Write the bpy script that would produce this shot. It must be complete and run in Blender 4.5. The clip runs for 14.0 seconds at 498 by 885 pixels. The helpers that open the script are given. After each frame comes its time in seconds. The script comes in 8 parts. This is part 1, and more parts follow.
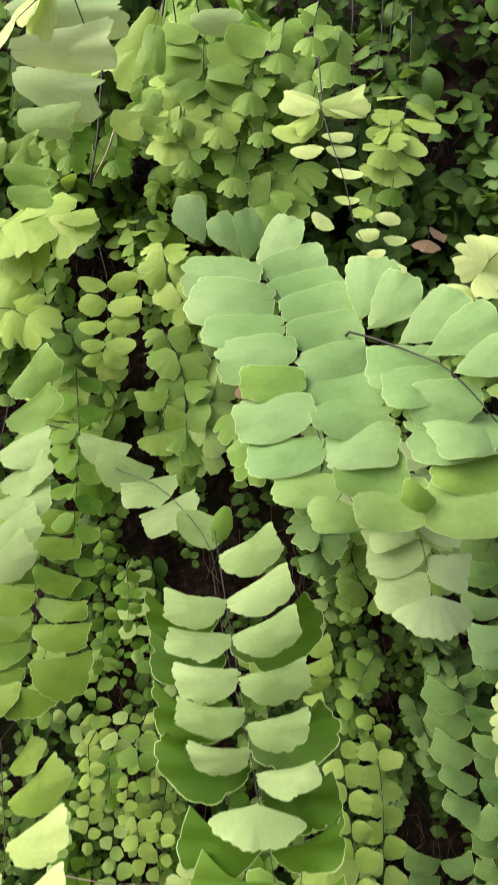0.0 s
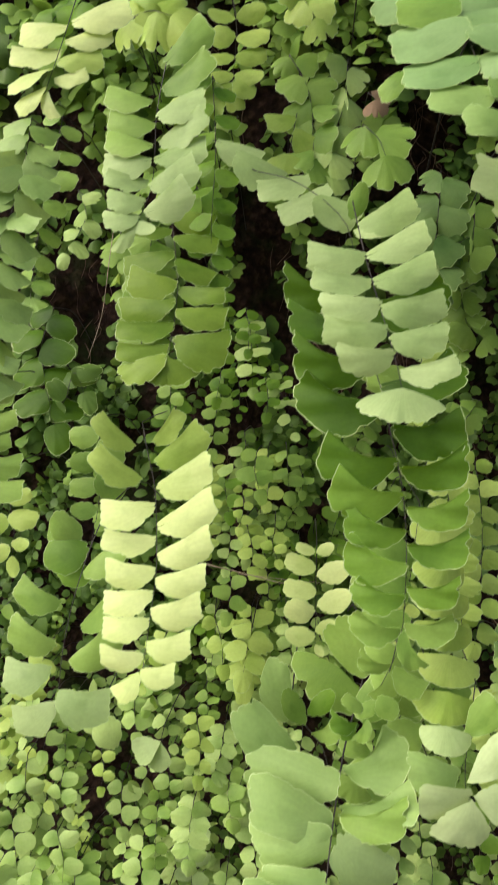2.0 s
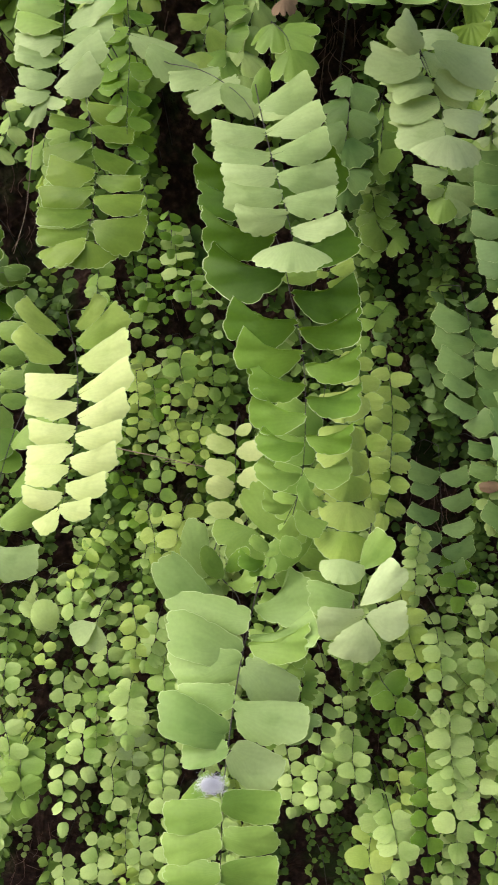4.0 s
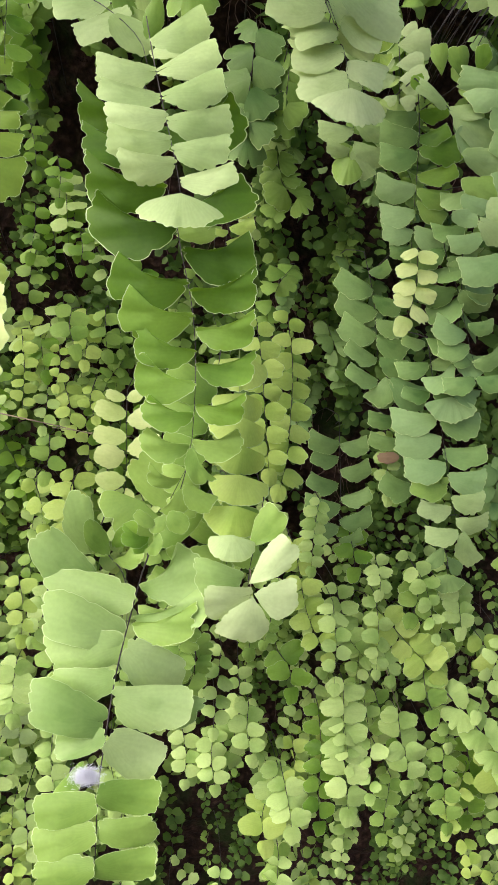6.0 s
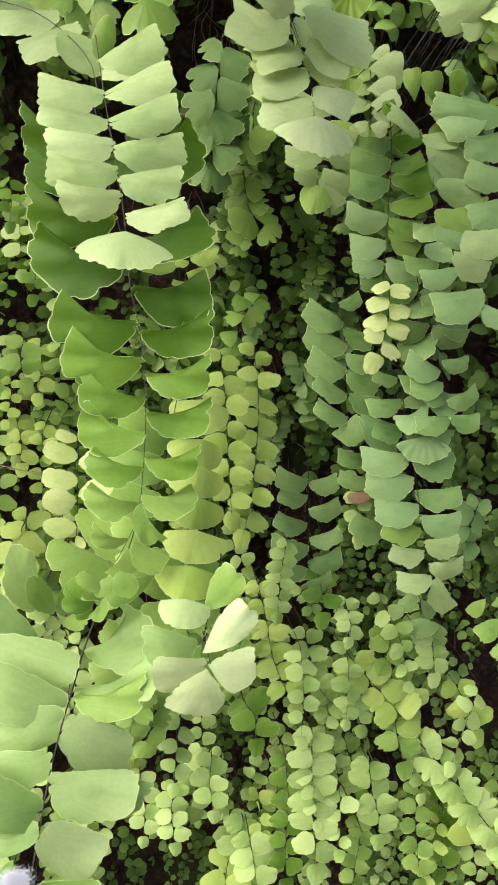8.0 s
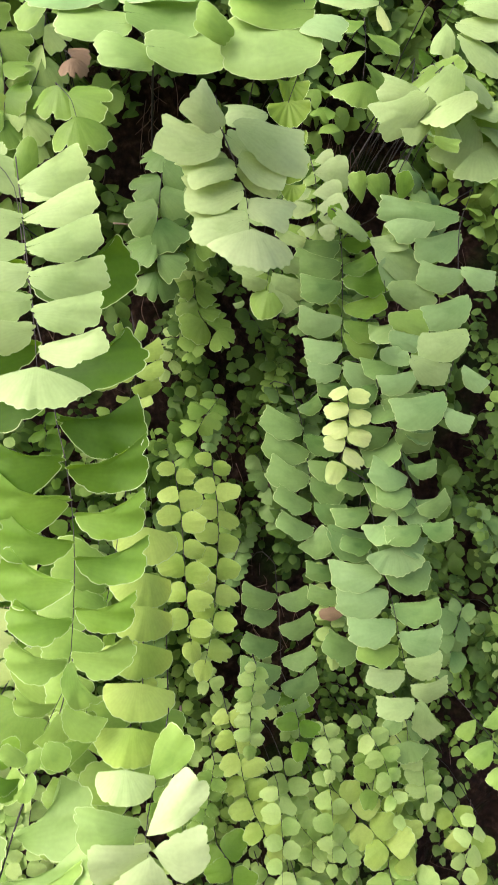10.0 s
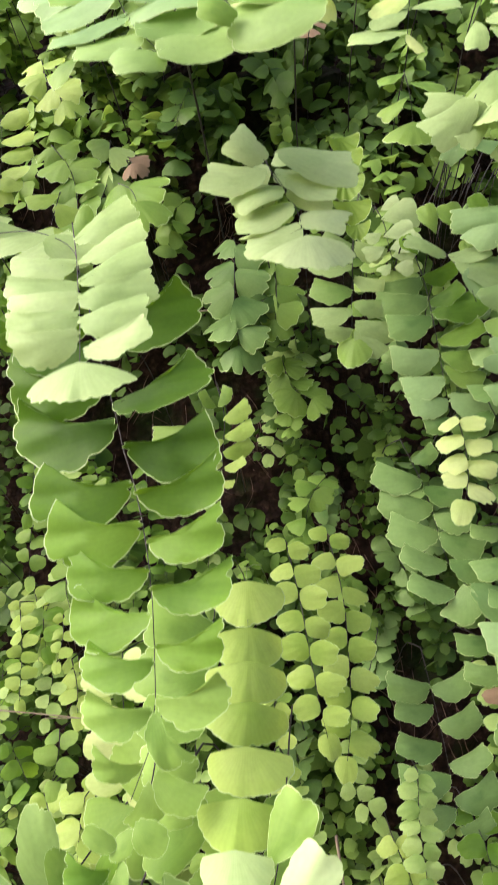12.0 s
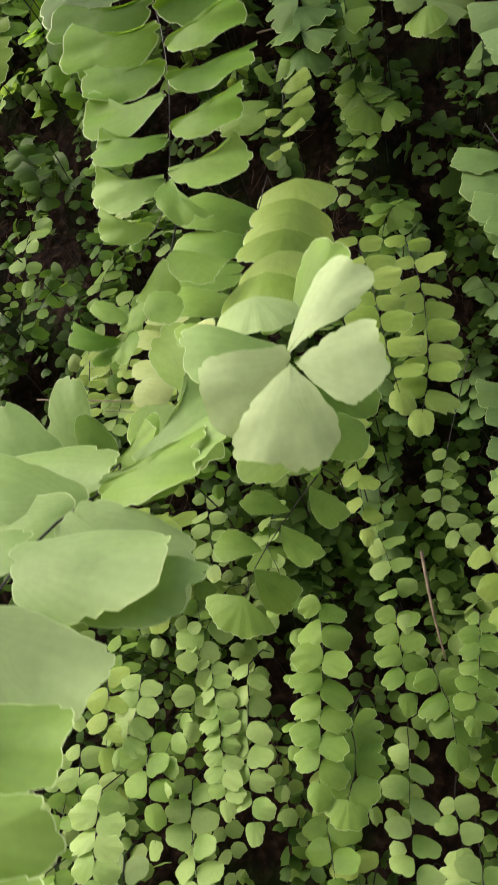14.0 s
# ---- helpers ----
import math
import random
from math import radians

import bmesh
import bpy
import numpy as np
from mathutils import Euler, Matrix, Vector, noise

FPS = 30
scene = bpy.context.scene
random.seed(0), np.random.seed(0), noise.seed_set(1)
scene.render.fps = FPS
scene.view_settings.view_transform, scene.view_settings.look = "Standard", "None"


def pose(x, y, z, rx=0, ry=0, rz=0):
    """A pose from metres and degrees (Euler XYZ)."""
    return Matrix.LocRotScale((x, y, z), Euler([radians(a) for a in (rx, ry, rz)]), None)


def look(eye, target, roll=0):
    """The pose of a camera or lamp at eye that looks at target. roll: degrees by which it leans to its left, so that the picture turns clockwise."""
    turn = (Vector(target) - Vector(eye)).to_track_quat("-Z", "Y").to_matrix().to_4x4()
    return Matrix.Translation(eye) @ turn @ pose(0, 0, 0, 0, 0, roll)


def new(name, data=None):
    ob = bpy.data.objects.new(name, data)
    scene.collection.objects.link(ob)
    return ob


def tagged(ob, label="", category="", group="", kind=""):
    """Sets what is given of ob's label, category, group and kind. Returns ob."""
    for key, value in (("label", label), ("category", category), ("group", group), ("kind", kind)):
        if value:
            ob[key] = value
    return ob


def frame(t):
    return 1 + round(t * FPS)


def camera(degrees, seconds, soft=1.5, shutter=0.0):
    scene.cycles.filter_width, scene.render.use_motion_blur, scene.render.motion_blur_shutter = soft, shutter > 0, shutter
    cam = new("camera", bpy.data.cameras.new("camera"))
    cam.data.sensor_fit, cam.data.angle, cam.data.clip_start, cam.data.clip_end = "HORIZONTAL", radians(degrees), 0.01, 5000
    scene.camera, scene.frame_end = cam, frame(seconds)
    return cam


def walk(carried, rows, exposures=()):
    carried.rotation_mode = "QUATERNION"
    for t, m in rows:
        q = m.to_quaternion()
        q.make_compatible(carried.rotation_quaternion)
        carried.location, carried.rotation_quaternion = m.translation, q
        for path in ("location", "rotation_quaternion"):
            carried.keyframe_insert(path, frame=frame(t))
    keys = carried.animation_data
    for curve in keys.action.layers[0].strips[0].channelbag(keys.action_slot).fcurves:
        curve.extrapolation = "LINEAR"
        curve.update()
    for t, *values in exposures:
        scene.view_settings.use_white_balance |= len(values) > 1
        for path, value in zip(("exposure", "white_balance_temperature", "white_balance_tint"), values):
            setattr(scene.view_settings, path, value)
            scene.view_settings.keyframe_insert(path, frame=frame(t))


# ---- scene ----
cam = camera(38.0, 14.0, soft=0.5, shutter=0.3)
METRES, EYE, TILT, LEAN, TURN = 0.8, 1.4, 0.0, 0.0, 0.0
ROWS = [
    (0.0, 0.0, 0.0, 0.0, 0.0, 0.0, 0.0),
    (0.5, -0.0007, -0.0248, -0.0456, 0.53, -1.85, -0.97),
    (1.0, -0.011, -0.0423, -0.0928, 1.3, -2.84, -1.15),
    (1.5, -0.0306, -0.0508, -0.1353, 3.41, -4.8, -1.65),
    (2.0, -0.0535, -0.0565, -0.1958, 5.06, -6.65, -1.39),
    (2.5, -0.0753, -0.0667, -0.2452, 5.48, -9.52, -1.96),
    (3.0, -0.0828, -0.0811, -0.2752, 4.43, -10.43, -1.85),
    (3.5, -0.0601, -0.0982, -0.2761, 3.6, -9.55, -1.02),
    (4.0, -0.0121, -0.1121, -0.2728, 1.45, -9.18, -0.78),
    (6.5, 0.0109, -0.0572, -0.2714, -5.44, -12.31, -3.06),
    (7.0, 0.0157, -0.0374, -0.2552, -5.14, -11.6, -3.09),
    (7.5, 0.0207, -0.0298, -0.2529, -5.26, -11.79, -3.01),
    (8.0, 0.0281, -0.0278, -0.2484, -6.75, -11.13, -3.48),
    (8.5, 0.0391, -0.0204, -0.2367, -8.33, -10.27, -3.27),
    (11.0, 0.0924, 0.0451, -0.2154, -4.01, 1.79, 3.49),
    (11.5, 0.1078, 0.0541, -0.2618, -0.26, 6.45, 6.71),
    (12.0, 0.1022, 0.0764, -0.3256, 3.92, 9.87, 7.1),
    (12.5, 0.102, 0.1018, -0.3981, 4.98, 9.15, 7.75),
    (13.0, 0.0969, 0.125, -0.4522, 8.18, 10.43, 7.28),
    (13.5, 0.0979, 0.1513, -0.5212, 11.18, 10.64, 6.88),
    (14.0, 0.1054, 0.1699, -0.578, 13.73, 11.07, 6.97),
]
walk(cam, [(t, pose(0, 0, EYE, TILT, LEAN, TURN) @ pose(METRES * x, METRES * y, METRES * z, 90 + pitch, roll, yaw)) for t, x, y, z, yaw, pitch, roll in ROWS], exposures=[(0.0, 1.33, 6400, 12), (1.0, 1.32, 6400, 14), (1.5, 1.28, 6500, 14), (2.0, 1.15, 6450, 15), (3.0, 0.97, 6250, 18), (4.0, 1.13, 6250, 19), (6.5, 1.5, 6200, 21), (8.5, 1.6, 6250, 20), (11.0, 1.88, 6250, 19), (12.0, 1.86, 6300, 20), (13.0, 1.47, 6350, 18), (14.0, 1.14, 6400, 16)])

# ---- daylight: bright overcast sky with a broad, soft sun ----
world = bpy.data.worlds.new("sky")
scene.world = world
world.use_nodes = True
wn = world.node_tree.nodes
sky = wn.new("ShaderNodeTexSky")
sky.sky_type, sky.sun_disc = "NISHITA", False
SUN_UP, SUN_ROUND = 40.0, 238.0
sky.sun_elevation, sky.sun_rotation = radians(SUN_UP), radians(SUN_ROUND)
sky.air_density, sky.dust_density, sky.ozone_density = 0.6, 6.0, 0.4
world.node_tree.links.new(sky.outputs["Color"], wn["Background"].inputs["Color"])
wn["Background"].inputs["Strength"].default_value = 0.167
sun = new("sun", bpy.data.lights.new("sun", "SUN"))
sun.data.energy, sun.data.angle, sun.data.color = 1.0, radians(55), (1.0, 0.97, 0.88)
sun_way = Vector((math.sin(radians(SUN_ROUND)) * math.cos(radians(SUN_UP)), math.cos(radians(SUN_ROUND)) * math.cos(radians(SUN_UP)), math.sin(radians(SUN_UP))))
sun.matrix_world = look(Vector((0, 0, 1)) + sun_way * 6, (0, 0, 1))


# ---- materials ----
def material(name):
    m = bpy.data.materials.new(name)
    m.use_nodes = True
    t = m.node_tree
    t.nodes.clear()
    return m, t, (lambda kind: t.nodes.new("ShaderNode" + kind)), t.links.new


def ramp(node, *stops):
    e = node.color_ramp.elements
    while len(e) < len(stops):
        e.new(0.5)
    for k, (p, c) in zip(e, stops):
        k.position, k.color = p, (*c, 1)


def leaf_material(name, dark, light, gloss=0.5, through_it=0.46, thin=(1.0, 1.0, 1.0)):
    """A thin leaf: waxy face, light shining through, veins fanning from its stalk, blotches and a hue of its own."""
    m, t, n, link = material(name)
    out, mix, bsdf, trans = n("OutputMaterial"), n("MixShader"), n("BsdfPrincipled"), n("BsdfTranslucent")
    info, co, noise_a, noise_b = n("ObjectInfo"), n("TexCoord"), n("TexNoise"), n("TexNoise")
    geo = n("NewGeometry")
    noise_a.inputs["Scale"].default_value, noise_a.inputs["Detail"].default_value = 60, 3
    noise_b.inputs["Scale"].default_value, noise_b.inputs["Detail"].default_value = 420, 2
    link(geo.outputs["Position"], noise_a.inputs["Vector"])
    link(geo.outputs["Position"], noise_b.inputs["Vector"])
    add = n("Math")
    add.operation = "ADD"
    isl = n("Math")
    isl.operation = "ADD"
    link(info.outputs["Random"], isl.inputs[0])
    link(geo.outputs["Random Per Island"], isl.inputs[1])
    frac = n("Math")
    frac.operation = "FRACT"
    link(isl.outputs[0], frac.inputs[0])
    half = n("Math")
    half.operation = "MULTIPLY_ADD"
    half.inputs[1].default_value, half.inputs[2].default_value = 0.66, -0.06
    link(frac.outputs[0], half.inputs[0])
    link(half.outputs[0], add.inputs[0])
    mul = n("Math")
    mul.operation = "MULTIPLY"
    mul.inputs[1].default_value = 0.45
    link(noise_a.outputs["Fac"], mul.inputs[0])
    link(mul.outputs[0], add.inputs[1])
    cr = n("ValToRGB")
    ramp(cr, (0.1, dark), (0.9, light))
    link(add.outputs[0], cr.inputs["Fac"])
    # veins: the U coordinate runs across the fan
    wave = n("TexWave")
    wave.inputs["Scale"].default_value, wave.inputs["Distortion"].default_value = 9.0, 1.5
    wave.bands_direction = "X"
    link(co.outputs["UV"], wave.inputs["Vector"])
    split, margin, pale = n("SeparateXYZ"), n("MapRange"), n("MixRGB")
    link(co.outputs["UV"], split.inputs[0])
    link(split.outputs["Y"], margin.inputs["Value"])
    margin.inputs["From Min"].default_value, margin.inputs["From Max"].default_value = 0.30, 1.05
    margin.inputs["To Min"].default_value, margin.inputs["To Max"].default_value = 0.0, 0.42
    link(margin.outputs["Result"], pale.inputs["Fac"])
    link(cr.outputs["Color"], pale.inputs["Color1"])
    pale.inputs["Color2"].default_value = (*(min(0.8, c * 1.35) for c in light), 1)
    vein = n("MixRGB")
    vein.blend_type = "MULTIPLY"
    vein.inputs["Fac"].default_value = 0.035
    link(pale.outputs["Color"], vein.inputs["Color1"])
    link(wave.outputs["Color"], vein.inputs["Color2"])
    spot = n("MixRGB")
    spot.blend_type = "OVERLAY"
    spot.inputs["Fac"].default_value = 0.10
    link(vein.outputs["Color"], spot.inputs["Color1"])
    link(noise_b.outputs["Fac"], spot.inputs["Color2"])
    bump = n("Bump")
    bump.inputs["Strength"].default_value, bump.inputs["Distance"].default_value = 0.5, 0.0014
    relief = n("Math")
    relief.operation = "MULTIPLY_ADD"
    relief.inputs[1].default_value = 0.03
    link(wave.outputs["Fac"], relief.inputs[0])
    link(noise_a.outputs["Fac"], relief.inputs[2])
    link(relief.outputs[0], bump.inputs["Height"])
    link(spot.outputs["Color"], bsdf.inputs["Base Color"])
    link(bump.outputs["Normal"], bsdf.inputs["Normal"])
    bsdf.inputs["Roughness"].default_value = gloss
    bsdf.inputs["Specular IOR Level"].default_value = 0.2
    tint = n("MixRGB")
    tint.blend_type = "MULTIPLY"
    tint.inputs["Fac"].default_value = 1.0
    tint.inputs["Color2"].default_value = (*thin, 1)
    link(spot.outputs["Color"], tint.inputs["Color1"])
    link(tint.outputs["Color"], trans.inputs["Color"])
    mix.inputs["Fac"].default_value = through_it
    link(bsdf.outputs[0], mix.inputs[1])
    link(trans.outputs[0], mix.inputs[2])
    link(mix.outputs[0], out.inputs["Surface"])
    return m


YEL = (1.2, 1.08, 0.75)
LEAF = {
    "pale": leaf_material("pale_leaf", (0.185, 0.295, 0.095), (0.29, 0.405, 0.168), thin=YEL),
    "grey": leaf_material("grey_green_leaf", (0.120, 0.232, 0.070), (0.21, 0.335, 0.132), 0.48, 0.42, (1.12, 1.06, 0.8)),
    "green": leaf_material("green_leaf", (0.095, 0.195, 0.027), (0.205, 0.335, 0.07), thin=YEL),
    # deep green lowered further for leaves turned from the sky or overshadowed
    "deep": leaf_material("deep_shaded_leaf", (0.022, 0.064, 0.004), (0.066, 0.145, 0.010), 0.55, 0.5, (2.4, 2.1, 1.0)),
    "olive": leaf_material("olive_leaf", (0.075, 0.155, 0.012), (0.165, 0.27, 0.035), 0.45, 0.45, YEL),
    "fresh": leaf_material("fresh_leaf", (0.125, 0.235, 0.052), (0.225, 0.35, 0.11), 0.45, 0.44, YEL),
    # pale leaf colour raised so that overshadowed leaflets look brightly lit
    "pale_lit": leaf_material("lit_pale_leaf", (0.27, 0.385, 0.155), (0.38, 0.49, 0.25), thin=YEL),
    # a step between deep and green: half shade as leaf colour
    "mid": leaf_material("half_shaded_leaf", (0.053, 0.134, 0.011), (0.14, 0.265, 0.034), 0.5, 0.55, (1.9, 1.7, 1.0)),
    "yellow": leaf_material("yellow_green_leaf", (0.18, 0.30, 0.042), (0.32, 0.44, 0.11), thin=YEL),
    "bright": leaf_material("bright_young_leaf", (0.34, 0.46, 0.14), (0.46, 0.56, 0.235), thin=YEL),
    "blue": leaf_material("blue_green_leaf", (0.055, 0.125, 0.026), (0.15, 0.25, 0.075), 0.5, 0.25, YEL),
    "small": leaf_material("small_leaf", (0.15, 0.275, 0.054), (0.335, 0.47, 0.16), thin=YEL),
    # leaf green darkened to stand for the shade between fronds and soil
    "shade": leaf_material("shade_dark_leaf", (0.03, 0.08, 0.012), (0.09, 0.17, 0.03), thin=YEL),
    "rim": leaf_material("leaf_margin", (0.25, 0.37, 0.12), (0.37, 0.48, 0.20), 0.45, 0.35),
    "brown": leaf_material("withered_leaf", (0.085, 0.06, 0.033), (0.20, 0.14, 0.085), 0.7, 0.2),
}


def stem_material(name, a, b, rough):
    m, t, n, link = material(name)
    out, bsdf, nz, cr, geo = n("OutputMaterial"), n("BsdfPrincipled"), n("TexNoise"), n("ValToRGB"), n("NewGeometry")
    nz.inputs["Scale"].default_value = 90
    link(geo.outputs["Position"], nz.inputs["Vector"])
    ramp(cr, (0.3, a), (0.7, b))
    link(nz.outputs["Fac"], cr.inputs["Fac"])
    link(cr.outputs["Color"], bsdf.inputs["Base Color"])
    bsdf.inputs["Roughness"].default_value = rough
    link(bsdf.outputs[0], out.inputs["Surface"])
    return m


STEM = stem_material("black_wiry_stem", (0.005, 0.004, 0.003), (0.016, 0.011, 0.008), 0.65)
STEM_GREEN = stem_material("green_stem", (0.07, 0.13, 0.03), (0.14, 0.2, 0.05), 0.4)
STEM_DRY = stem_material("dry_stem", (0.12, 0.09, 0.06), (0.28, 0.22, 0.15), 0.7)


def soil_material():
    """Damp dark soil, rootlets and moss on a rough masonry face."""
    m, t, n, link = material("mossy_soil")
    out, bsdf, geo = n("OutputMaterial"), n("BsdfPrincipled"), n("NewGeometry")
    a, b, c = n("TexNoise"), n("TexNoise"), n("TexVoronoi")
    for k, s in ((a, 14), (b, 120), (c, 75)):
        k.inputs["Scale"].default_value = s
        link(geo.outputs["Position"], k.inputs["Vector"])
    a.inputs["Detail"].default_value = b.inputs["Detail"].default_value = 8
    earth, moss, mix = n("ValToRGB"), n("ValToRGB"), n("MixRGB")
    ramp(earth, (0.3, (0.006, 0.004, 0.003)), (0.55, (0.02, 0.011, 0.008)), (0.8, (0.06, 0.038, 0.027)))
    link(b.outputs["Fac"], earth.inputs["Fac"])
    ramp(moss, (0.52, (0, 0, 0)), (0.66, (1, 1, 1)))
    link(a.outputs["Fac"], moss.inputs["Fac"])
    link(moss.outputs["Color"], mix.inputs["Fac"])
    link(earth.outputs["Color"], mix.inputs["Color1"])
    mix.inputs["Color2"].default_value = (0.014, 0.024, 0.006, 1)
    link(mix.outputs["Color"], bsdf.inputs["Base Color"])
    bump = n("Bump")
    bump.inputs["Strength"].default_value, bump.inputs["Distance"].default_value = 0.9, 0.006
    add = n("Math")
    link(b.outputs["Fac"], add.inputs[0])
    link(c.outputs["Distance"], add.inputs[1])
    link(add.outputs[0], bump.inputs["Height"])
    link(bump.outputs["Normal"], bsdf.inputs["Normal"])
    bsdf.inputs["Roughness"].default_value = 0.9
    bsdf.inputs["Specular IOR Level"].default_value = 0.12
    link(bsdf.outputs[0], out.inputs["Surface"])
    return m


SOIL = soil_material()
GROUND = stem_material("trodden_earth", (0.06, 0.045, 0.03), (0.13, 0.1, 0.07), 0.9)


# ---- setting: the earth-covered wall and the ground ----
def mesh_object(name, verts, faces, mat, smooth=True):
    me = bpy.data.meshes.new(name)
    me.from_pydata([tuple(v) for v in verts], [], [tuple(f) for f in faces])
    me.materials.append(mat)
    me.polygons.foreach_set("use_smooth", [smooth] * len(me.polygons))
    return new(name, me)


WALL_Y = 0.775


def wall_face(x, z):
    """How far out the rough wall stands at a place."""
    v = Vector((x, 0, z))
    return WALL_Y + 0.030 * noise.noise(v * 7) + 0.014 * noise.noise(v * 23) + 0.006 * noise.noise(v * 70) + max(0.0, z - 1.66) * 0.22


def build_wall():
    """The earth bank: a steep rough face, dense in detail where the ferns grow, with a sloping top behind."""
    xs = np.concatenate([np.linspace(-3.2, -0.85, 36)[:-1], np.linspace(-0.85, 0.85, 190), np.linspace(0.85, 3.2, 36)[1:]])
    zs = np.linspace(0.0, 2.45, 280)
    nx, nz = len(xs), len(zs)
    verts = [(x, wall_face(x, z), z) for z in zs for x in xs]
    back = [(2.45, 1.35), (2.50, 1.9), (2.40, 2.6), (0.0, 3.2)]
    for h, y in back:
        verts += [(x, y + 0.08 * noise.noise(Vector((x * 2, y, 5))), h + (0.07 * noise.noise(Vector((x * 2.5, y * 2, 0))) if h else 0)) for x in xs]
    rows = nz + len(back)
    faces = [(j * nx + i, j * nx + i + 1, (j + 1) * nx + i + 1, (j + 1) * nx + i) for j in range(rows - 1) for i in range(nx - 1)]
    faces += [tuple(j * nx for j in range(rows)), tuple(j * nx + nx - 1 for j in reversed(range(rows)))]
    tagged(mesh_object("wall_north", verts, faces, SOIL), "rough damp wall of dark soil, moss and rootlets", "wall", kind="structure")


build_wall()


tagged(mesh_object("ground", [(-200, -200, 0), (200, -200, 0), (200, 200, 0), (-200, 200, 0)], [(0, 1, 2, 3)], GROUND), "bare trodden earth before the wall", "ground", kind="structure")


# ---- leaflets ----
def profile(shape, a, rnd):
    """Radius of a leaflet's rim at the angle a (degrees, towards the frond's tip positive), from its stalk."""
    c = math.cos(radians(a))
    if shape == "tip":        # end leaflet: even fan with pointed shoulders
        r = 0.82 + 0.15 * abs(a / 74) ** 2 - 0.26 * max(0.0, (abs(a) - 66) / 8) ** 2
        return r * (1 + 0.03 * math.sin(a * 0.15 + rnd) + 0.018 * math.sin(a * 0.5 + rnd))
    if shape == "apron":      # half-round leaflet hanging from the middle of its upper edge
        r = 0.94 - 0.16 * max(0.0, (abs(a) - 60) / 22) ** 2 - 0.05 * math.exp(-((a - 24 * math.sin(rnd)) / 4) ** 2)
        return r * (1 + 0.025 * math.sin(a * 0.09 + rnd) + 0.008 * math.sin(a * 0.45 + rnd))
    if shape == "lobed":      # rounded wedge with two or three notches
        r = 0.60 + 0.40 * max(0.0, c) ** 0.35
        r *= 1 - 0.35 * max(0.0, (abs(a) - 55) / 20) ** 2
        for k in (-26 + 8 * math.sin(rnd), 14 + 9 * math.cos(rnd)):
            r *= 1 - (0.16 + 0.10 * math.sin(rnd * 5)) * math.exp(-((a - k) / 5.0) ** 2)
        return r * (1 + 0.03 * math.sin(a * 0.3 + rnd))
    r = max(0.02, c) ** (0.40 + 0.12 * math.sin(rnd))    # "round": a blunt coin on a short stalk
    for k in (-34 + 14 * math.sin(rnd * 3), 6 + 12 * math.cos(rnd * 2), 44 + 10 * math.sin(rnd * 7)):
        r *= 1 - (0.075 + 0.065 * math.sin(rnd * 5 + k)) * math.exp(-((a - k) / 5.5) ** 2)
    return r * (1 + 0.055 * math.sin(a * 0.052 + rnd * 2) + 0.03 * math.sin(a * 0.13 + rnd) + 0.012 * math.sin(a * 0.4 + rnd))


SPAN = {"tip": (-74, 74), "apron": (-82, 82), "lobed": (-76, 76), "round": (-86, 86)}


# rims of the larger leaflets: foot at 0, 0; outer end near 1, 0; the frond's tip towards +y
RIM_FAN = ((0, 0), (0.03, -0.09), (0.35, -0.10), (0.70, -0.10), (1.0, -0.15), (1.06, 0.0), (1.02, 0.19), (0.90, 0.32), (0.65, 0.42), (0.40, 0.43), (0.15, 0.28), (0.02, 0.11), (0, 0))
RIM_HALFMOON = ((0, 0), (0.02, -0.12), (0.30, -0.15), (0.68, -0.17), (0.93, -0.15), (1.04, -0.03), (1.01, 0.20), (0.84, 0.42), (0.50, 0.53), (0.18, 0.43), (0.02, 0.18), (0, 0))
RIM_CRESCENT = ((0, 0), (0.05, -0.05), (0.32, 0.03), (0.62, 0.03), (0.86, -0.03), (1.02, -0.11), (1.06, 0.06), (1.0, 0.29), (0.84, 0.45), (0.58, 0.51), (0.28, 0.43), (0.04, 0.16), (0, 0))
RIM_BROAD = ((0, 0), (0.06, -0.09), (0.35, -0.19), (0.72, -0.26), (0.94, -0.25), (1.03, -0.15), (1.04, 0.02), (0.96, 0.20), (0.82, 0.31), (0.50, 0.37), (0.18, 0.28), (0.02, 0.11), (0, 0))
RIM_WEDGE = ((0, 0), (0.28, -0.17), (0.62, -0.33), (0.88, -0.36), (1.02, -0.21), (1.05, 0.02), (0.98, 0.24), (0.80, 0.38), (0.54, 0.36), (0.26, 0.20), (0, 0))
RIM_WIDE = ((0, 0), (0.08, -0.13), (0.42, -0.23), (0.80, -0.21), (1.0, -0.07), (0.98, 0.12), (0.78, 0.27), (0.45, 0.33), (0.12, 0.20), (0, 0))
RIM_OBLONG = ((0, 0), (0.0, -0.14), (0.25, -0.22), (0.70, -0.27), (0.93, -0.25), (1.03, -0.12), (1.03, 0.10), (0.94, 0.27), (0.70, 0.33), (0.30, 0.30), (0.03, 0.18), (0, 0))
RIM_RAGGED = ((0, 0), (0.05, -0.16), (0.35, -0.24), (0.75, -0.36), (1.02, -0.44), (0.98, -0.18), (1.06, 0.05), (1.0, 0.30), (0.72, 0.36), (0.40, 0.34), (0.10, 0.22), (0, 0))
RIMS = {"oblong": RIM_OBLONG, "ragged": RIM_RAGGED, "fan": RIM_FAN, "halfmoon": RIM_HALFMOON, "crescent": RIM_CRESCENT, "broad": RIM_BROAD, "wedge": RIM_WEDGE, "wide": RIM_WIDE}
TOOTHED = {"oblong": 12, "ragged": 9, "fan": 13, "halfmoon": 13, "wedge": 14, "crescent": 15, "broad": 16, "wide": 11}


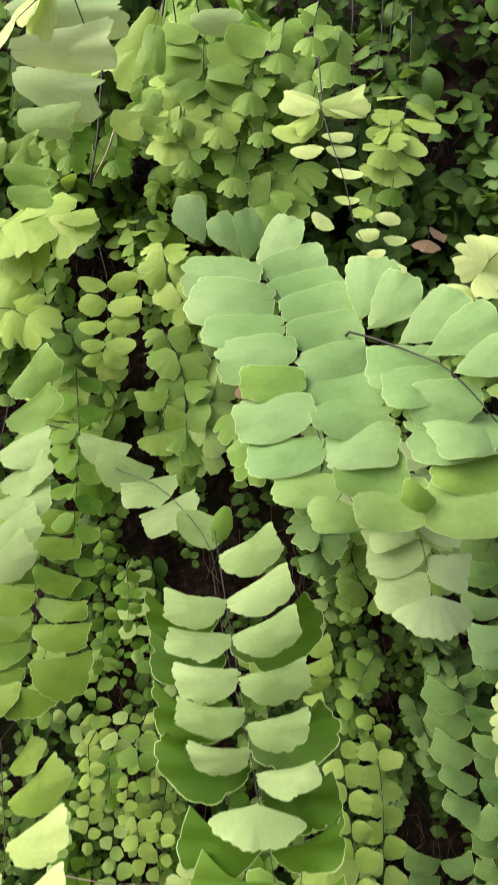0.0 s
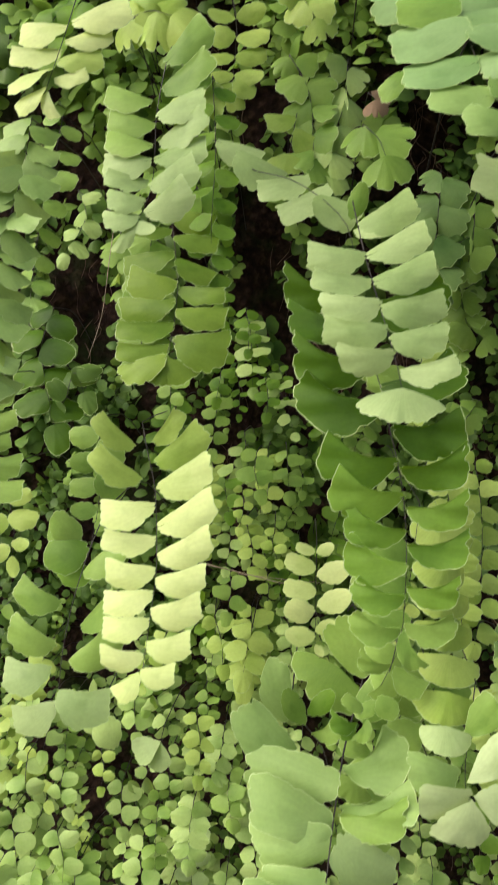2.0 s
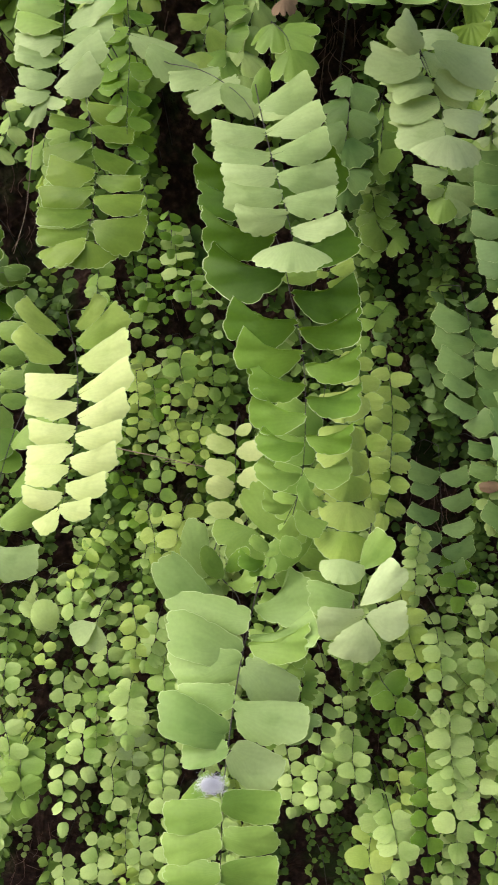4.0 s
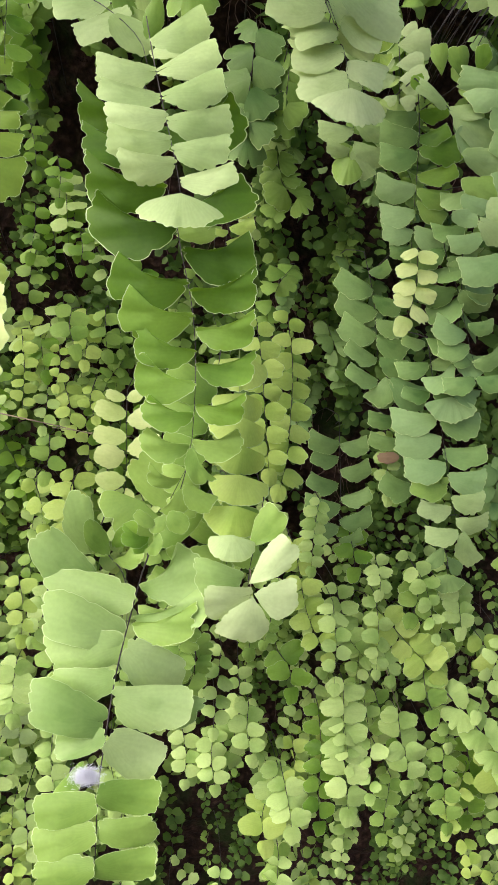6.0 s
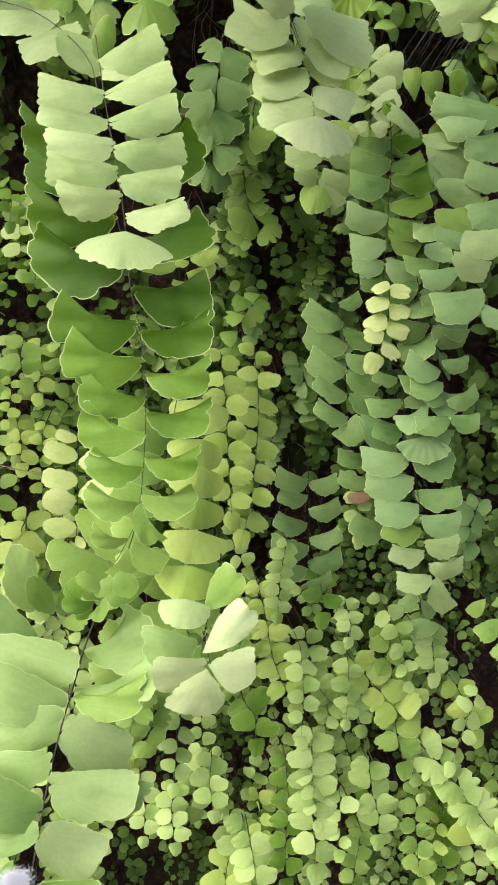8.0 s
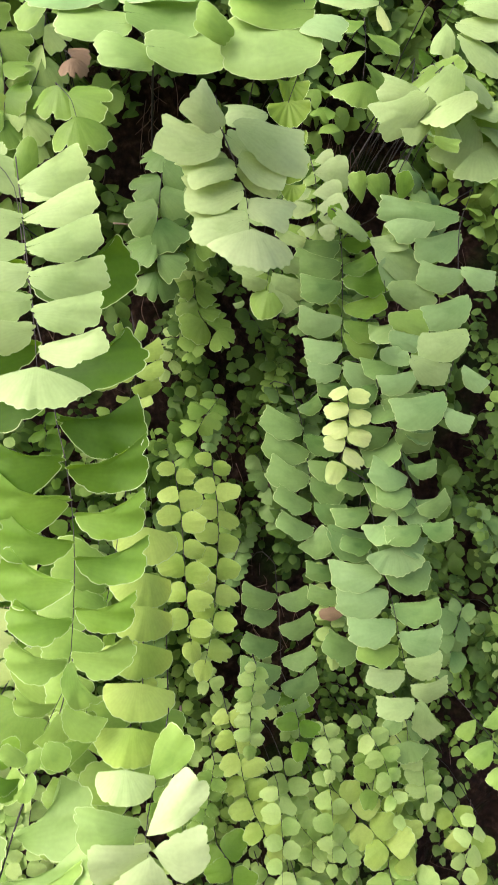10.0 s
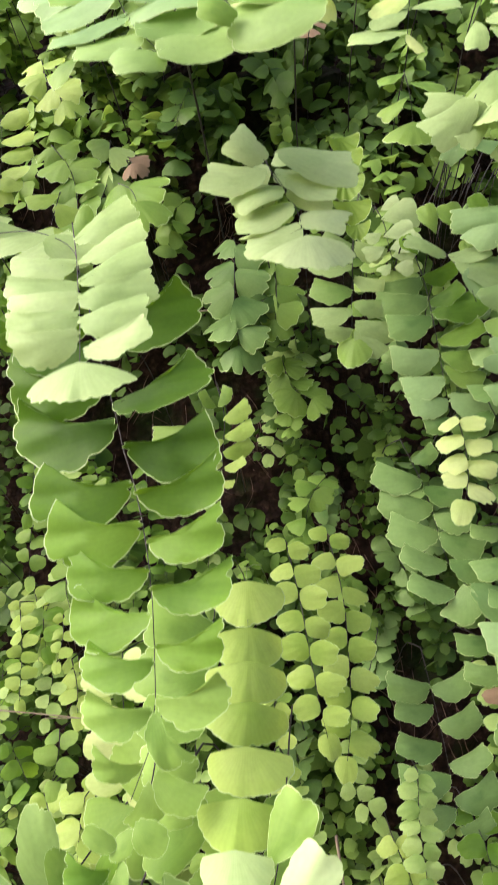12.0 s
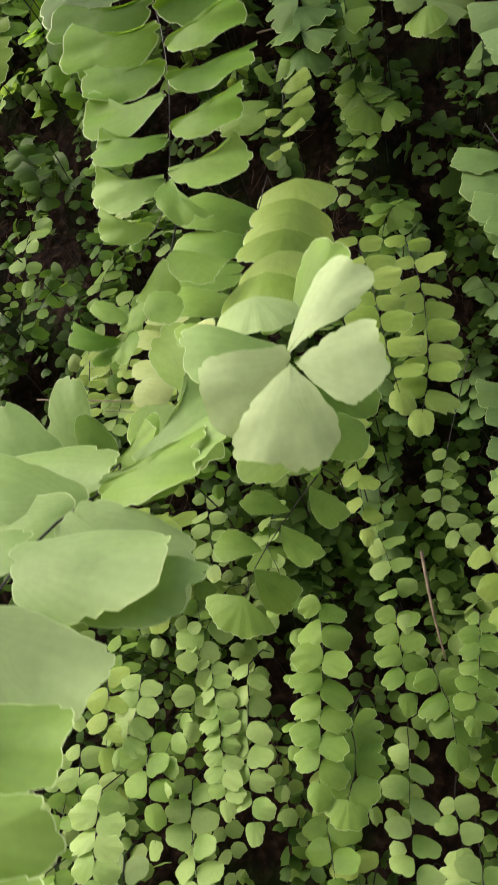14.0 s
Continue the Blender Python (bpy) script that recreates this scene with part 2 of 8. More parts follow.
def outline(shape, q, rnd):
    """The rim of a leaflet, from the upper side of its stalk (q = 0) round to the lower (q = 1), and how far it is nicked there."""
    if shape in RIMS:
        P = RIMS[shape]
        s = q * (len(P) - 1)
        i = min(int(s), len(P) - 2)
        t = s - i
        a, b, c, d = (P[min(max(k, 0), len(P) - 1)] for k in (i - 1, i, i + 1, i + 2))
        x, y = (0.5 * (2 * b[k] + (c[k] - a[k]) * t + (2 * a[k] - 5 * b[k] + 4 * c[k] - d[k]) * t * t + (3 * b[k] - a[k] - 3 * c[k] + d[k]) * t ** 3) for k in (0, 1))
        k = 1 + 0.032 * math.sin(q * 9 + rnd) + 0.028 * math.sin(q * 23 + rnd * 2)
        jag = 0.022 * math.sin(q * 31 + rnd) + 0.014 * math.sin(q * 67 + rnd) - (0.065 + 0.035 * math.sin(q * 19 + rnd * 3)) * max(0.0, math.cos(q * TOOTHED[shape] * 6.28 + 2.2 * math.sin(q * 7 + rnd))) ** 6
        if math.sin(rnd * 9) > 0.3:
            jag -= 0.12 * math.exp(-((q - 0.62 - 0.1 * math.sin(rnd * 3)) / 0.014) ** 2)
        return x * k, y * k * (1 + 0.10 * math.sin(rnd * 4)) + 0.03 * math.sin(rnd * 2) * x, jag
    lo, hi = SPAN[shape]
    a = lo + (hi - lo) * q
    r = profile(shape, a, rnd) + 0.05
    r *= 1 - 0.018 * max(0.0, math.cos(q * 69 + 1.2 * math.sin(q * 7 + rnd))) ** 4
    return r * math.cos(radians(a)), r * math.sin(radians(a)) * (0.64 if shape == "round" else 1.0), 0.0


def leaf_arrays(shape, seed, steps, rings, curl=1.0):
    """Points, faces, rim flags and fan coordinates of one leaflet, 1 unit long; +x outwards, +y towards the frond's tip, +z its face."""
    rnd = random.Random(seed * 7 + len(shape))
    ph, wav, cup = rnd.uniform(0, 6), rnd.uniform(0.4, 1.0), rnd.uniform(0.20, 0.50)
    fold, twist = rnd.uniform(-0.05, 0.08), rnd.uniform(-0.16, 0.16)
    cx, cy = (0.5, 0.09) if shape in RIMS else (0.0, 0.0)
    if shape == "tip":
        cup *= 0.4
    stiff = 1.0 if curl <= 1 else -0.7

    def lift(x, y):
        return -cup * (0.45 * x * x + 1.6 * (y - cy) ** 2 * stiff) + fold * math.sin(3 * x + 2 * y + ph) + twist * x * y

    p, uv, f, rim = [(cx, cy, lift(cx, cy))], [(0.5, 0)], [], []
    for k, s in enumerate(rings):
        for i in range(steps + 1):
            q = i / steps
            x, y, jag = outline(shape, q, ph)
            c = s * (1 + jag) if s > 0.8 else s
            x, y = cx + (x - cx) * c, cy + (y - cy) * c
            z = lift(x, y)
            z += (0.011 + 0.02 * (curl - 1)) * math.sin(17 * math.atan2(y, x + 0.12) + ph) * (x * x + y * y)
            if s > 0.6:
                z += (0.085 + 0.06 * (curl - 1)) * wav * math.sin(q * 13 + ph) * (s - 0.55)
                z += (0.030 + 0.03 * (curl - 1)) * math.sin(q * 31 + ph * 2) * (s - 0.6) ** 2 * 2
            p.append((x, y, z))
            uv.append((0.5 + math.atan2(y, x + 0.12) / 3.2, math.hypot(x, y)))
    n = steps + 1
    for i in range(steps):
        f.append((0, 1 + i, 2 + i))
        rim.append(False)
    for k in range(len(rings) - 1):
        for i in range(steps):
            b = 1 + k * n + i
            f.append((b, b + n, b + n + 1, b + 1))
            rim.append(k == len(rings) - 2 and len(rings) > 2)
    return p, f, rim, uv


MESHES = {}


def leaf_mesh(shape, mat, variant, fine=True, curl=1.0):
    key = (shape, mat, variant, fine, curl)
    if key not in MESHES:
        p, f, rim, uv = leaf_arrays(shape, variant + 1, 60 if fine else 18, (0.35, 0.65, 0.87, 0.98, 1.0) if fine else (0.55, 0.95, 1.0), curl)
        me = bpy.data.meshes.new("leaflet")
        me.from_pydata(p, [], f)
        me.materials.append(LEAF[mat])
        me.materials.append(LEAF["rim"] if fine and mat != "brown" else LEAF[mat])
        me.polygons.foreach_set("material_index", [int(r) for r in rim])
        me.polygons.foreach_set("use_smooth", [True] * len(f))
        lay = me.uv_layers.new(name="fan")
        for loop in me.loops:
            lay.data[loop.index].uv = uv[loop.vertex_index]
        MESHES[key] = me
    return MESHES[key]


def tube(points, radii, sides=5):
    """A tapering stem through the points."""
    v, f = [], []
    for i, p in enumerate(points):
        d = (points[min(i + 1, len(points) - 1)] - points[max(i - 1, 0)]).normalized()
        u = d.cross(Vector((0.3, 1, 0.2))).normalized()
        w = d.cross(u)
        for k in range(sides):
            a = 2 * math.pi * k / sides
            v.append(p + (u * math.cos(a) + w * math.sin(a)) * radii[i])
    for i in range(len(points) - 1):
        for k in range(sides):
            f.append((i * sides + k, i * sides + (k + 1) % sides, (i + 1) * sides + (k + 1) % sides, (i + 1) * sides + k))
    f.append(tuple(range(sides))[::-1])
    f.append(tuple(range((len(points) - 1) * sides, len(points) * sides)))
    return v, f


def bow(points, n):
    """A smooth line through three or more points: n + 1 places along it."""
    P = [Vector(p) for p in points]
    P = [P[0] * 2 - P[1]] + P + [P[-1] * 2 - P[-2]]
    fine = []
    for i in range(1, len(P) - 2):
        for k in range(24):
            t = k / 24
            a, b, c, d = P[i - 1], P[i], P[i + 1], P[i + 2]
            fine.append(0.5 * (2 * b + (c - a) * t + (2 * a - 5 * b + 4 * c - d) * t * t + (3 * b - a - 3 * c + d) * t ** 3))
    fine.append(P[-2])
    run = [0.0]
    for a, b in zip(fine, fine[1:]):
        run.append(run[-1] + (b - a).length)
    out = []
    for k in range(n + 1):
        s = run[-1] * k / n
        j = max(i for i in range(len(run)) if run[i] <= s + 1e-9)
        j = min(j, len(run) - 2)
        out.append(fine[j].lerp(fine[j + 1], (s - run[j]) / max(1e-9, run[j + 1] - run[j])))
    return out


def spots(points, leaf, pairs, rnd, droop, roll, face, first, taper, alternate, jitter, sag, hang=1.0, tip=1.0):
    """Where the leaflets of a frond sit: (matrix, whether it is the end one)."""
    n = 60
    line = bow(points, n)
    face = Vector(face).normalized()
    rows = []
    for k in range(pairs):
        for side in (-1, 1):
            q = first + (1 - first) * (k + (0.5 if alternate and side > 0 else 0.12)) / (pairs + 0.12)
            i = min(n - 1, int(q * n))
            p = line[i].lerp(line[i + 1], q * n - i)
            T = (line[min(i + 2, n)] - line[max(i - 1, 0)]).normalized()
            T = (T - face * face.dot(T) * hang).normalized()
            N = (face - T * face.dot(T)).normalized()
            R = N.cross(T) * side
            d = radians(droop + rnd.gauss(0, 5 * jitter))
            X, Y = R * math.cos(d) + T * math.sin(d), T * math.cos(d) - R * math.sin(d)
            e = radians(roll + rnd.gauss(0, 10 * jitter))
            Y, N = Y * math.cos(e) + N * math.sin(e), N * math.cos(e) - Y * math.sin(e)
            g = radians(sag + rnd.gauss(0, 9 * jitter))
            X, N = X * math.cos(g) - N * math.sin(g), N * math.cos(g) + X * math.sin(g)
            s = leaf * (1 - taper * q) * min(1, 0.72 + 1.2 * (q - first)) * rnd.uniform(1 - 0.07 * jitter, 1 + 0.07 * jitter)
            m = Matrix((X, Y, N)).transposed().to_4x4()
            rows.append((Matrix.Translation(p + face * rnd.uniform(-0.0003, 0.0022)) @ m @ Matrix.Scale(s, 4), False))
    T = (line[n] - line[n - 4]).normalized()
    T = (T - face * face.dot(T) * hang).normalized()
    N = (face - T * face.dot(T)).normalized()
    m = Matrix((T, T.cross(N) * -1, N)).transposed().to_4x4()
    rows.append((Matrix.Translation(line[n - 1]) @ m @ Matrix.Scale(leaf * (1 - taper) * tip * rnd.uniform(0.85, 1.0), 4), True))
    return rows, line


COUNT = [0]


def frond(*points, leaf=0.03, pairs=7, shape="fan", mat="green", droop=12, roll=14, face=(0, -1, 0.25), first=0.0, taper=0.12, alternate=True, jitter=1.0, sag=1, stalk=0.00042, end=True, stem=None, label="", missing=0.0, fine=True, one_side=0, hang=1.0, tip=1.0, mat_end="", curl=1.0, rooted=True, name="fern_frond", tip_shape="", tall=1.42):
    """One hanging frond: a wiry stalk with two rows of leaflets and one at its end."""
    COUNT[0] += 1
    rnd = random.Random(COUNT[0])
    rows, line = spots(points, leaf, pairs, rnd, droop, roll, face, first, taper, alternate, jitter, sag, hang, tip)
    base = line[0]
    top = new(name)
    top.location = base
    tagged(top, label or WORDS[mat], "fern frond", "small fern sprigs on the wall" if name != "fern_frond" else "fern fronds on the wall")
    path, radii = line[::4], [stalk * (1 - 0.6 * i / 15) for i in range(len(line[::4]))]
    if rooted:    # the bare lower stalk, back to the wall
        wy = wall_face(base.x, base.z) + 0.004
        root = Vector((base.x + rnd.uniform(-0.01, 0.01), wy, base.z - 0.25 * (wy - base.y) + rnd.uniform(-0.01, 0.01)))
        bend = root.lerp(base, 0.55) + Vector((0, 0, 0.10 * (wy - base.y)))
        back = bow([root, bend, base], 6)[:-1]
        path, radii = back + path, [stalk * 1.15] * len(back) + radii
    v, f = tube([p - base for p in path], radii)
    st = mesh_object("stem", v, f, stem or STEM)
    st.parent = top
    off = Matrix.Translation(-base)
    for k, (m, last) in enumerate(rows):
        if last and not end or (not last and (rnd.random() < missing or one_side and (k % 2 == 0) == (one_side > 0))):
            continue
        sh = (tip_shape or ("tip" if shape in RIMS else shape)) if last else shape
        late = mat_end and rnd.gauss(k / len(rows), 0.08) > 0.55
        ob = new("leaflet", leaf_mesh(sh, mat_end if late else mat, rnd.randrange(5), fine, curl))
        ob.parent = top
        ob.matrix_basis = off @ m @ Matrix.Diagonal((1, tall if sh in RIMS else 1.0, 1, 1))
    return top


def leaflet(plant, base, tip, shape="fan", mat="green", face=(0, -1, 0.25), curl=1.0, wide=1.0):
    """One leaflet of a frond, from its foot to its outer end."""
    COUNT[0] += 1
    rnd = random.Random(COUNT[0])
    a, b = Vector(base), Vector(tip)
    X = (b - a).normalized()
    N = Vector(face) + Vector((rnd.gauss(0, 0.20), 0, rnd.gauss(0, 0.18)))
    N = (N - X * N.dot(X)).normalized()
    Y = N.cross(X)
    if Y.z > 0 and shape != "tip":
        Y = -Y
    ob = new("leaflet", leaf_mesh(shape, mat, rnd.randrange(5), True, curl))
    ob.parent = plant
    size = (b - a).length
    ob.matrix_basis = Matrix.Translation(a - plant.location) @ Matrix((X, Y, N)).transposed().to_4x4() @ Matrix.Diagonal((size, size * wide, size, 1))
    return ob


WORDS = {
    "pale": "pale green maidenhair frond with fan-shaped leaflets on the wall",
    "grey": "large grey-green maidenhair frond with broad overlapping leaflets",
    "green": "fresh green maidenhair frond hanging down the wall",
    "deep": "deep green maidenhair frond with glossy fan-shaped leaflets, shade in their colour",
    "olive": "olive green maidenhair frond on the wall",
    "fresh": "light green maidenhair frond with broad leaflets",
    "pale_lit": "pale green maidenhair frond on the wall, lightened in colour as if lit",
    "mid": "green maidenhair frond on the wall, half shade mixed into its colour",
    "yellow": "yellow-green maidenhair frond hanging on the wall",
    "bright": "bright young yellow-green maidenhair frond catching the light",
    "blue": "bluish green maidenhair frond hanging in a long strand",
    "small": "small maidenhair frond with round coin-like leaflets",
    "shade": "maidenhair frond close to the damp soil, its green darkened as shade",
    "brown": "withered brown fern frond",
}


def dry_stem(*points, r=0.001, mat=None):
    """A bare wiry stalk."""
    line = bow(points, 16)
    v, f = tube([p - line[0] for p in line], [r * (1 - 0.03 * i) for i in range(17)])
    ob = mesh_object("bare_stalk", v, f, mat or STEM)
    ob.location = line[0]
    dry = mat is not None
    tagged(ob, "thin dry straw-coloured stalk among the ferns" if dry else "bare black wiry fern stalk on the wall", "stalk", "bare stalks")

# ---- the larger fronds ----
# the pale arching frond, its chain of leaflets and its dark neighbour
plant = frond((-0.021, 0.442, 1.346), (-0.015, 0.422, 1.316), (-0.008, 0.394, 1.285), (-0.002, 0.37, 1.26), (0.002, 0.352, 1.242), (0.004, 0.342, 1.23), pairs=0, end=False, mat='pale', rooted=False, label='pale green arching frond with fan-shaped leaflets in bright light')
leaflet(plant, (-0.013, 0.413, 1.307), (-0.046, 0.409, 1.312), 'fan', mat='pale', wide=1.0, face=(0,-1,0.2))
leaflet(plant, (-0.009, 0.399, 1.292), (-0.043, 0.395, 1.295), 'fan', mat='pale', wide=1.0, face=(0,-1,0.2))
leaflet(plant, (-0.005, 0.384, 1.276), (-0.039, 0.38, 1.279), 'fan', mat='pale', wide=1.0, face=(0,-1,0.2))
leaflet(plant, (-0.002, 0.37, 1.261), (-0.035, 0.366, 1.264), 'fan', mat='pale', wide=1.0, face=(0,-1,0.2))
leaflet(plant, (0.001, 0.356, 1.247), (-0.029, 0.352, 1.248), 'fan', mat='pale', wide=1.0, face=(0,-1,0.2))
leaflet(plant, (-0.017, 0.428, 1.327), (0.012, 0.424, 1.348), 'fan', mat='pale', wide=1.0, face=(0,-1,0.2))
leaflet(plant, (-0.013, 0.413, 1.307), (0.018, 0.409, 1.328), 'fan', mat='pale', wide=1.0, face=(0,-1,0.2))
leaflet(plant, (-0.009, 0.398, 1.29), (0.023, 0.394, 1.306), 'fan', mat='pale', wide=1.0, face=(0,-1,0.2))
leaflet(plant, (-0.005, 0.381, 1.273), (0.028, 0.377, 1.282), 'fan', mat='pale', wide=1.0, face=(0,-1,0.2))
leaflet(plant, (-0.001, 0.364, 1.255), (0.029, 0.36, 1.263), 'fan', mat='pale', wide=1.0, face=(0,-1,0.2))
leaflet(plant, (0.003, 0.347, 1.238), (0.031, 0.343, 1.245), 'fan', mat='pale', wide=1.0, face=(0,-1,0.2))
leaflet(plant, (0.004, 0.34, 1.23), (0.003, 0.33, 1.21), 'tip', mat='pale', wide=1.15, face=(0,-1,0.2))
plant = frond((-0.156, 0.532, 1.415), (-0.12, 0.517, 1.405), (-0.096, 0.507, 1.383), (-0.065, 0.492, 1.372), (-0.041, 0.472, 1.354), (-0.024, 0.452, 1.333), (-0.018, 0.438, 1.308), pairs=0, end=False, mat='pale', stalk=0.0005, label='arching stalk with pale leaflets hanging below it')
leaflet(plant, (-0.121, 0.516, 1.405), (-0.088, 0.512, 1.397), 'fan', mat='pale', face=(0,-1,0.5), wide=1.06)
leaflet(plant, (-0.106, 0.51, 1.394), (-0.07, 0.506, 1.379), 'fan', mat='pale', wide=1.2, face=(0,-1,0.45))
leaflet(plant, (-0.05, 0.498, 1.377), (-0.086, 0.494, 1.368), 'fan', mat='pale', wide=1.27, face=(0,-1,0.5))
leaflet(plant, (-0.036, 0.485, 1.368), (-0.07, 0.481, 1.348), 'fan', mat='pale', wide=1.22, face=(0,-1,0.5))
leaflet(plant, (-0.046, 0.471, 1.355), (-0.018, 0.467, 1.338), 'broad', mat='pale', wide=1.27, face=(0,-1,0.5))
leaflet(plant, (-0.021, 0.452, 1.336), (-0.015, 0.448, 1.36), 'wide', mat='green', face=(0,-1,0.5))
leaflet(plant, (-0.02, 0.447, 1.329), (0.013, 0.443, 1.344), 'fan', mat='pale', face=(0,-1,0.5), wide=1.06)
leaflet(plant, (-0.151, 0.53, 1.415), (-0.126, 0.526, 1.411), 'fan', mat='green', face=(0,-1,0.5), wide=1.06)
plant = frond((-0.024, 0.472, 1.316), (-0.016, 0.448, 1.281), (-0.007, 0.428, 1.249), (0.001, 0.41, 1.223), (0.005, 0.402, 1.203), (0.01, 0.396, 1.184), (0.014, 0.388, 1.162), (0.016, 0.382, 1.137), (0.016, 0.376, 1.112), (0.015, 0.372, 1.09), (0.011, 0.368, 1.071), (0.003, 0.364, 1.055), pairs=0, end=False, mat='deep', label='deep green frond with glossy ruffled leaflets hanging off the wall, upper ones coloured darker as shade')
# deep, mid, green downwards: shade from the frond above, put into colour
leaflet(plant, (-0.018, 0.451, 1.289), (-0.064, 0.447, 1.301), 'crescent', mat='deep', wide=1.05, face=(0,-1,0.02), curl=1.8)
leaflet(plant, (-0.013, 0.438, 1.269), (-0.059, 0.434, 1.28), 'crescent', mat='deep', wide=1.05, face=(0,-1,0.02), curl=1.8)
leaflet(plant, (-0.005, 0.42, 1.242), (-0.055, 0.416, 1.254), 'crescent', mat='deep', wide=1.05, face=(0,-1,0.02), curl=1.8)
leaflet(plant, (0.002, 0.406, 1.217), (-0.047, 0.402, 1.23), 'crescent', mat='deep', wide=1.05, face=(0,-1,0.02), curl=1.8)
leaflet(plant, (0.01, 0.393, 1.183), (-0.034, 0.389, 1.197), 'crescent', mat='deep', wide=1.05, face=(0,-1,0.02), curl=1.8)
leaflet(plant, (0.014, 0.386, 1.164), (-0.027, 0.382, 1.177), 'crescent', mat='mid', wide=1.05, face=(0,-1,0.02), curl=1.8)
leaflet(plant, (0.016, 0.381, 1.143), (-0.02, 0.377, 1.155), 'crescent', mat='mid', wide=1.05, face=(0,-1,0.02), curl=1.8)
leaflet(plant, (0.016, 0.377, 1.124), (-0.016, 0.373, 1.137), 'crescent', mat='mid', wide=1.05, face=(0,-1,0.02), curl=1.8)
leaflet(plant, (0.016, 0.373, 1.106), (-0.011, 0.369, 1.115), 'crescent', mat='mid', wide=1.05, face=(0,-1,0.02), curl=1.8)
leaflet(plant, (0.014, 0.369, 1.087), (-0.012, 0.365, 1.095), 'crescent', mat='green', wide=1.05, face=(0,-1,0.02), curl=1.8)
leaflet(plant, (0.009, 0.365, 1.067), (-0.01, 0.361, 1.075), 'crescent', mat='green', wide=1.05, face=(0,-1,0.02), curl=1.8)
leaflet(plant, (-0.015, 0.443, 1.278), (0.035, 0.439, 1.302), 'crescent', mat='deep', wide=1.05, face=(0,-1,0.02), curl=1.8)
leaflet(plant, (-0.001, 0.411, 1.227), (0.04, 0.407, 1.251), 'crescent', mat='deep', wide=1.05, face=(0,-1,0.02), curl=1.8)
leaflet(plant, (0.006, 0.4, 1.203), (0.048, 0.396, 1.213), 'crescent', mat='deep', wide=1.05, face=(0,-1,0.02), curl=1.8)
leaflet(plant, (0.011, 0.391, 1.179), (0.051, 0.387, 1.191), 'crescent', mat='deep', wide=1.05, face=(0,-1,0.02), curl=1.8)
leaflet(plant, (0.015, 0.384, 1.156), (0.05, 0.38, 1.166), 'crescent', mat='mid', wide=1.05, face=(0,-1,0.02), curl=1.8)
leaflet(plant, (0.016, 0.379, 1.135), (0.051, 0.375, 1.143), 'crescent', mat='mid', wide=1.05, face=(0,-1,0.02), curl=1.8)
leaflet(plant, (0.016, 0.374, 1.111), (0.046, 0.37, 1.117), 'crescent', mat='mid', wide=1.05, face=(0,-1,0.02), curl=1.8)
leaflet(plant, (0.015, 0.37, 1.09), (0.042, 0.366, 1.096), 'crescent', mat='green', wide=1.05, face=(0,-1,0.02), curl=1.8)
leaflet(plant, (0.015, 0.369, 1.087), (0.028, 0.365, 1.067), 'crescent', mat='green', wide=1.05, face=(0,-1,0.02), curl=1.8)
plant = frond((0.015, 0.382, 1.084), (0.01, 0.378, 1.061), (0.004, 0.374, 1.043), (0, 0.372, 1.035), pairs=0, end=False, mat='green', rooted=False, label='fresh green leaflets at the end of the ruffled frond')
leaflet(plant, (0.011, 0.375, 1.061), (0.03, 0.371, 1.053), 'fan', mat='green', wide=1.17, face=(0,-1,0.28))
leaflet(plant, (0.01, 0.374, 1.058), (0, 0.37, 1.044), 'fan', mat='green', wide=1.3, face=(0,-1,0.28))
leaflet(plant, (0.002, 0.372, 1.044), (0.015, 0.368, 1.035), 'wide', mat='green', wide=1.33, face=(0,-1,0.33))
leaflet(plant, (0.001, 0.372, 1.042), (-0.009, 0.368, 1.033), 'wide', mat='green', wide=1.2, face=(0,-1,0.33))
leaflet(plant, (-0.006, 0.37, 1.036), (-0.017, 0.366, 1.045), 'wide', mat='green', wide=1.18, face=(0,-1,0.33))
leaflet(plant, (-0.004, 0.369, 1.032), (-0.012, 0.365, 1.02), 'crescent', mat='green', wide=1.15, curl=1.6, face=(0,-1,0.33))
leaflet(plant, (-0.009, 0.368, 1.028), (-0.025, 0.364, 1.036), 'crescent', mat='mid', wide=1.18, curl=1.6, face=(0,-1,0.33))
leaflet(plant, (-0.01, 0.368, 1.026), (-0.019, 0.364, 1.021), 'wide', mat='mid', wide=1.18, face=(0,-1,0.33))
plant = frond((0.051, 0.49, 1.14), (0.05, 0.455, 1.105), (0.049, 0.435, 1.084), (0.046, 0.418, 1.066), (0.043, 0.4, 1.049), (0.04, 0.386, 1.036), (0.038, 0.38, 1.026), pairs=0, end=False, mat='yellow', stalk=0.00018, stem=STEM_GREEN, label='yellow-green frond with overlapping half-round leaflets')
leaflet(plant, (0.052, 0.468, 1.133), (0.05, 0.46, 1.109), 'apron', mat='yellow', wide=0.9, face=(0,-1,0.5))
leaflet(plant, (0.052, 0.445, 1.11), (0.051, 0.437, 1.09), 'apron', mat='yellow', wide=1.05, face=(0,-1,0.5))
leaflet(plant, (0.051, 0.429, 1.095), (0.049, 0.421, 1.076), 'apron', mat='yellow', wide=1.12, face=(0,-1,0.5))
leaflet(plant, (0.05, 0.412, 1.079), (0.048, 0.404, 1.061), 'apron', mat='yellow', wide=1.15, face=(0,-1,0.5))
leaflet(plant, (0.048, 0.397, 1.063), (0.045, 0.389, 1.044), 'apron', mat='yellow', wide=1.1, face=(0,-1,0.5))
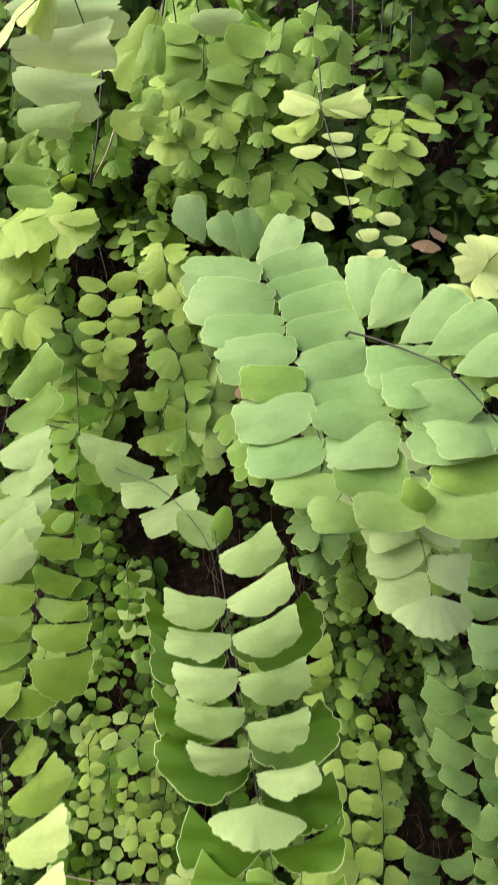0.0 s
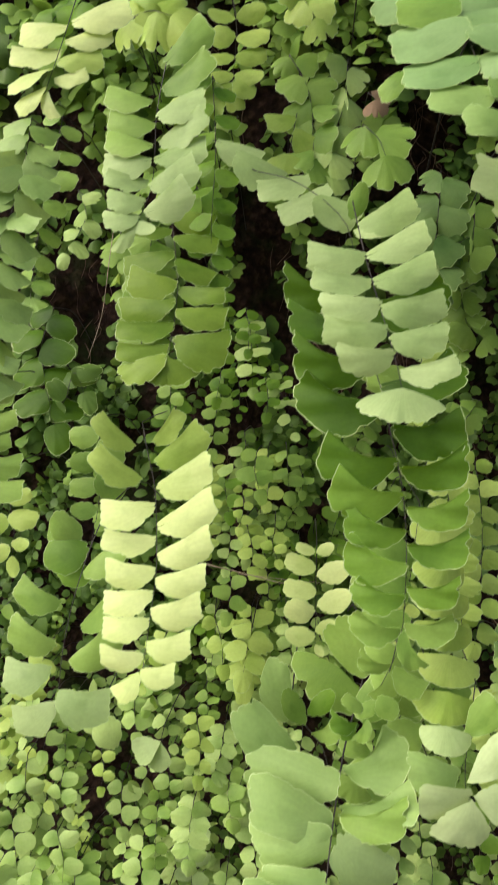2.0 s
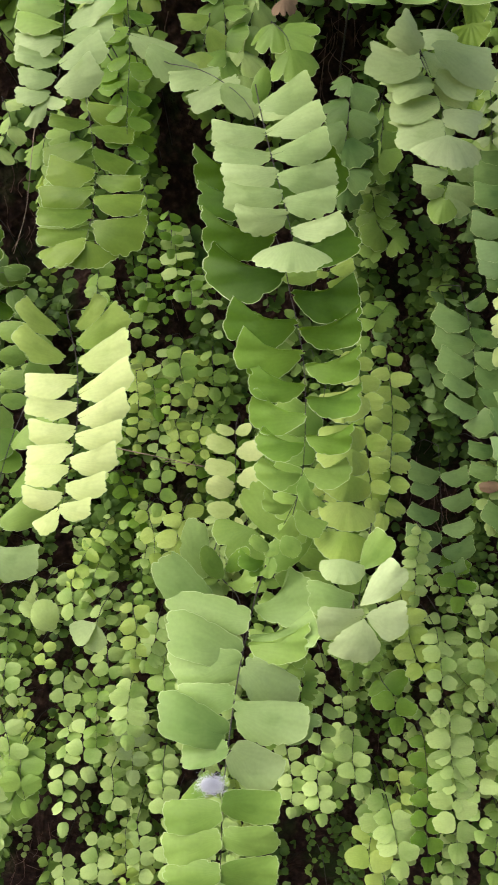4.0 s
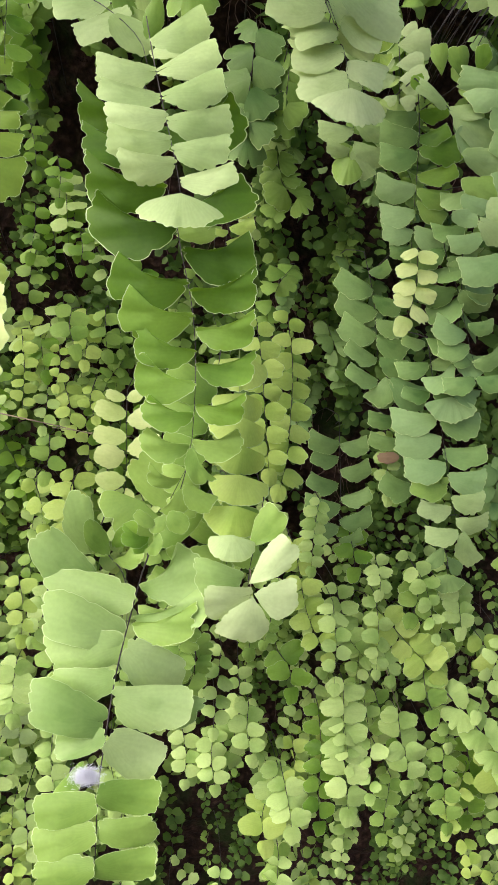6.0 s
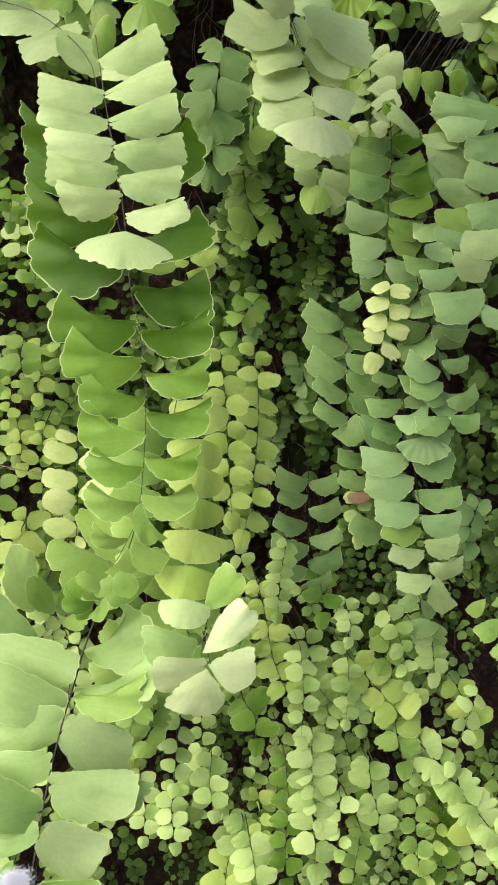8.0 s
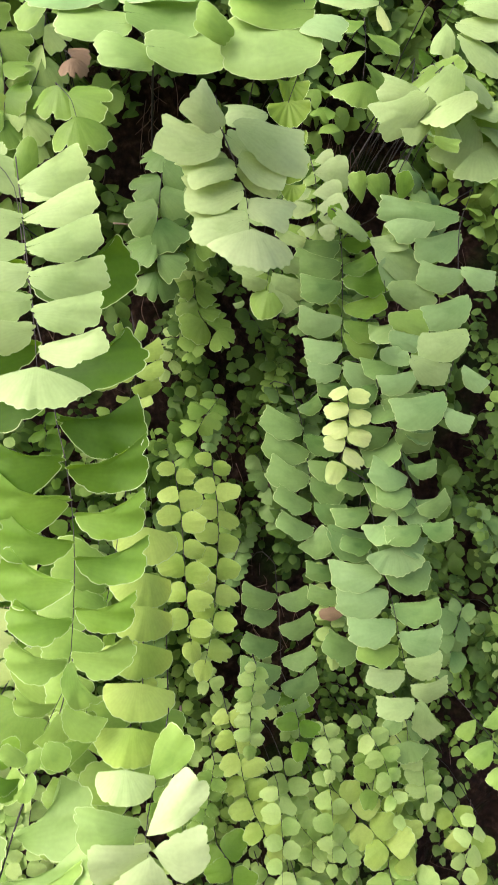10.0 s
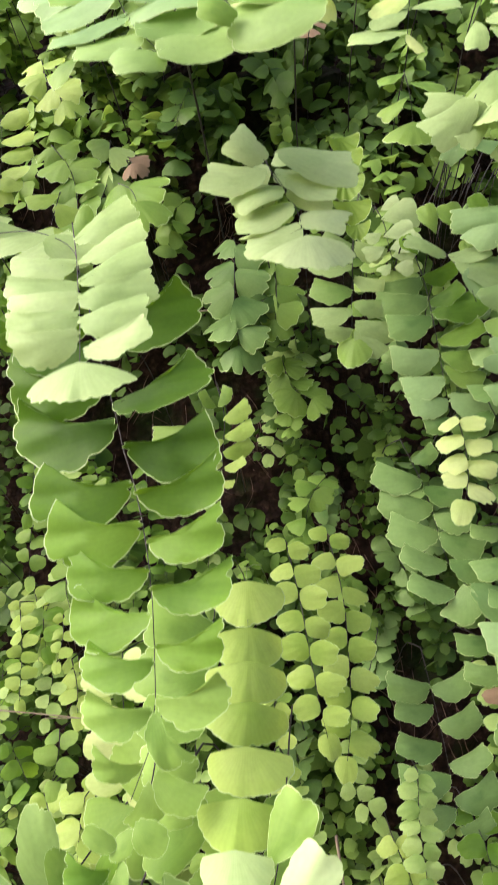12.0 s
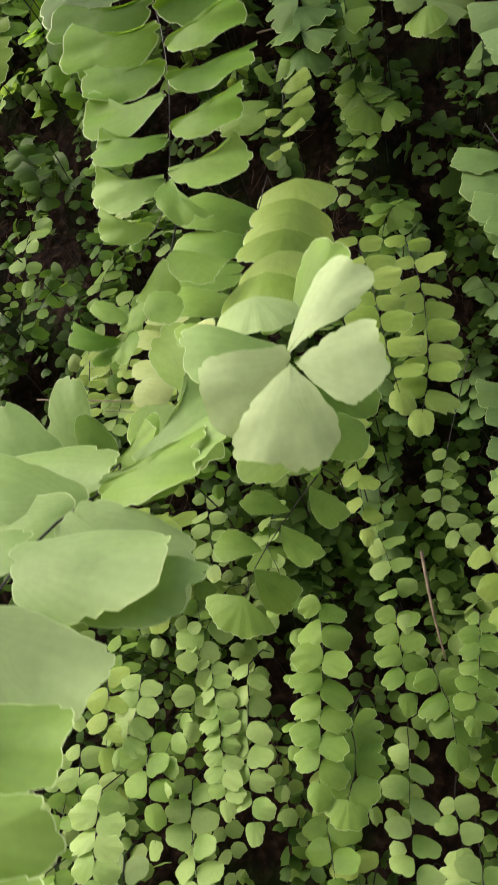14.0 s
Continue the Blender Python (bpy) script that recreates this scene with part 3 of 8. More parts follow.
leaflet(plant, (0.045, 0.379, 1.047), (0.042, 0.371, 1.028), 'apron', mat='yellow', wide=1.08, face=(0,-1,0.5))
leaflet(plant, (0.042, 0.364, 1.033), (0.04, 0.356, 1.018), 'apron', mat='pale', wide=1.0, face=(0,-1,0.5))
plant = frond((0.037, 0.476, 1.143), (0.033, 0.461, 1.119), (0.028, 0.446, 1.091), (0.023, 0.431, 1.072), (0.021, 0.418, 1.055), (0.019, 0.408, 1.037), pairs=0, end=False, mat='green', stalk=0.0003, label='green row of broad leaflets behind the ruffled frond')
leaflet(plant, (0.032, 0.449, 1.106), (-0.001, 0.445, 1.123), 'oblong', mat='green', wide=1.27, face=(0,-1,0.5))
leaflet(plant, (0.028, 0.439, 1.089), (-0.005, 0.435, 1.1), 'oblong', mat='green', wide=1.27, face=(0,-1,0.5))
leaflet(plant, (0.027, 0.425, 1.07), (-0.002, 0.421, 1.079), 'oblong', mat='green', wide=1.27, face=(0,-1,0.5))
leaflet(plant, (0.023, 0.411, 1.052), (-0.002, 0.407, 1.059), 'oblong', mat='green', wide=1.27, face=(0,-1,0.5))
leaflet(plant, (0.021, 0.403, 1.037), (0.002, 0.399, 1.04), 'oblong', mat='green', wide=1.27, face=(0,-1,0.5))
plant = frond((0.064, 0.394, 1.048), (0.059, 0.379, 1.027), (0.054, 0.364, 1.013), (0.052, 0.352, 1.003), (0.053, 0.346, 0.999), pairs=0, end=False, mat='fresh', label='grey-green leaflets ending in a broad lobed fan')
leaflet(plant, (0.054, 0.346, 1.002), (0.025, 0.342, 1), 'halfmoon', mat='pale_lit', face=(0,-1,0.15), wide=1.3)
leaflet(plant, (0.055, 0.346, 1.002), (0.08, 0.342, 0.999), 'wedge', mat='pale_lit', face=(0,-1,0.15), wide=1.5)
leaflet(plant, (0.054, 0.344, 1.001), (0.048, 0.34, 0.973), 'wedge', mat='pale_lit', face=(0,-1,0.15), wide=1.4)
leaflet(plant, (0.052, 0.351, 1.006), (0.075, 0.347, 1.032), 'wedge', mat='pale_lit', face=(0,-1,0.15), wide=0.85)
leaflet(plant, (0.049, 0.354, 1.008), (0.019, 0.35, 1.018), 'halfmoon', mat='fresh', face=(0,-1,0.15), wide=1.05)
leaflet(plant, (0.053, 0.37, 1.023), (0.07, 0.366, 1.047), 'wedge', mat='green', face=(0,-1,0.15), wide=1.0)
# the large frond with a black stalk near the bottom
plant = frond((0.002, 0.452, 1.03), (-0.003, 0.437, 1.017), (-0.014, 0.403, 0.994), (-0.02, 0.37, 0.976), (-0.024, 0.342, 0.964), (-0.027, 0.318, 0.949), (-0.029, 0.302, 0.931), (-0.031, 0.29, 0.915), (-0.031, 0.283, 0.897), (-0.031, 0.274, 0.873), pairs=0, end=False, mat='fresh', stalk=0.0007, label='large grey-green frond with a black stalk and broad oblong leaflets')
leaflet(plant, (-0.019, 0.378, 0.983), (-0.073, 0.374, 0.994), 'oblong', mat='fresh', wide=0.97, face=(0,-1,0.5))
leaflet(plant, (-0.023, 0.353, 0.971), (-0.07, 0.349, 0.99), 'oblong', mat='fresh', wide=0.97, face=(0,-1,0.5))
leaflet(plant, (-0.023, 0.346, 0.968), (-0.068, 0.342, 0.963), 'oblong', mat='fresh', wide=0.97, face=(0,-1,0.5))
leaflet(plant, (-0.026, 0.326, 0.957), (-0.062, 0.322, 0.954), 'oblong', mat='fresh', wide=0.97, face=(0,-1,0.5))
leaflet(plant, (-0.029, 0.307, 0.941), (-0.069, 0.303, 0.959), 'oblong', mat='fresh', wide=0.97, face=(0,-1,0.5))
leaflet(plant, (-0.029, 0.303, 0.936), (-0.055, 0.299, 0.932), 'oblong', mat='fresh', wide=0.97, face=(0,-1,0.5))
leaflet(plant, (-0.031, 0.284, 0.908), (-0.063, 0.28, 0.904), 'oblong', mat='green', wide=0.96, face=(0,-1,0.45))
leaflet(plant, (-0.031, 0.279, 0.895), (-0.063, 0.275, 0.888), 'oblong', mat='green', wide=0.95, face=(0,-1,0.38))
leaflet(plant, (-0.031, 0.273, 0.879), (-0.062, 0.269, 0.874), 'oblong', mat='green', wide=0.95, face=(0,-1,0.38))
leaflet(plant, (0.004, 0.446, 1.027), (-0.02, 0.442, 1.06), 'oblong', mat='green', wide=1.1, face=(0,-1,0.5))
leaflet(plant, (-0.004, 0.419, 1.007), (0.015, 0.415, 1.039), 'oblong', mat='green', wide=1.1, face=(0,-1,0.5))
leaflet(plant, (-0.015, 0.386, 0.987), (0.01, 0.382, 1.015), 'crescent', mat='fresh', wide=1.37, curl=1.8, face=(0,-1,0.5))
leaflet(plant, (-0.018, 0.364, 0.976), (0.023, 0.36, 0.996), 'crescent', mat='fresh', wide=0.85, curl=1.8, face=(0,-1,0.5))
leaflet(plant, (-0.019, 0.359, 0.974), (0.02, 0.355, 0.987), 'crescent', mat='green', wide=0.95, curl=1.8, face=(0,-1,0.5))
# the pale leaflets on this side carry a whitish sheen as colour
leaflet(plant, (-0.021, 0.344, 0.967), (0.014, 0.34, 0.947), 'oblong', mat='pale', wide=1.22, face=(0,-1,0.5))
leaflet(plant, (-0.026, 0.317, 0.952), (0.02, 0.313, 0.953), 'halfmoon', mat='pale', wide=0.76, face=(0,-1,0.5))
leaflet(plant, (-0.016, 0.325, 0.944), (0.026, 0.321, 0.942), 'halfmoon', mat='fresh', wide=0.74, face=(0,-1,0.5))
leaflet(plant, (-0.027, 0.302, 0.935), (0.001, 0.298, 0.918), 'oblong', mat='pale', wide=1.27, face=(0,-1,0.5))
leaflet(plant, (-0.031, 0.286, 0.913), (0.001, 0.282, 0.91), 'oblong', mat='green', wide=0.96, face=(0,-1,0.45))
leaflet(plant, (-0.03, 0.279, 0.896), (-0.001, 0.275, 0.895), 'oblong', mat='green', wide=0.95, face=(0,-1,0.38))
leaflet(plant, (-0.031, 0.273, 0.878), (0, 0.269, 0.879), 'oblong', mat='green', wide=0.95, face=(0,-1,0.38))
leaflet(plant, (-0.039, 0.294, 0.924), (-0.057, 0.29, 0.904), 'oblong', mat='green', wide=0.74, face=(0,-1,0.5))
plant = frond((-0.05, 0.452, 1.001), (-0.041, 0.433, 0.993), (-0.028, 0.403, 0.991), (-0.023, 0.378, 0.981), (-0.022, 0.358, 0.969), pairs=0, end=False, mat='fresh', stalk=0.0005, label='side stalk with two upright grey-green leaflets')
leaflet(plant, (-0.052, 0.428, 0.994), (-0.063, 0.424, 1.036), 'broad', mat='fresh', wide=0.95, face=(0,-1,0.5))
leaflet(plant, (-0.043, 0.393, 0.988), (-0.079, 0.389, 1.018), 'broad', mat='fresh', wide=1.11, face=(0,-1,0.5))
leaflet(plant, (-0.04, 0.428, 0.994), (-0.052, 0.424, 1.021), 'wide', mat='green', face=(0,-1,0.5))
leaflet(plant, (-0.035, 0.417, 0.993), (-0.02, 0.413, 1.01), 'crescent', mat='green', curl=1.6, face=(0,-1,0.5), wide=1.06)
leaflet(plant, (-0.038, 0.436, 0.997), (-0.023, 0.432, 1.018), 'wide', mat='mid', face=(0,-1,0.5))
plant = frond((0.05, 0.452, 1.018), (0.047, 0.442, 1.004), (0.044, 0.432, 0.986), pairs=0, end=False, mat='green', label='green leaflets in the shade beside the black stalk')
leaflet(plant, (0.045, 0.45, 1.018), (0.013, 0.446, 1.028), 'wide', mat='green', wide=1.3, face=(0,-1,0.3))
leaflet(plant, (0.047, 0.452, 1.022), (0.075, 0.448, 1.01), 'wide', mat='green', wide=1.3, face=(0,-1,0.3))
leaflet(plant, (0.042, 0.44, 1.004), (0.017, 0.436, 1.011), 'wide', mat='green', wide=1.3, face=(0,-1,0.3))
leaflet(plant, (0.046, 0.439, 1.003), (0.07, 0.435, 0.989), 'wide', mat='green', wide=1.3, face=(0,-1,0.3))
leaflet(plant, (0.042, 0.433, 0.992), (0.012, 0.429, 0.99), 'wide', mat='green', wide=1.3, face=(0,-1,0.3))
leaflet(plant, (-0.018, 0.457, 1.025), (-0.033, 0.453, 0.999), 'lobed', mat='green', wide=1.3, face=(0,-1,0.3))
# large grey-green fronds higher up
plant = frond((-0.017, 0.493, 1.535), (-0.003, 0.464, 1.515), (0.009, 0.442, 1.503), (0.021, 0.412, 1.476), (0.024, 0.394, 1.454), (0.028, 0.378, 1.435), (0.033, 0.364, 1.411), (0.038, 0.354, 1.393), (0.045, 0.35, 1.379), (0.057, 0.346, 1.361), pairs=0, end=False, mat='grey', stalk=0.0005, label='large grey-green frond with broad overlapping leaflets arching from the wall')
leaflet(plant, (-0.03, 0.495, 1.536), (-0.044, 0.491, 1.566), 'wedge', mat='grey', wide=1.15, face=(0,-1,0.5))
leaflet(plant, (-0.006, 0.465, 1.521), (-0.021, 0.461, 1.544), 'wedge', mat='grey', wide=1.1, face=(0,-1,0.5))
leaflet(plant, (-0.002, 0.458, 1.514), (0.002, 0.454, 1.545), 'wedge', mat='grey', wide=1.0, face=(0,-1,0.5))
leaflet(plant, (0.003, 0.452, 1.512), (0.026, 0.448, 1.54), 'wedge', mat='grey', wide=1.1, face=(0,-1,0.5))
leaflet(plant, (0.007, 0.437, 1.5), (-0.038, 0.433, 1.509), 'oblong', mat='grey', wide=1.14, face=(0,-1,0.5))
leaflet(plant, (0.015, 0.419, 1.483), (-0.032, 0.415, 1.488), 'oblong', mat='grey', wide=1.14, face=(0,-1,0.5))
leaflet(plant, (0.02, 0.402, 1.466), (-0.023, 0.398, 1.469), 'oblong', mat='grey', wide=1.14, face=(0,-1,0.5))
leaflet(plant, (0.025, 0.389, 1.45), (-0.016, 0.385, 1.449), 'oblong', mat='grey', wide=1.14, face=(0,-1,0.5))
leaflet(plant, (0.029, 0.374, 1.432), (-0.003, 0.37, 1.434), 'oblong', mat='green', wide=1.14, face=(0,-1,0.5))
leaflet(plant, (0.033, 0.365, 1.418), (-0.006, 0.361, 1.413), 'oblong', mat='grey', wide=1.14, face=(0,-1,0.5))
leaflet(plant, (0.037, 0.355, 1.398), (0.001, 0.351, 1.396), 'oblong', mat='grey', wide=1.12, face=(0,-1,0.42))
leaflet(plant, (0.003, 0.385, 1.404), (-0.01, 0.381, 1.393), 'oblong', mat='green', wide=1.25, face=(0,-1,0.42))
leaflet(plant, (0.044, 0.348, 1.379), (0.014, 0.344, 1.381), 'oblong', mat='fresh', wide=1.1, face=(0,-1,0.29))
leaflet(plant, (0.054, 0.345, 1.364), (0.029, 0.341, 1.367), 'oblong', mat='fresh', wide=1.1, face=(0,-1,0.25))
leaflet(plant, (0.008, 0.441, 1.503), (0.044, 0.437, 1.517), 'oblong', mat='grey', wide=1.14, face=(0,-1,0.5))
leaflet(plant, (0.012, 0.426, 1.49), (0.051, 0.422, 1.502), 'oblong', mat='grey', wide=1.14, face=(0,-1,0.5))
leaflet(plant, (0.018, 0.408, 1.473), (0.057, 0.404, 1.486), 'oblong', mat='grey', wide=1.14, face=(0,-1,0.5))
leaflet(plant, (0.021, 0.396, 1.458), (0.06, 0.392, 1.467), 'oblong', mat='grey', wide=1.14, face=(0,-1,0.5))
leaflet(plant, (0.025, 0.381, 1.44), (0.064, 0.377, 1.448), 'oblong', mat='grey', wide=1.14, face=(0,-1,0.5))
leaflet(plant, (0.027, 0.37, 1.425), (0.066, 0.366, 1.434), 'oblong', mat='grey', wide=1.14, face=(0,-1,0.5))
leaflet(plant, (0.031, 0.361, 1.411), (0.069, 0.357, 1.42), 'oblong', mat='grey', wide=1.12, face=(0,-1,0.42))
leaflet(plant, (0.036, 0.353, 1.396), (0.073, 0.349, 1.403), 'oblong', mat='grey', wide=1.12, face=(0,-1,0.42))
leaflet(plant, (0.041, 0.349, 1.382), (0.075, 0.345, 1.389), 'oblong', mat='fresh', wide=1.1, face=(0,-1,0.29))
leaflet(plant, (0.05, 0.345, 1.367), (0.086, 0.341, 1.375), 'oblong', mat='fresh', wide=1.1, face=(0,-1,0.25))
plant = frond((0.053, 0.38, 1.458), (0.067, 0.364, 1.451), (0.08, 0.35, 1.443), (0.091, 0.34, 1.436), (0.103, 0.336, 1.424), (0.114, 0.332, 1.409), pairs=0, end=False, mat='grey', stalk=0.0007, label='grey-green frond on a black stalk reaching out aside')
leaflet(plant, (0.06, 0.398, 1.467), (0.068, 0.394, 1.501), 'wedge', mat='grey', face=(0,-1,0.4), wide=1.2)
leaflet(plant, (0.062, 0.382, 1.46), (0.084, 0.378, 1.487), 'wedge', mat='grey', face=(0,-1,0.4), wide=1.1)
leaflet(plant, (0.074, 0.361, 1.45), (0.105, 0.357, 1.473), 'wedge', mat='grey', face=(0,-1,0.4), wide=1.05)
leaflet(plant, (0.084, 0.345, 1.442), (0.117, 0.341, 1.46), 'wedge', mat='grey', face=(0,-1,0.4), wide=1.05)
leaflet(plant, (0.095, 0.337, 1.433), (0.122, 0.333, 1.445), 'wedge', mat='grey', face=(0,-1,0.4))
leaflet(plant, (0.097, 0.345, 1.432), (0.066, 0.341, 1.429), 'oblong', mat='grey', face=(0,-1,0.4), wide=1.3)
leaflet(plant, (0.093, 0.353, 1.441), (0.06, 0.349, 1.44), 'oblong', mat='grey', face=(0,-1,0.4), wide=1.3)
leaflet(plant, (0.109, 0.341, 1.421), (0.078, 0.337, 1.421), 'oblong', mat='grey', face=(0,-1,0.4), wide=1.3)
leaflet(plant, (0.118, 0.338, 1.405), (0.085, 0.334, 1.406), 'oblong', mat='grey', face=(0,-1,0.4), wide=1.3)
plant = frond((0.116, 0.348, 1.412), (0.117, 0.34, 1.396), (0.118, 0.338, 1.369), (0.112, 0.342, 1.348), pairs=0, end=False, mat='grey', label='broad pale leaflets low on the large frond')
leaflet(plant, (0.12, 0.342, 1.405), (0.078, 0.338, 1.411), 'oblong', mat='grey', wide=1.2, face=(0,-1,0.44))
leaflet(plant, (0.122, 0.337, 1.386), (0.089, 0.333, 1.391), 'oblong', mat='green', wide=1.17, face=(0,-1,0.25))
leaflet(plant, (0.124, 0.336, 1.367), (0.085, 0.332, 1.375), 'oblong', mat='fresh', wide=1.15, face=(0,-1,0.06))
leaflet(plant, (0.115, 0.336, 1.38), (0.135, 0.332, 1.378), 'oblong', mat='grey', wide=1.17, face=(0,-1,0.25))
leaflet(plant, (0.086, 0.335, 1.37), (0.071, 0.331, 1.378), 'oblong', mat='green', wide=1.15, face=(0,-1,0.06))
# fronds beside them, in the light
plant = frond((-0.141, 0.442, 1.442), (-0.143, 0.432, 1.425), (-0.146, 0.422, 1.394), (-0.145, 0.414, 1.372), (-0.145, 0.408, 1.351), (-0.148, 0.402, 1.334), (-0.154, 0.4, 1.324), pairs=0, end=False, mat='green', label='fresh green frond with upright overlapping fan leaflets')
leaflet(plant, (-0.143, 0.432, 1.428), (-0.122, 0.428, 1.455), 'fan', mat='green', wide=1.12, face=(0,-1,0.5))
leaflet(plant, (-0.145, 0.426, 1.411), (-0.116, 0.422, 1.431), 'fan', mat='green', wide=1.16, face=(0,-1,0.38))
leaflet(plant, (-0.145, 0.419, 1.391), (-0.118, 0.415, 1.408), 'fan', mat='pale', wide=1.16, face=(0,-1,0.4))
leaflet(plant, (-0.144, 0.413, 1.375), (-0.117, 0.409, 1.392), 'fan', mat='pale', wide=1.16, face=(0,-1,0.4))
leaflet(plant, (-0.145, 0.409, 1.363), (-0.117, 0.405, 1.377), 'fan', mat='pale', wide=1.16, face=(0,-1,0.38))
leaflet(plant, (-0.146, 0.403, 1.345), (-0.122, 0.399, 1.363), 'fan', mat='pale', wide=1.15, face=(0,-1,0.36))
leaflet(plant, (-0.147, 0.398, 1.328), (-0.125, 0.394, 1.347), 'fan', mat='pale', wide=1.15, face=(0,-1,0.36))
leaflet(plant, (-0.156, 0.397, 1.323), (-0.14, 0.393, 1.32), 'wide', mat='pale', wide=1.15, face=(0,-1,0.36))
leaflet(plant, (-0.149, 0.422, 1.401), (-0.175, 0.418, 1.411), 'fan', mat='green', wide=1.16, face=(0,-1,0.38))
leaflet(plant, (-0.146, 0.417, 1.385), (-0.172, 0.413, 1.395), 'fan', mat='green', wide=1.16, face=(0,-1,0.4))
leaflet(plant, (-0.146, 0.412, 1.372), (-0.172, 0.408, 1.381), 'fan', mat='green', wide=1.16, face=(0,-1,0.4))
leaflet(plant, (-0.146, 0.409, 1.362), (-0.174, 0.405, 1.365), 'fan', mat='pale', wide=1.16, face=(0,-1,0.38))
leaflet(plant, (-0.147, 0.405, 1.35), (-0.171, 0.401, 1.354), 'fan', mat='pale', wide=1.15, face=(0,-1,0.36))
leaflet(plant, (-0.148, 0.401, 1.336), (-0.17, 0.397, 1.342), 'fan', mat='pale', wide=1.15, face=(0,-1,0.36))
leaflet(plant, (-0.151, 0.398, 1.326), (-0.172, 0.394, 1.329), 'fan', mat='pale', wide=1.15, face=(0,-1,0.36))
leaflet(plant, (-0.154, 0.396, 1.322), (-0.166, 0.392, 1.307), 'fan', mat='pale', wide=0.8, face=(0,-1,0.36))
plant = frond((-0.129, 0.617, 1.571), (-0.119, 0.607, 1.536), (-0.118, 0.602, 1.506), (-0.119, 0.597, 1.483), (-0.12, 0.594, 1.47), pairs=0, end=False, mat='yellow', label='small yellow-green frond with paired leaflets before dark soil')
leaflet(plant, (-0.119, 0.604, 1.529), (-0.141, 0.6, 1.538), 'wide', mat='yellow', wide=1.27, face=(0,-1,0.28))
leaflet(plant, (-0.118, 0.604, 1.53), (-0.094, 0.6, 1.54), 'wide', mat='yellow', wide=1.27, face=(0,-1,0.28))
leaflet(plant, (-0.118, 0.601, 1.513), (-0.141, 0.597, 1.518), 'wide', mat='yellow', wide=1.27, face=(0,-1,0.28))
leaflet(plant, (-0.118, 0.601, 1.513), (-0.09, 0.597, 1.518), 'wide', mat='yellow', wide=1.27, face=(0,-1,0.28))
leaflet(plant, (-0.118, 0.598, 1.496), (-0.14, 0.594, 1.498), 'wide', mat='yellow', wide=1.28, face=(0,-1,0.31))
leaflet(plant, (-0.118, 0.598, 1.496), (-0.092, 0.594, 1.5), 'wide', mat='yellow', wide=1.28, face=(0,-1,0.31))
leaflet(plant, (-0.118, 0.595, 1.48), (-0.137, 0.591, 1.482), 'wide', mat='yellow', wide=1.28, face=(0,-1,0.32))
leaflet(plant, (-0.118, 0.595, 1.48), (-0.093, 0.591, 1.483), 'wide', mat='yellow', wide=1.28, face=(0,-1,0.32))
leaflet(plant, (-0.119, 0.593, 1.473), (-0.136, 0.589, 1.466), 'wide', mat='yellow', wide=1.28, face=(0,-1,0.32))
leaflet(plant, (-0.119, 0.593, 1.473), (-0.098, 0.589, 1.467), 'wide', mat='yellow', wide=1.28, face=(0,-1,0.32))
leaflet(plant, (-0.119, 0.593, 1.473), (-0.115, 0.589, 1.453), 'wedge', mat='yellow', wide=1.25, face=(0,-1,0.32))
# the bright young frond
plant = frond((-0.174, 0.507, 1.192), (-0.163, 0.478, 1.173), (-0.15, 0.444, 1.154), (-0.141, 0.41, 1.134), (-0.134, 0.378, 1.112), (-0.131, 0.35, 1.096), (-0.129, 0.328, 1.081), (-0.128, 0.312, 1.071), pairs=0, end=False, mat='bright', label='bright young yellow-green frond with two neat leaflet rows')
leaflet(plant, (-0.173, 0.478, 1.175), (-0.198, 0.474, 1.199), 'fan', mat='yellow', wide=1.0, face=(0,-1,0.5))
leaflet(plant, (-0.16, 0.446, 1.156), (-0.19, 0.442, 1.178), 'fan', mat='yellow', wide=1.06, face=(0,-1,0.5))
leaflet(plant, (-0.145, 0.424, 1.143), (-0.18, 0.42, 1.145), 'fan', mat='bright', wide=1.06, face=(0,-1,0.5))
leaflet(plant, (-0.139, 0.399, 1.128), (-0.171, 0.395, 1.13), 'fan', mat='bright', wide=1.06, face=(0,-1,0.5))
leaflet(plant, (-0.134, 0.376, 1.113), (-0.163, 0.372, 1.117), 'fan', mat='bright', wide=1.06, face=(0,-1,0.5))
leaflet(plant, (-0.132, 0.361, 1.104), (-0.16, 0.357, 1.104), 'fan', mat='bright', wide=1.06, face=(0,-1,0.5))
leaflet(plant, (-0.13, 0.343, 1.094), (-0.155, 0.339, 1.095), 'fan', mat='bright', wide=1.06, face=(0,-1,0.5))
leaflet(plant, (-0.129, 0.324, 1.081), (-0.151, 0.32, 1.084), 'fan', mat='bright', wide=1.06, face=(0,-1,0.5))
leaflet(plant, (-0.129, 0.316, 1.075), (-0.143, 0.312, 1.067), 'fan', mat='bright', wide=1.37, face=(0,-1,0.5))
leaflet(plant, (-0.161, 0.483, 1.178), (-0.142, 0.479, 1.203), 'fan', mat='yellow', wide=1.0, face=(0,-1,0.5))
leaflet(plant, (-0.153, 0.463, 1.166), (-0.125, 0.459, 1.194), 'fan', mat='yellow', wide=1.06, face=(0,-1,0.5))
leaflet(plant, (-0.146, 0.437, 1.152), (-0.114, 0.433, 1.177), 'fan', mat='bright', wide=1.06, face=(0,-1,0.5))
leaflet(plant, (-0.14, 0.407, 1.133), (-0.11, 0.403, 1.157), 'fan', mat='bright', wide=1.06, face=(0,-1,0.5))
leaflet(plant, (-0.135, 0.385, 1.119), (-0.107, 0.381, 1.137), 'fan', mat='bright', wide=1.06, face=(0,-1,0.5))
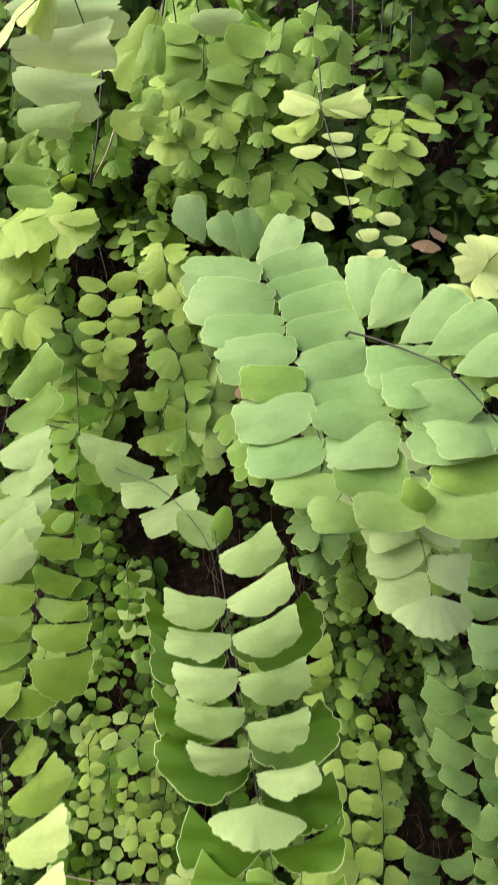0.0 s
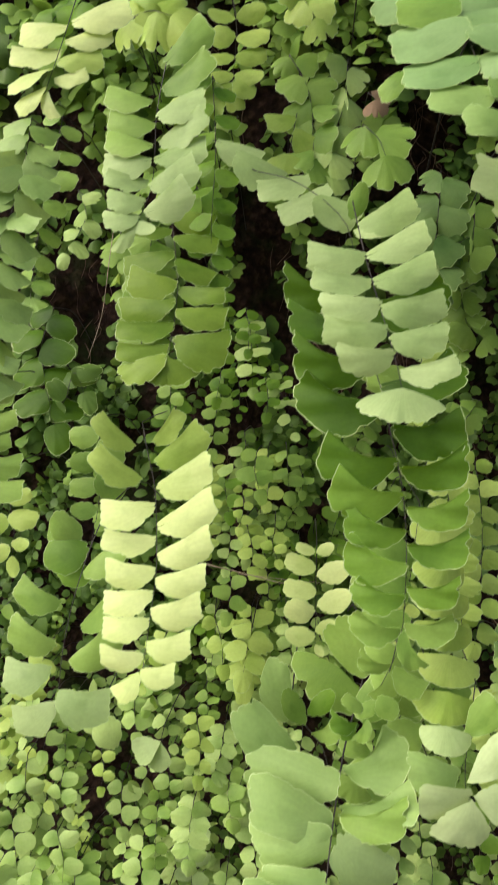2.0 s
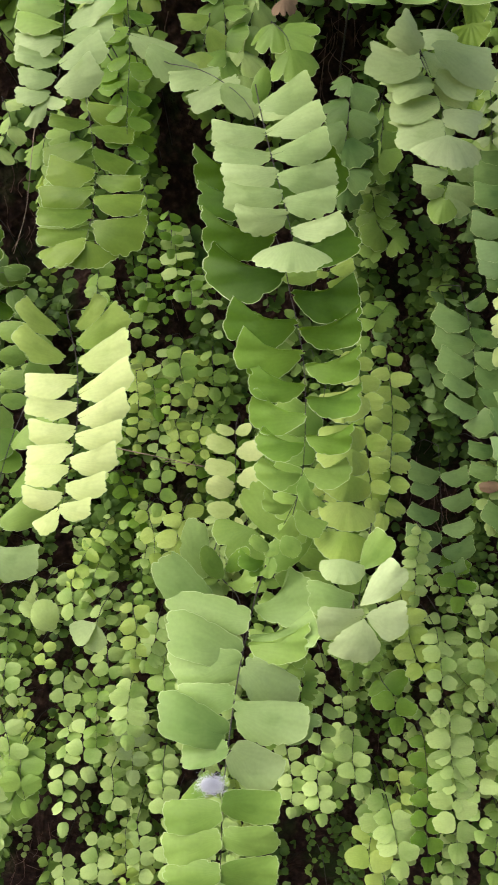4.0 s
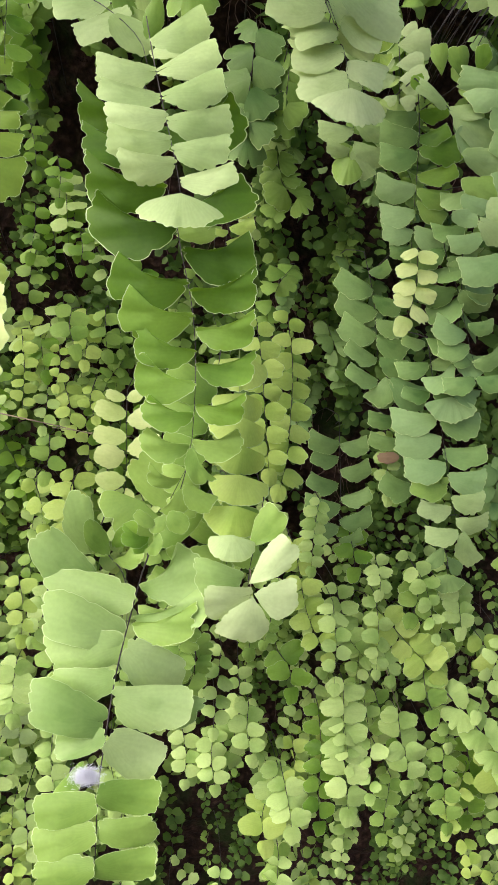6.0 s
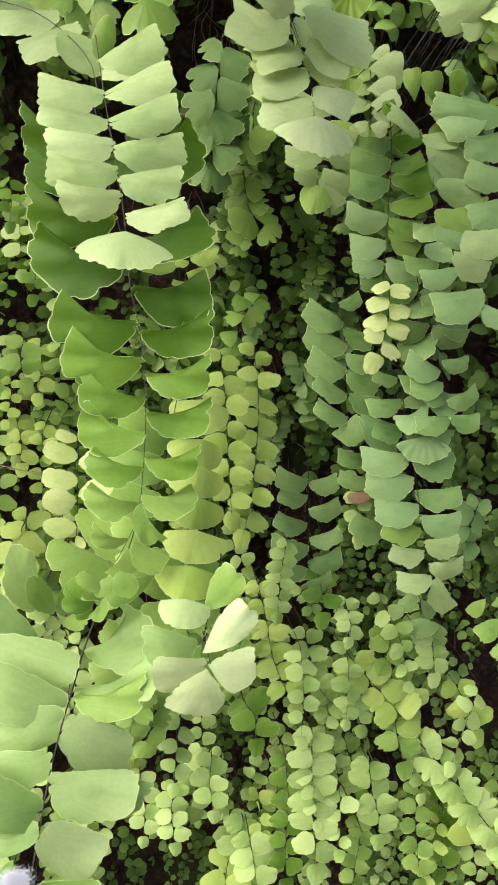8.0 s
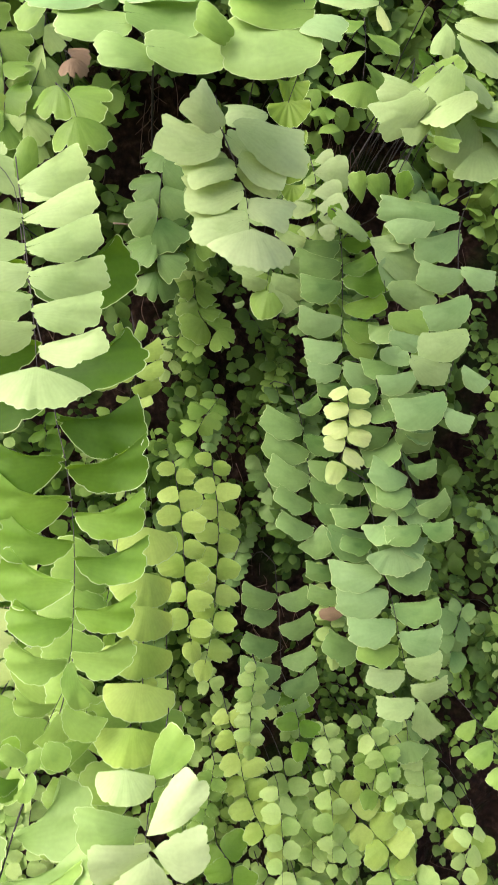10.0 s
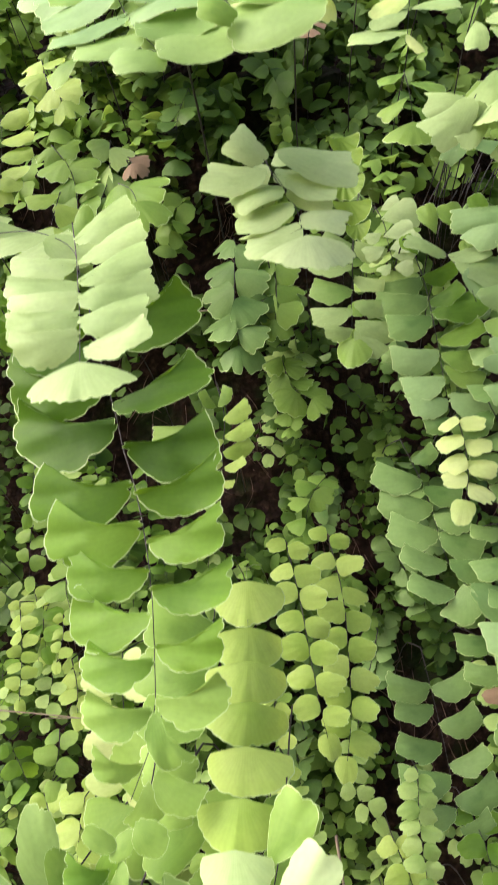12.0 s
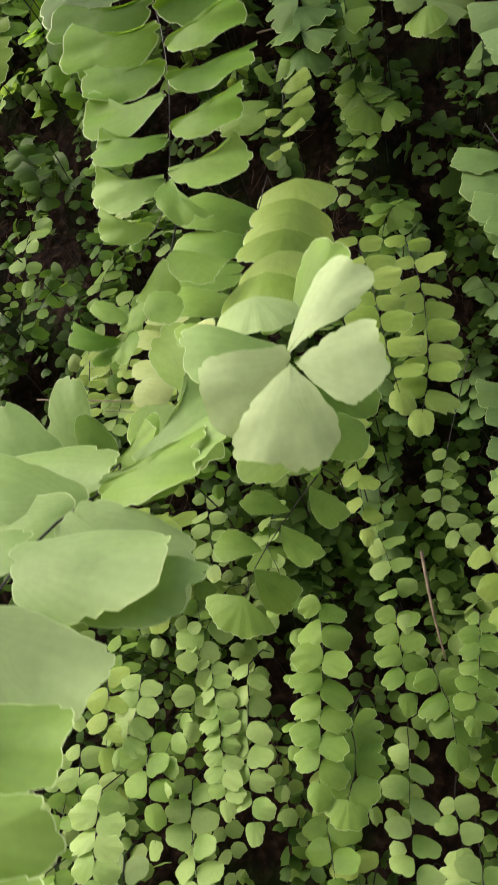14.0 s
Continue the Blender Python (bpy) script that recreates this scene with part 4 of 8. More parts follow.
leaflet(plant, (-0.133, 0.369, 1.109), (-0.106, 0.365, 1.119), 'fan', mat='bright', wide=1.06, face=(0,-1,0.5))
leaflet(plant, (-0.131, 0.349, 1.097), (-0.105, 0.345, 1.107), 'fan', mat='bright', wide=1.06, face=(0,-1,0.5))
leaflet(plant, (-0.129, 0.33, 1.085), (-0.107, 0.326, 1.093), 'fan', mat='bright', wide=1.06, face=(0,-1,0.5))
leaflet(plant, (-0.129, 0.316, 1.076), (-0.112, 0.312, 1.081), 'fan', mat='bright', wide=1.16, face=(0,-1,0.5))
plant = frond((-0.035, 0.522, 1.098), (-0.035, 0.514, 1.074), (-0.034, 0.507, 1.042), (-0.034, 0.502, 1.018), pairs=0, end=False, mat='bright', label='small pale frond with neat rounded leaflets beside the dark one')
leaflet(plant, (-0.035, 0.514, 1.079), (-0.058, 0.51, 1.088), 'wide', mat='bright', wide=1.29, face=(0,-1,0.38))
leaflet(plant, (-0.034, 0.509, 1.062), (-0.059, 0.505, 1.067), 'wide', mat='bright', wide=1.28, face=(0,-1,0.32))
leaflet(plant, (-0.035, 0.506, 1.047), (-0.059, 0.502, 1.051), 'wide', mat='bright', wide=1.28, face=(0,-1,0.32))
leaflet(plant, (-0.034, 0.502, 1.028), (-0.057, 0.498, 1.033), 'wide', mat='bright', wide=1.28, face=(0,-1,0.3))
leaflet(plant, (-0.034, 0.512, 1.074), (-0.01, 0.508, 1.086), 'wide', mat='bright', wide=1.29, face=(0,-1,0.38))
leaflet(plant, (-0.033, 0.507, 1.051), (-0.009, 0.503, 1.066), 'wide', mat='bright', wide=1.28, face=(0,-1,0.32))
leaflet(plant, (-0.034, 0.503, 1.032), (-0.018, 0.499, 1.042), 'wide', mat='bright', wide=1.28, face=(0,-1,0.3))
leaflet(plant, (-0.034, 0.501, 1.022), (-0.027, 0.497, 1.015), 'wide', mat='bright', wide=1.25, face=(0,-1,0.3))
leaflet(plant, (-0.036, 0.518, 1.092), (-0.05, 0.514, 1.098), 'wide', mat='bright', wide=1.29, face=(0,-1,0.38))
leaflet(plant, (-0.035, 0.518, 1.091), (-0.023, 0.514, 1.1), 'wide', mat='bright', wide=1.29, face=(0,-1,0.38))
# fronds above and beside it
plant = frond((-0.159, 0.522, 1.367), (-0.149, 0.502, 1.326), (-0.144, 0.488, 1.291), (-0.145, 0.478, 1.262), (-0.148, 0.467, 1.241), pairs=0, end=False, mat='olive', label='olive green frond with fan leaflets hanging before dark soil')
leaflet(plant, (-0.155, 0.513, 1.353), (-0.123, 0.509, 1.348), 'fan', mat='olive', wide=0.95, face=(0,-1,0.47))
leaflet(plant, (-0.15, 0.503, 1.332), (-0.119, 0.499, 1.333), 'fan', mat='olive', wide=0.95, face=(0,-1,0.47))
leaflet(plant, (-0.147, 0.495, 1.315), (-0.119, 0.491, 1.306), 'fan', mat='olive', wide=0.94, face=(0,-1,0.44))
leaflet(plant, (-0.144, 0.486, 1.294), (-0.11, 0.482, 1.291), 'fan', mat='olive', wide=0.94, face=(0,-1,0.44))
leaflet(plant, (-0.144, 0.48, 1.276), (-0.109, 0.476, 1.278), 'fan', mat='olive', wide=0.93, face=(0,-1,0.39))
leaflet(plant, (-0.143, 0.471, 1.253), (-0.104, 0.467, 1.257), 'fan', mat='olive', wide=1.31, face=(0,-1,0.45))
leaflet(plant, (-0.152, 0.507, 1.339), (-0.181, 0.503, 1.341), 'fan', mat='olive', wide=0.95, face=(0,-1,0.47))
leaflet(plant, (-0.148, 0.497, 1.319), (-0.185, 0.493, 1.317), 'fan', mat='olive', wide=0.94, face=(0,-1,0.44))
leaflet(plant, (-0.144, 0.487, 1.295), (-0.177, 0.483, 1.305), 'fan', mat='olive', wide=1.15, face=(0,-1,0.44))
leaflet(plant, (-0.144, 0.482, 1.283), (-0.184, 0.478, 1.283), 'fan', mat='olive', wide=0.93, face=(0,-1,0.39))
leaflet(plant, (-0.144, 0.477, 1.268), (-0.184, 0.473, 1.265), 'fan', mat='olive', wide=0.93, face=(0,-1,0.39))
leaflet(plant, (-0.146, 0.47, 1.251), (-0.182, 0.466, 1.249), 'fan', mat='olive', wide=0.94, face=(0,-1,0.45))
leaflet(plant, (-0.147, 0.466, 1.243), (-0.182, 0.462, 1.234), 'fan', mat='olive', wide=0.94, face=(0,-1,0.45))
leaflet(plant, (-0.147, 0.466, 1.243), (-0.148, 0.462, 1.219), 'tip', mat='olive', wide=1.1, face=(0,-1,0.45))
plant = frond((-0.192, 0.472, 1.13), (-0.195, 0.442, 1.108), (-0.2, 0.422, 1.079), (-0.201, 0.402, 1.051), (-0.2, 0.388, 1.024), (-0.201, 0.382, 1.016), pairs=0, end=False, mat='green', label='frond with lighter kite-shaped leaflets at its end')
leaflet(plant, (-0.196, 0.429, 1.092), (-0.174, 0.425, 1.117), 'fan', mat='green', wide=0.95, face=(0,-1,0.5))
leaflet(plant, (-0.194, 0.408, 1.062), (-0.169, 0.404, 1.088), 'fan', mat='green', wide=1.0, face=(0,-1,0.5))
leaflet(plant, (-0.194, 0.394, 1.042), (-0.167, 0.39, 1.067), 'fan', mat='green', wide=1.0, face=(0,-1,0.5))
leaflet(plant, (-0.2, 0.385, 1.025), (-0.168, 0.381, 1.028), 'fan', mat='pale', wide=1.37, face=(0,-1,0.5))
leaflet(plant, (-0.208, 0.416, 1.074), (-0.234, 0.412, 1.09), 'fan', mat='green', wide=1.11, face=(0,-1,0.5))
leaflet(plant, (-0.206, 0.4, 1.051), (-0.234, 0.396, 1.069), 'fan', mat='green', wide=1.06, face=(0,-1,0.5))
leaflet(plant, (-0.206, 0.392, 1.038), (-0.235, 0.389, 1.042), 'fan', mat='pale', wide=1.27, face=(0,-1,0.5))
leaflet(plant, (-0.199, 0.382, 1.02), (-0.227, 0.378, 1.014), 'fan', mat='pale', wide=1.32, face=(0,-1,0.5))
leaflet(plant, (-0.2, 0.387, 1.028), (-0.184, 0.383, 1.011), 'wide', mat='green', wide=0.95, face=(0,-1,0.5))
plant = frond((-0.223, 0.552, 1.19), (-0.217, 0.542, 1.152), (-0.217, 0.532, 1.115), (-0.22, 0.522, 1.087), (-0.224, 0.518, 1.064), pairs=0, end=False, mat='green', label='green strand of oval leaflets')
leaflet(plant, (-0.22, 0.546, 1.176), (-0.245, 0.542, 1.175), 'wide', mat='green', wide=1.35, face=(0,-1,0.3))
leaflet(plant, (-0.217, 0.541, 1.155), (-0.243, 0.537, 1.155), 'wide', mat='green', wide=1.35, face=(0,-1,0.3))
leaflet(plant, (-0.216, 0.536, 1.136), (-0.242, 0.532, 1.133), 'wide', mat='green', wide=1.35, face=(0,-1,0.3))
leaflet(plant, (-0.216, 0.53, 1.115), (-0.238, 0.526, 1.119), 'wide', mat='green', wide=1.35, face=(0,-1,0.3))
leaflet(plant, (-0.217, 0.527, 1.106), (-0.211, 0.523, 1.1), 'wide', mat='green', wide=1.35, face=(0,-1,0.3))
leaflet(plant, (-0.228, 0.521, 1.09), (-0.252, 0.517, 1.11), 'wide', mat='green', wide=1.35, face=(0,-1,0.3))
leaflet(plant, (-0.248, 0.528, 1.109), (-0.257, 0.524, 1.088), 'wide', mat='green', wide=1.35, face=(0,-1,0.3))
leaflet(plant, (-0.22, 0.545, 1.171), (-0.198, 0.541, 1.153), 'wide', mat='green', wide=1.35, face=(0,-1,0.3))
leaflet(plant, (-0.217, 0.539, 1.148), (-0.196, 0.535, 1.127), 'wide', mat='green', wide=1.35, face=(0,-1,0.3))
leaflet(plant, (-0.22, 0.519, 1.083), (-0.259, 0.515, 1.084), 'wide', mat='mid', wide=1.35, face=(0,-1,0.3))
leaflet(plant, (-0.218, 0.514, 1.06), (-0.243, 0.51, 1.074), 'wide', mat='mid', wide=1.35, face=(0,-1,0.3))
plant = frond((-0.226, 0.562, 0.922), (-0.219, 0.558, 0.908), (-0.21, 0.552, 0.894), pairs=0, end=False, mat='small', label='small rounded leaflets on a thin stalk')
leaflet(plant, (-0.209, 0.55, 0.895), (-0.213, 0.546, 0.927), 'wide', mat='small', wide=1.3, face=(0,-1,0.39))
leaflet(plant, (-0.22, 0.555, 0.908), (-0.237, 0.551, 0.921), 'wide', mat='small', face=(0,-1,0.39), wide=1.04)
plant = frond((-0.168, 0.582, 0.906), (-0.168, 0.567, 0.901), (-0.168, 0.562, 0.897), pairs=0, end=False, mat='pale', label='pale leaflets on a thin stalk over small ferns')
leaflet(plant, (-0.168, 0.562, 0.899), (-0.191, 0.558, 0.887), 'wedge', mat='pale', wide=1.48, face=(0,-1,0.5))
leaflet(plant, (-0.168, 0.561, 0.898), (-0.169, 0.557, 0.873), 'wedge', mat='pale', wide=1.2, face=(0,-1,0.5))
frond((-0.246, 0.47, 1.407), (-0.247, 0.46, 1.375), (-0.253, 0.455, 1.345), (-0.261, 0.45, 1.315), (-0.264, 0.445, 1.284), (-0.265, 0.44, 1.254), (-0.267, 0.435, 1.224), leaf=0.0264, pairs=15, mat='fresh', shape='fan', droop=18, jitter=1.5, face=(0.25,-1,0.35), label='fresh green frond of crowded upright fan leaflets')
frond((-0.258, 0.57, 1.441), (-0.263, 0.555, 1.39), (-0.27, 0.548, 1.349), (-0.274, 0.543, 1.314), (-0.276, 0.54, 1.287), leaf=0.0216, pairs=7, mat='green', shape='wide', droop=14, jitter=1.4)
plant = frond((-0.296, 0.492, 1.224), (-0.294, 0.482, 1.194), (-0.294, 0.478, 1.169), (-0.293, 0.472, 1.144), (-0.29, 0.467, 1.127), pairs=0, end=False, mat='green', label='green frond with drooping fan leaflets at the dark edge')
leaflet(plant, (-0.294, 0.484, 1.207), (-0.268, 0.48, 1.215), 'fan', mat='green', wide=0.98, face=(0,-1,0.38))
leaflet(plant, (-0.293, 0.479, 1.19), (-0.267, 0.475, 1.199), 'fan', mat='green', wide=0.97, face=(0,-1,0.3))
leaflet(plant, (-0.293, 0.476, 1.175), (-0.27, 0.472, 1.181), 'fan', mat='green', wide=0.97, face=(0,-1,0.3))
leaflet(plant, (-0.292, 0.473, 1.158), (-0.259, 0.469, 1.165), 'fan', mat='green', wide=0.97, face=(0,-1,0.3))
leaflet(plant, (-0.292, 0.469, 1.142), (-0.259, 0.465, 1.149), 'fan', mat='green', wide=0.98, face=(0,-1,0.36))
leaflet(plant, (-0.294, 0.483, 1.203), (-0.315, 0.479, 1.206), 'fan', mat='green', wide=0.98, face=(0,-1,0.38))
leaflet(plant, (-0.293, 0.478, 1.186), (-0.313, 0.474, 1.191), 'fan', mat='green', wide=0.97, face=(0,-1,0.3))
leaflet(plant, (-0.293, 0.475, 1.169), (-0.313, 0.471, 1.175), 'fan', mat='green', wide=0.97, face=(0,-1,0.3))
leaflet(plant, (-0.292, 0.472, 1.152), (-0.312, 0.468, 1.156), 'fan', mat='green', wide=0.97, face=(0,-1,0.3))
plant = frond((-0.292, 0.542, 1.15), (-0.295, 0.538, 1.121), (-0.289, 0.532, 1.093), (-0.29, 0.528, 1.069), pairs=0, end=False, mat='yellow', label='yellow-green sprig of small folded fans')
leaflet(plant, (-0.295, 0.535, 1.119), (-0.276, 0.531, 1.127), 'wide', mat='yellow', wide=1.33, face=(0,-1,0.29))
leaflet(plant, (-0.294, 0.532, 1.107), (-0.269, 0.528, 1.106), 'wide', mat='yellow', wide=1.33, face=(0,-1,0.29))
leaflet(plant, (-0.293, 0.532, 1.102), (-0.317, 0.528, 1.099), 'wide', mat='yellow', wide=1.33, face=(0,-1,0.29))
leaflet(plant, (-0.29, 0.528, 1.084), (-0.274, 0.524, 1.087), 'wide', mat='yellow', wide=1.33, face=(0,-1,0.3))
leaflet(plant, (-0.291, 0.528, 1.081), (-0.311, 0.524, 1.071), 'wide', mat='yellow', wide=1.33, face=(0,-1,0.3))
leaflet(plant, (-0.289, 0.526, 1.074), (-0.285, 0.522, 1.057), 'wide', mat='yellow', wide=1.3, face=(0,-1,0.3))
leaflet(plant, (-0.297, 0.536, 1.126), (-0.303, 0.532, 1.121), 'wide', mat='yellow', wide=1.32, face=(0,-1,0.28))
# the top of the bank
plant = frond((-0.159, 0.472, 1.711), (-0.155, 0.462, 1.676), (-0.15, 0.458, 1.637), (-0.148, 0.452, 1.599), pairs=0, end=False, mat='pale', label='large pale frond jutting from the top of the bank')
leaflet(plant, (-0.153, 0.46, 1.673), (-0.084, 0.456, 1.681), 'ragged', mat='pale_lit', face=(0,-1,-0.15), wide=0.6)
leaflet(plant, (-0.151, 0.457, 1.649), (-0.09, 0.453, 1.647), 'ragged', mat='pale_lit', face=(0,-1,-0.15), wide=0.62)
leaflet(plant, (-0.149, 0.455, 1.633), (-0.102, 0.451, 1.617), 'ragged', mat='pale_lit', face=(0,-1,-0.15), wide=0.8)
leaflet(plant, (-0.146, 0.451, 1.603), (-0.111, 0.447, 1.597), 'ragged', mat='pale', face=(0,-1,-0.15), wide=0.8)
leaflet(plant, (-0.135, 0.449, 1.591), (-0.139, 0.445, 1.572), 'ragged', mat='green', face=(0,-1,-0.15))
leaflet(plant, (-0.151, 0.448, 1.587), (-0.167, 0.444, 1.571), 'ragged', mat='green', face=(0,-1,-0.15))
leaflet(plant, (-0.15, 0.446, 1.569), (-0.126, 0.442, 1.561), 'ragged', mat='green', face=(0,-1,-0.15))
leaflet(plant, (-0.149, 0.444, 1.554), (-0.124, 0.44, 1.551), 'ragged', mat='green', face=(0,-1,-0.15), wide=0.9)
leaflet(plant, (-0.152, 0.447, 1.58), (-0.132, 0.444, 1.581), 'ragged', mat='green', face=(0,-1,-0.15))
plant = frond((-0.104, 0.402, 1.665), (-0.112, 0.388, 1.64), (-0.124, 0.378, 1.619), pairs=0, end=False, mat='bright', label='young yellow leaflets close by in full light')
leaflet(plant, (-0.106, 0.394, 1.653), (-0.116, 0.39, 1.624), 'wedge', mat='bright', face=(0,-1,0.9), wide=0.8)
leaflet(plant, (-0.117, 0.383, 1.634), (-0.138, 0.379, 1.607), 'wedge', mat='bright', face=(0,-1,0.9), wide=0.7)
leaflet(plant, (-0.107, 0.391, 1.649), (-0.127, 0.387, 1.631), 'wedge', mat='bright', face=(0,-1,0.9))
plant = frond((-0.058, 0.528, 1.739), (-0.063, 0.52, 1.715), (-0.068, 0.514, 1.691), pairs=0, end=False, mat='yellow', label='yellow-green folded leaflets at the top of the bank')
leaflet(plant, (-0.066, 0.518, 1.711), (-0.093, 0.514, 1.665), 'ragged', mat='yellow', face=(0,-1,-0.1), wide=0.8)
leaflet(plant, (-0.068, 0.514, 1.699), (-0.069, 0.51, 1.663), 'ragged', mat='green', face=(0,-1,-0.1), wide=0.8)
leaflet(plant, (-0.095, 0.495, 1.624), (-0.075, 0.491, 1.615), 'ragged', mat='yellow', face=(0,-1,-0.1), wide=1.3)
leaflet(plant, (-0.074, 0.494, 1.621), (-0.059, 0.49, 1.613), 'ragged', mat='green', face=(0,-1,-0.1))
leaflet(plant, (-0.063, 0.499, 1.641), (-0.069, 0.495, 1.624), 'ragged', mat='green', face=(0,-1,-0.1))
plant = frond((-0.031, 0.567, 1.739), (-0.035, 0.57, 1.718), (-0.036, 0.574, 1.698), (-0.034, 0.58, 1.678), pairs=0, end=False, mat='green', label='frond of large flat leaflets at the top of the bank')
leaflet(plant, (-0.037, 0.57, 1.708), (-0.068, 0.566, 1.715), 'oblong', mat='green', wide=0.9, face=(0,-1,-0.05))
leaflet(plant, (-0.037, 0.572, 1.697), (-0.07, 0.568, 1.698), 'oblong', mat='green', wide=1.25, face=(0,-1,-0.05))
leaflet(plant, (-0.036, 0.575, 1.687), (-0.065, 0.571, 1.683), 'oblong', mat='green', wide=1.25, face=(0,-1,-0.05))
leaflet(plant, (-0.033, 0.57, 1.708), (0, 0.566, 1.711), 'oblong', mat='green', wide=1.25, face=(0,-1,-0.05))
leaflet(plant, (-0.033, 0.572, 1.697), (-0.001, 0.568, 1.694), 'oblong', mat='green', wide=1.25, face=(0,-1,-0.05))
leaflet(plant, (-0.034, 0.576, 1.685), (-0.002, 0.572, 1.684), 'oblong', mat='green', wide=1.25, face=(0,-1,-0.05))
leaflet(plant, (-0.045, 0.566, 1.729), (-0.007, 0.562, 1.733), 'oblong', mat='pale', wide=0.9, face=(0,-1,-0.05))
leaflet(plant, (-0.04, 0.567, 1.721), (-0.066, 0.563, 1.725), 'oblong', mat='green', wide=1.25, face=(0,-1,-0.05))
leaflet(plant, (-0.018, 0.567, 1.721), (0.013, 0.563, 1.713), 'oblong', mat='green', wide=1.25, face=(0,-1,-0.05))
leaflet(plant, (-0.034, 0.578, 1.677), (-0.05, 0.574, 1.666), 'oblong', mat='green', wide=1.25, face=(0,-1,-0.05))
leaflet(plant, (-0.032, 0.578, 1.677), (-0.009, 0.574, 1.672), 'oblong', mat='green', wide=1.25, face=(0,-1,-0.05))
frond((-0.05, 0.6, 1.699), (-0.051, 0.585, 1.678), (-0.052, 0.57, 1.655), leaf=0.0162, pairs=2, mat='green', shape='lobed', fine=True, droop=14, jitter=1.8, tip=1.15)
frond((-0.02, 0.6, 1.692), (-0.021, 0.585, 1.671), (-0.023, 0.57, 1.649), leaf=0.0180, pairs=2, mat='yellow', shape='lobed', fine=True, droop=14, jitter=1.8, tip=1.15)
frond((-0.064, 0.6, 1.692), (-0.064, 0.585, 1.671), (-0.065, 0.57, 1.649), leaf=0.0153, pairs=2, mat='yellow', shape='lobed', fine=True, droop=14, jitter=1.8, tip=1.15)
frond((0.006, 0.6, 1.72), (0.004, 0.585, 1.699), (0.001, 0.57, 1.676), leaf=0.0180, pairs=2, mat='green', shape='lobed', fine=True, droop=14, jitter=1.8, tip=1.15)
frond((0.015, 0.6, 1.688), (0.013, 0.585, 1.667), (0.01, 0.57, 1.645), leaf=0.0153, pairs=2, mat='green', shape='lobed', fine=True, droop=14, jitter=1.8, tip=1.15)
frond((-0.085, 0.6, 1.711), (-0.085, 0.585, 1.69), (-0.085, 0.57, 1.667), leaf=0.0162, pairs=2, mat='green', shape='lobed', fine=True, droop=14, jitter=1.8, tip=1.15)
frond((-0.045, 0.6, 1.664), (-0.046, 0.585, 1.644), (-0.048, 0.57, 1.623), leaf=0.0162, pairs=2, mat='green', shape='lobed', fine=True, droop=14, jitter=1.8, tip=1.15)
frond((-0.008, 0.6, 1.65), (-0.01, 0.585, 1.63), (-0.012, 0.57, 1.609), leaf=0.0180, pairs=2, mat='green', shape='lobed', fine=True, droop=14, jitter=1.8, tip=1.15)
frond((-0.106, 0.6, 1.664), (-0.106, 0.585, 1.644), (-0.105, 0.57, 1.623), leaf=0.0170, pairs=2, mat='mid', shape='lobed', fine=True, droop=14, jitter=1.8, tip=1.15)
frond((0.03, 0.6, 1.753), (0.027, 0.585, 1.731), (0.024, 0.57, 1.707), leaf=0.0198, pairs=2, mat='green', shape='lobed', fine=True, droop=14, jitter=1.8, tip=1.15)
frond((0.058, 0.6, 1.767), (0.054, 0.585, 1.744), (0.05, 0.57, 1.72), leaf=0.0180, pairs=2, mat='green', shape='lobed', fine=True, droop=14, jitter=1.8, tip=1.15)
frond((0.076, 0.6, 1.746), (0.073, 0.585, 1.724), (0.068, 0.57, 1.7), leaf=0.0198, pairs=2, mat='green', shape='lobed', fine=True, droop=14, jitter=1.8, tip=1.15)
frond((0.119, 0.6, 1.674), (0.114, 0.585, 1.653), (0.108, 0.57, 1.631), leaf=0.0180, pairs=2, mat='yellow', shape='lobed', fine=True, droop=14, jitter=1.8, tip=1.15)
frond((0.104, 0.6, 1.627), (0.1, 0.585, 1.607), (0.095, 0.57, 1.587), leaf=0.0153, pairs=2, mat='green', shape='lobed', fine=True, droop=14, jitter=1.8, tip=1.15)
frond((0.02, 0.6, 1.627), (0.018, 0.585, 1.607), (0.015, 0.57, 1.587), leaf=0.0180, pairs=2, mat='green', shape='lobed', fine=True, droop=14, jitter=1.8, tip=1.15)
frond((0.058, 0.6, 1.73), (0.054, 0.585, 1.708), (0.05, 0.57, 1.685), leaf=0.0243, pairs=2, mat='green', shape='lobed', fine=True, droop=14, jitter=1.8, tip=1.15)
frond((-0.149, 0.6, 1.711), (-0.147, 0.585, 1.69), (-0.146, 0.57, 1.667), leaf=0.0250, pairs=2, mat='green', shape='lobed', fine=True, droop=14, jitter=1.8, tip=1.15)
frond((-0.144, 0.6, 1.669), (-0.142, 0.585, 1.648), (-0.141, 0.57, 1.627), leaf=0.0162, pairs=2, mat='mid', shape='lobed', fine=True, droop=14, jitter=1.8, tip=1.15)
frond((0.123, 0.6, 1.641), (0.118, 0.585, 1.621), (0.113, 0.57, 1.6), leaf=0.0153, pairs=2, mat='mid', shape='lobed', fine=True, droop=14, jitter=1.8, tip=1.15)
frond((-0.177, 0.6, 1.613), (-0.174, 0.585, 1.594), (-0.172, 0.57, 1.574), leaf=0.0180, pairs=2, mat='mid', shape='lobed', fine=True, droop=14, jitter=1.8, tip=1.15)
plant = frond((0.051, 0.548, 1.671), (0.053, 0.542, 1.654), (0.055, 0.542, 1.647), pairs=0, end=False, mat='bright', label='pale bright leaflets at the top of the bank')
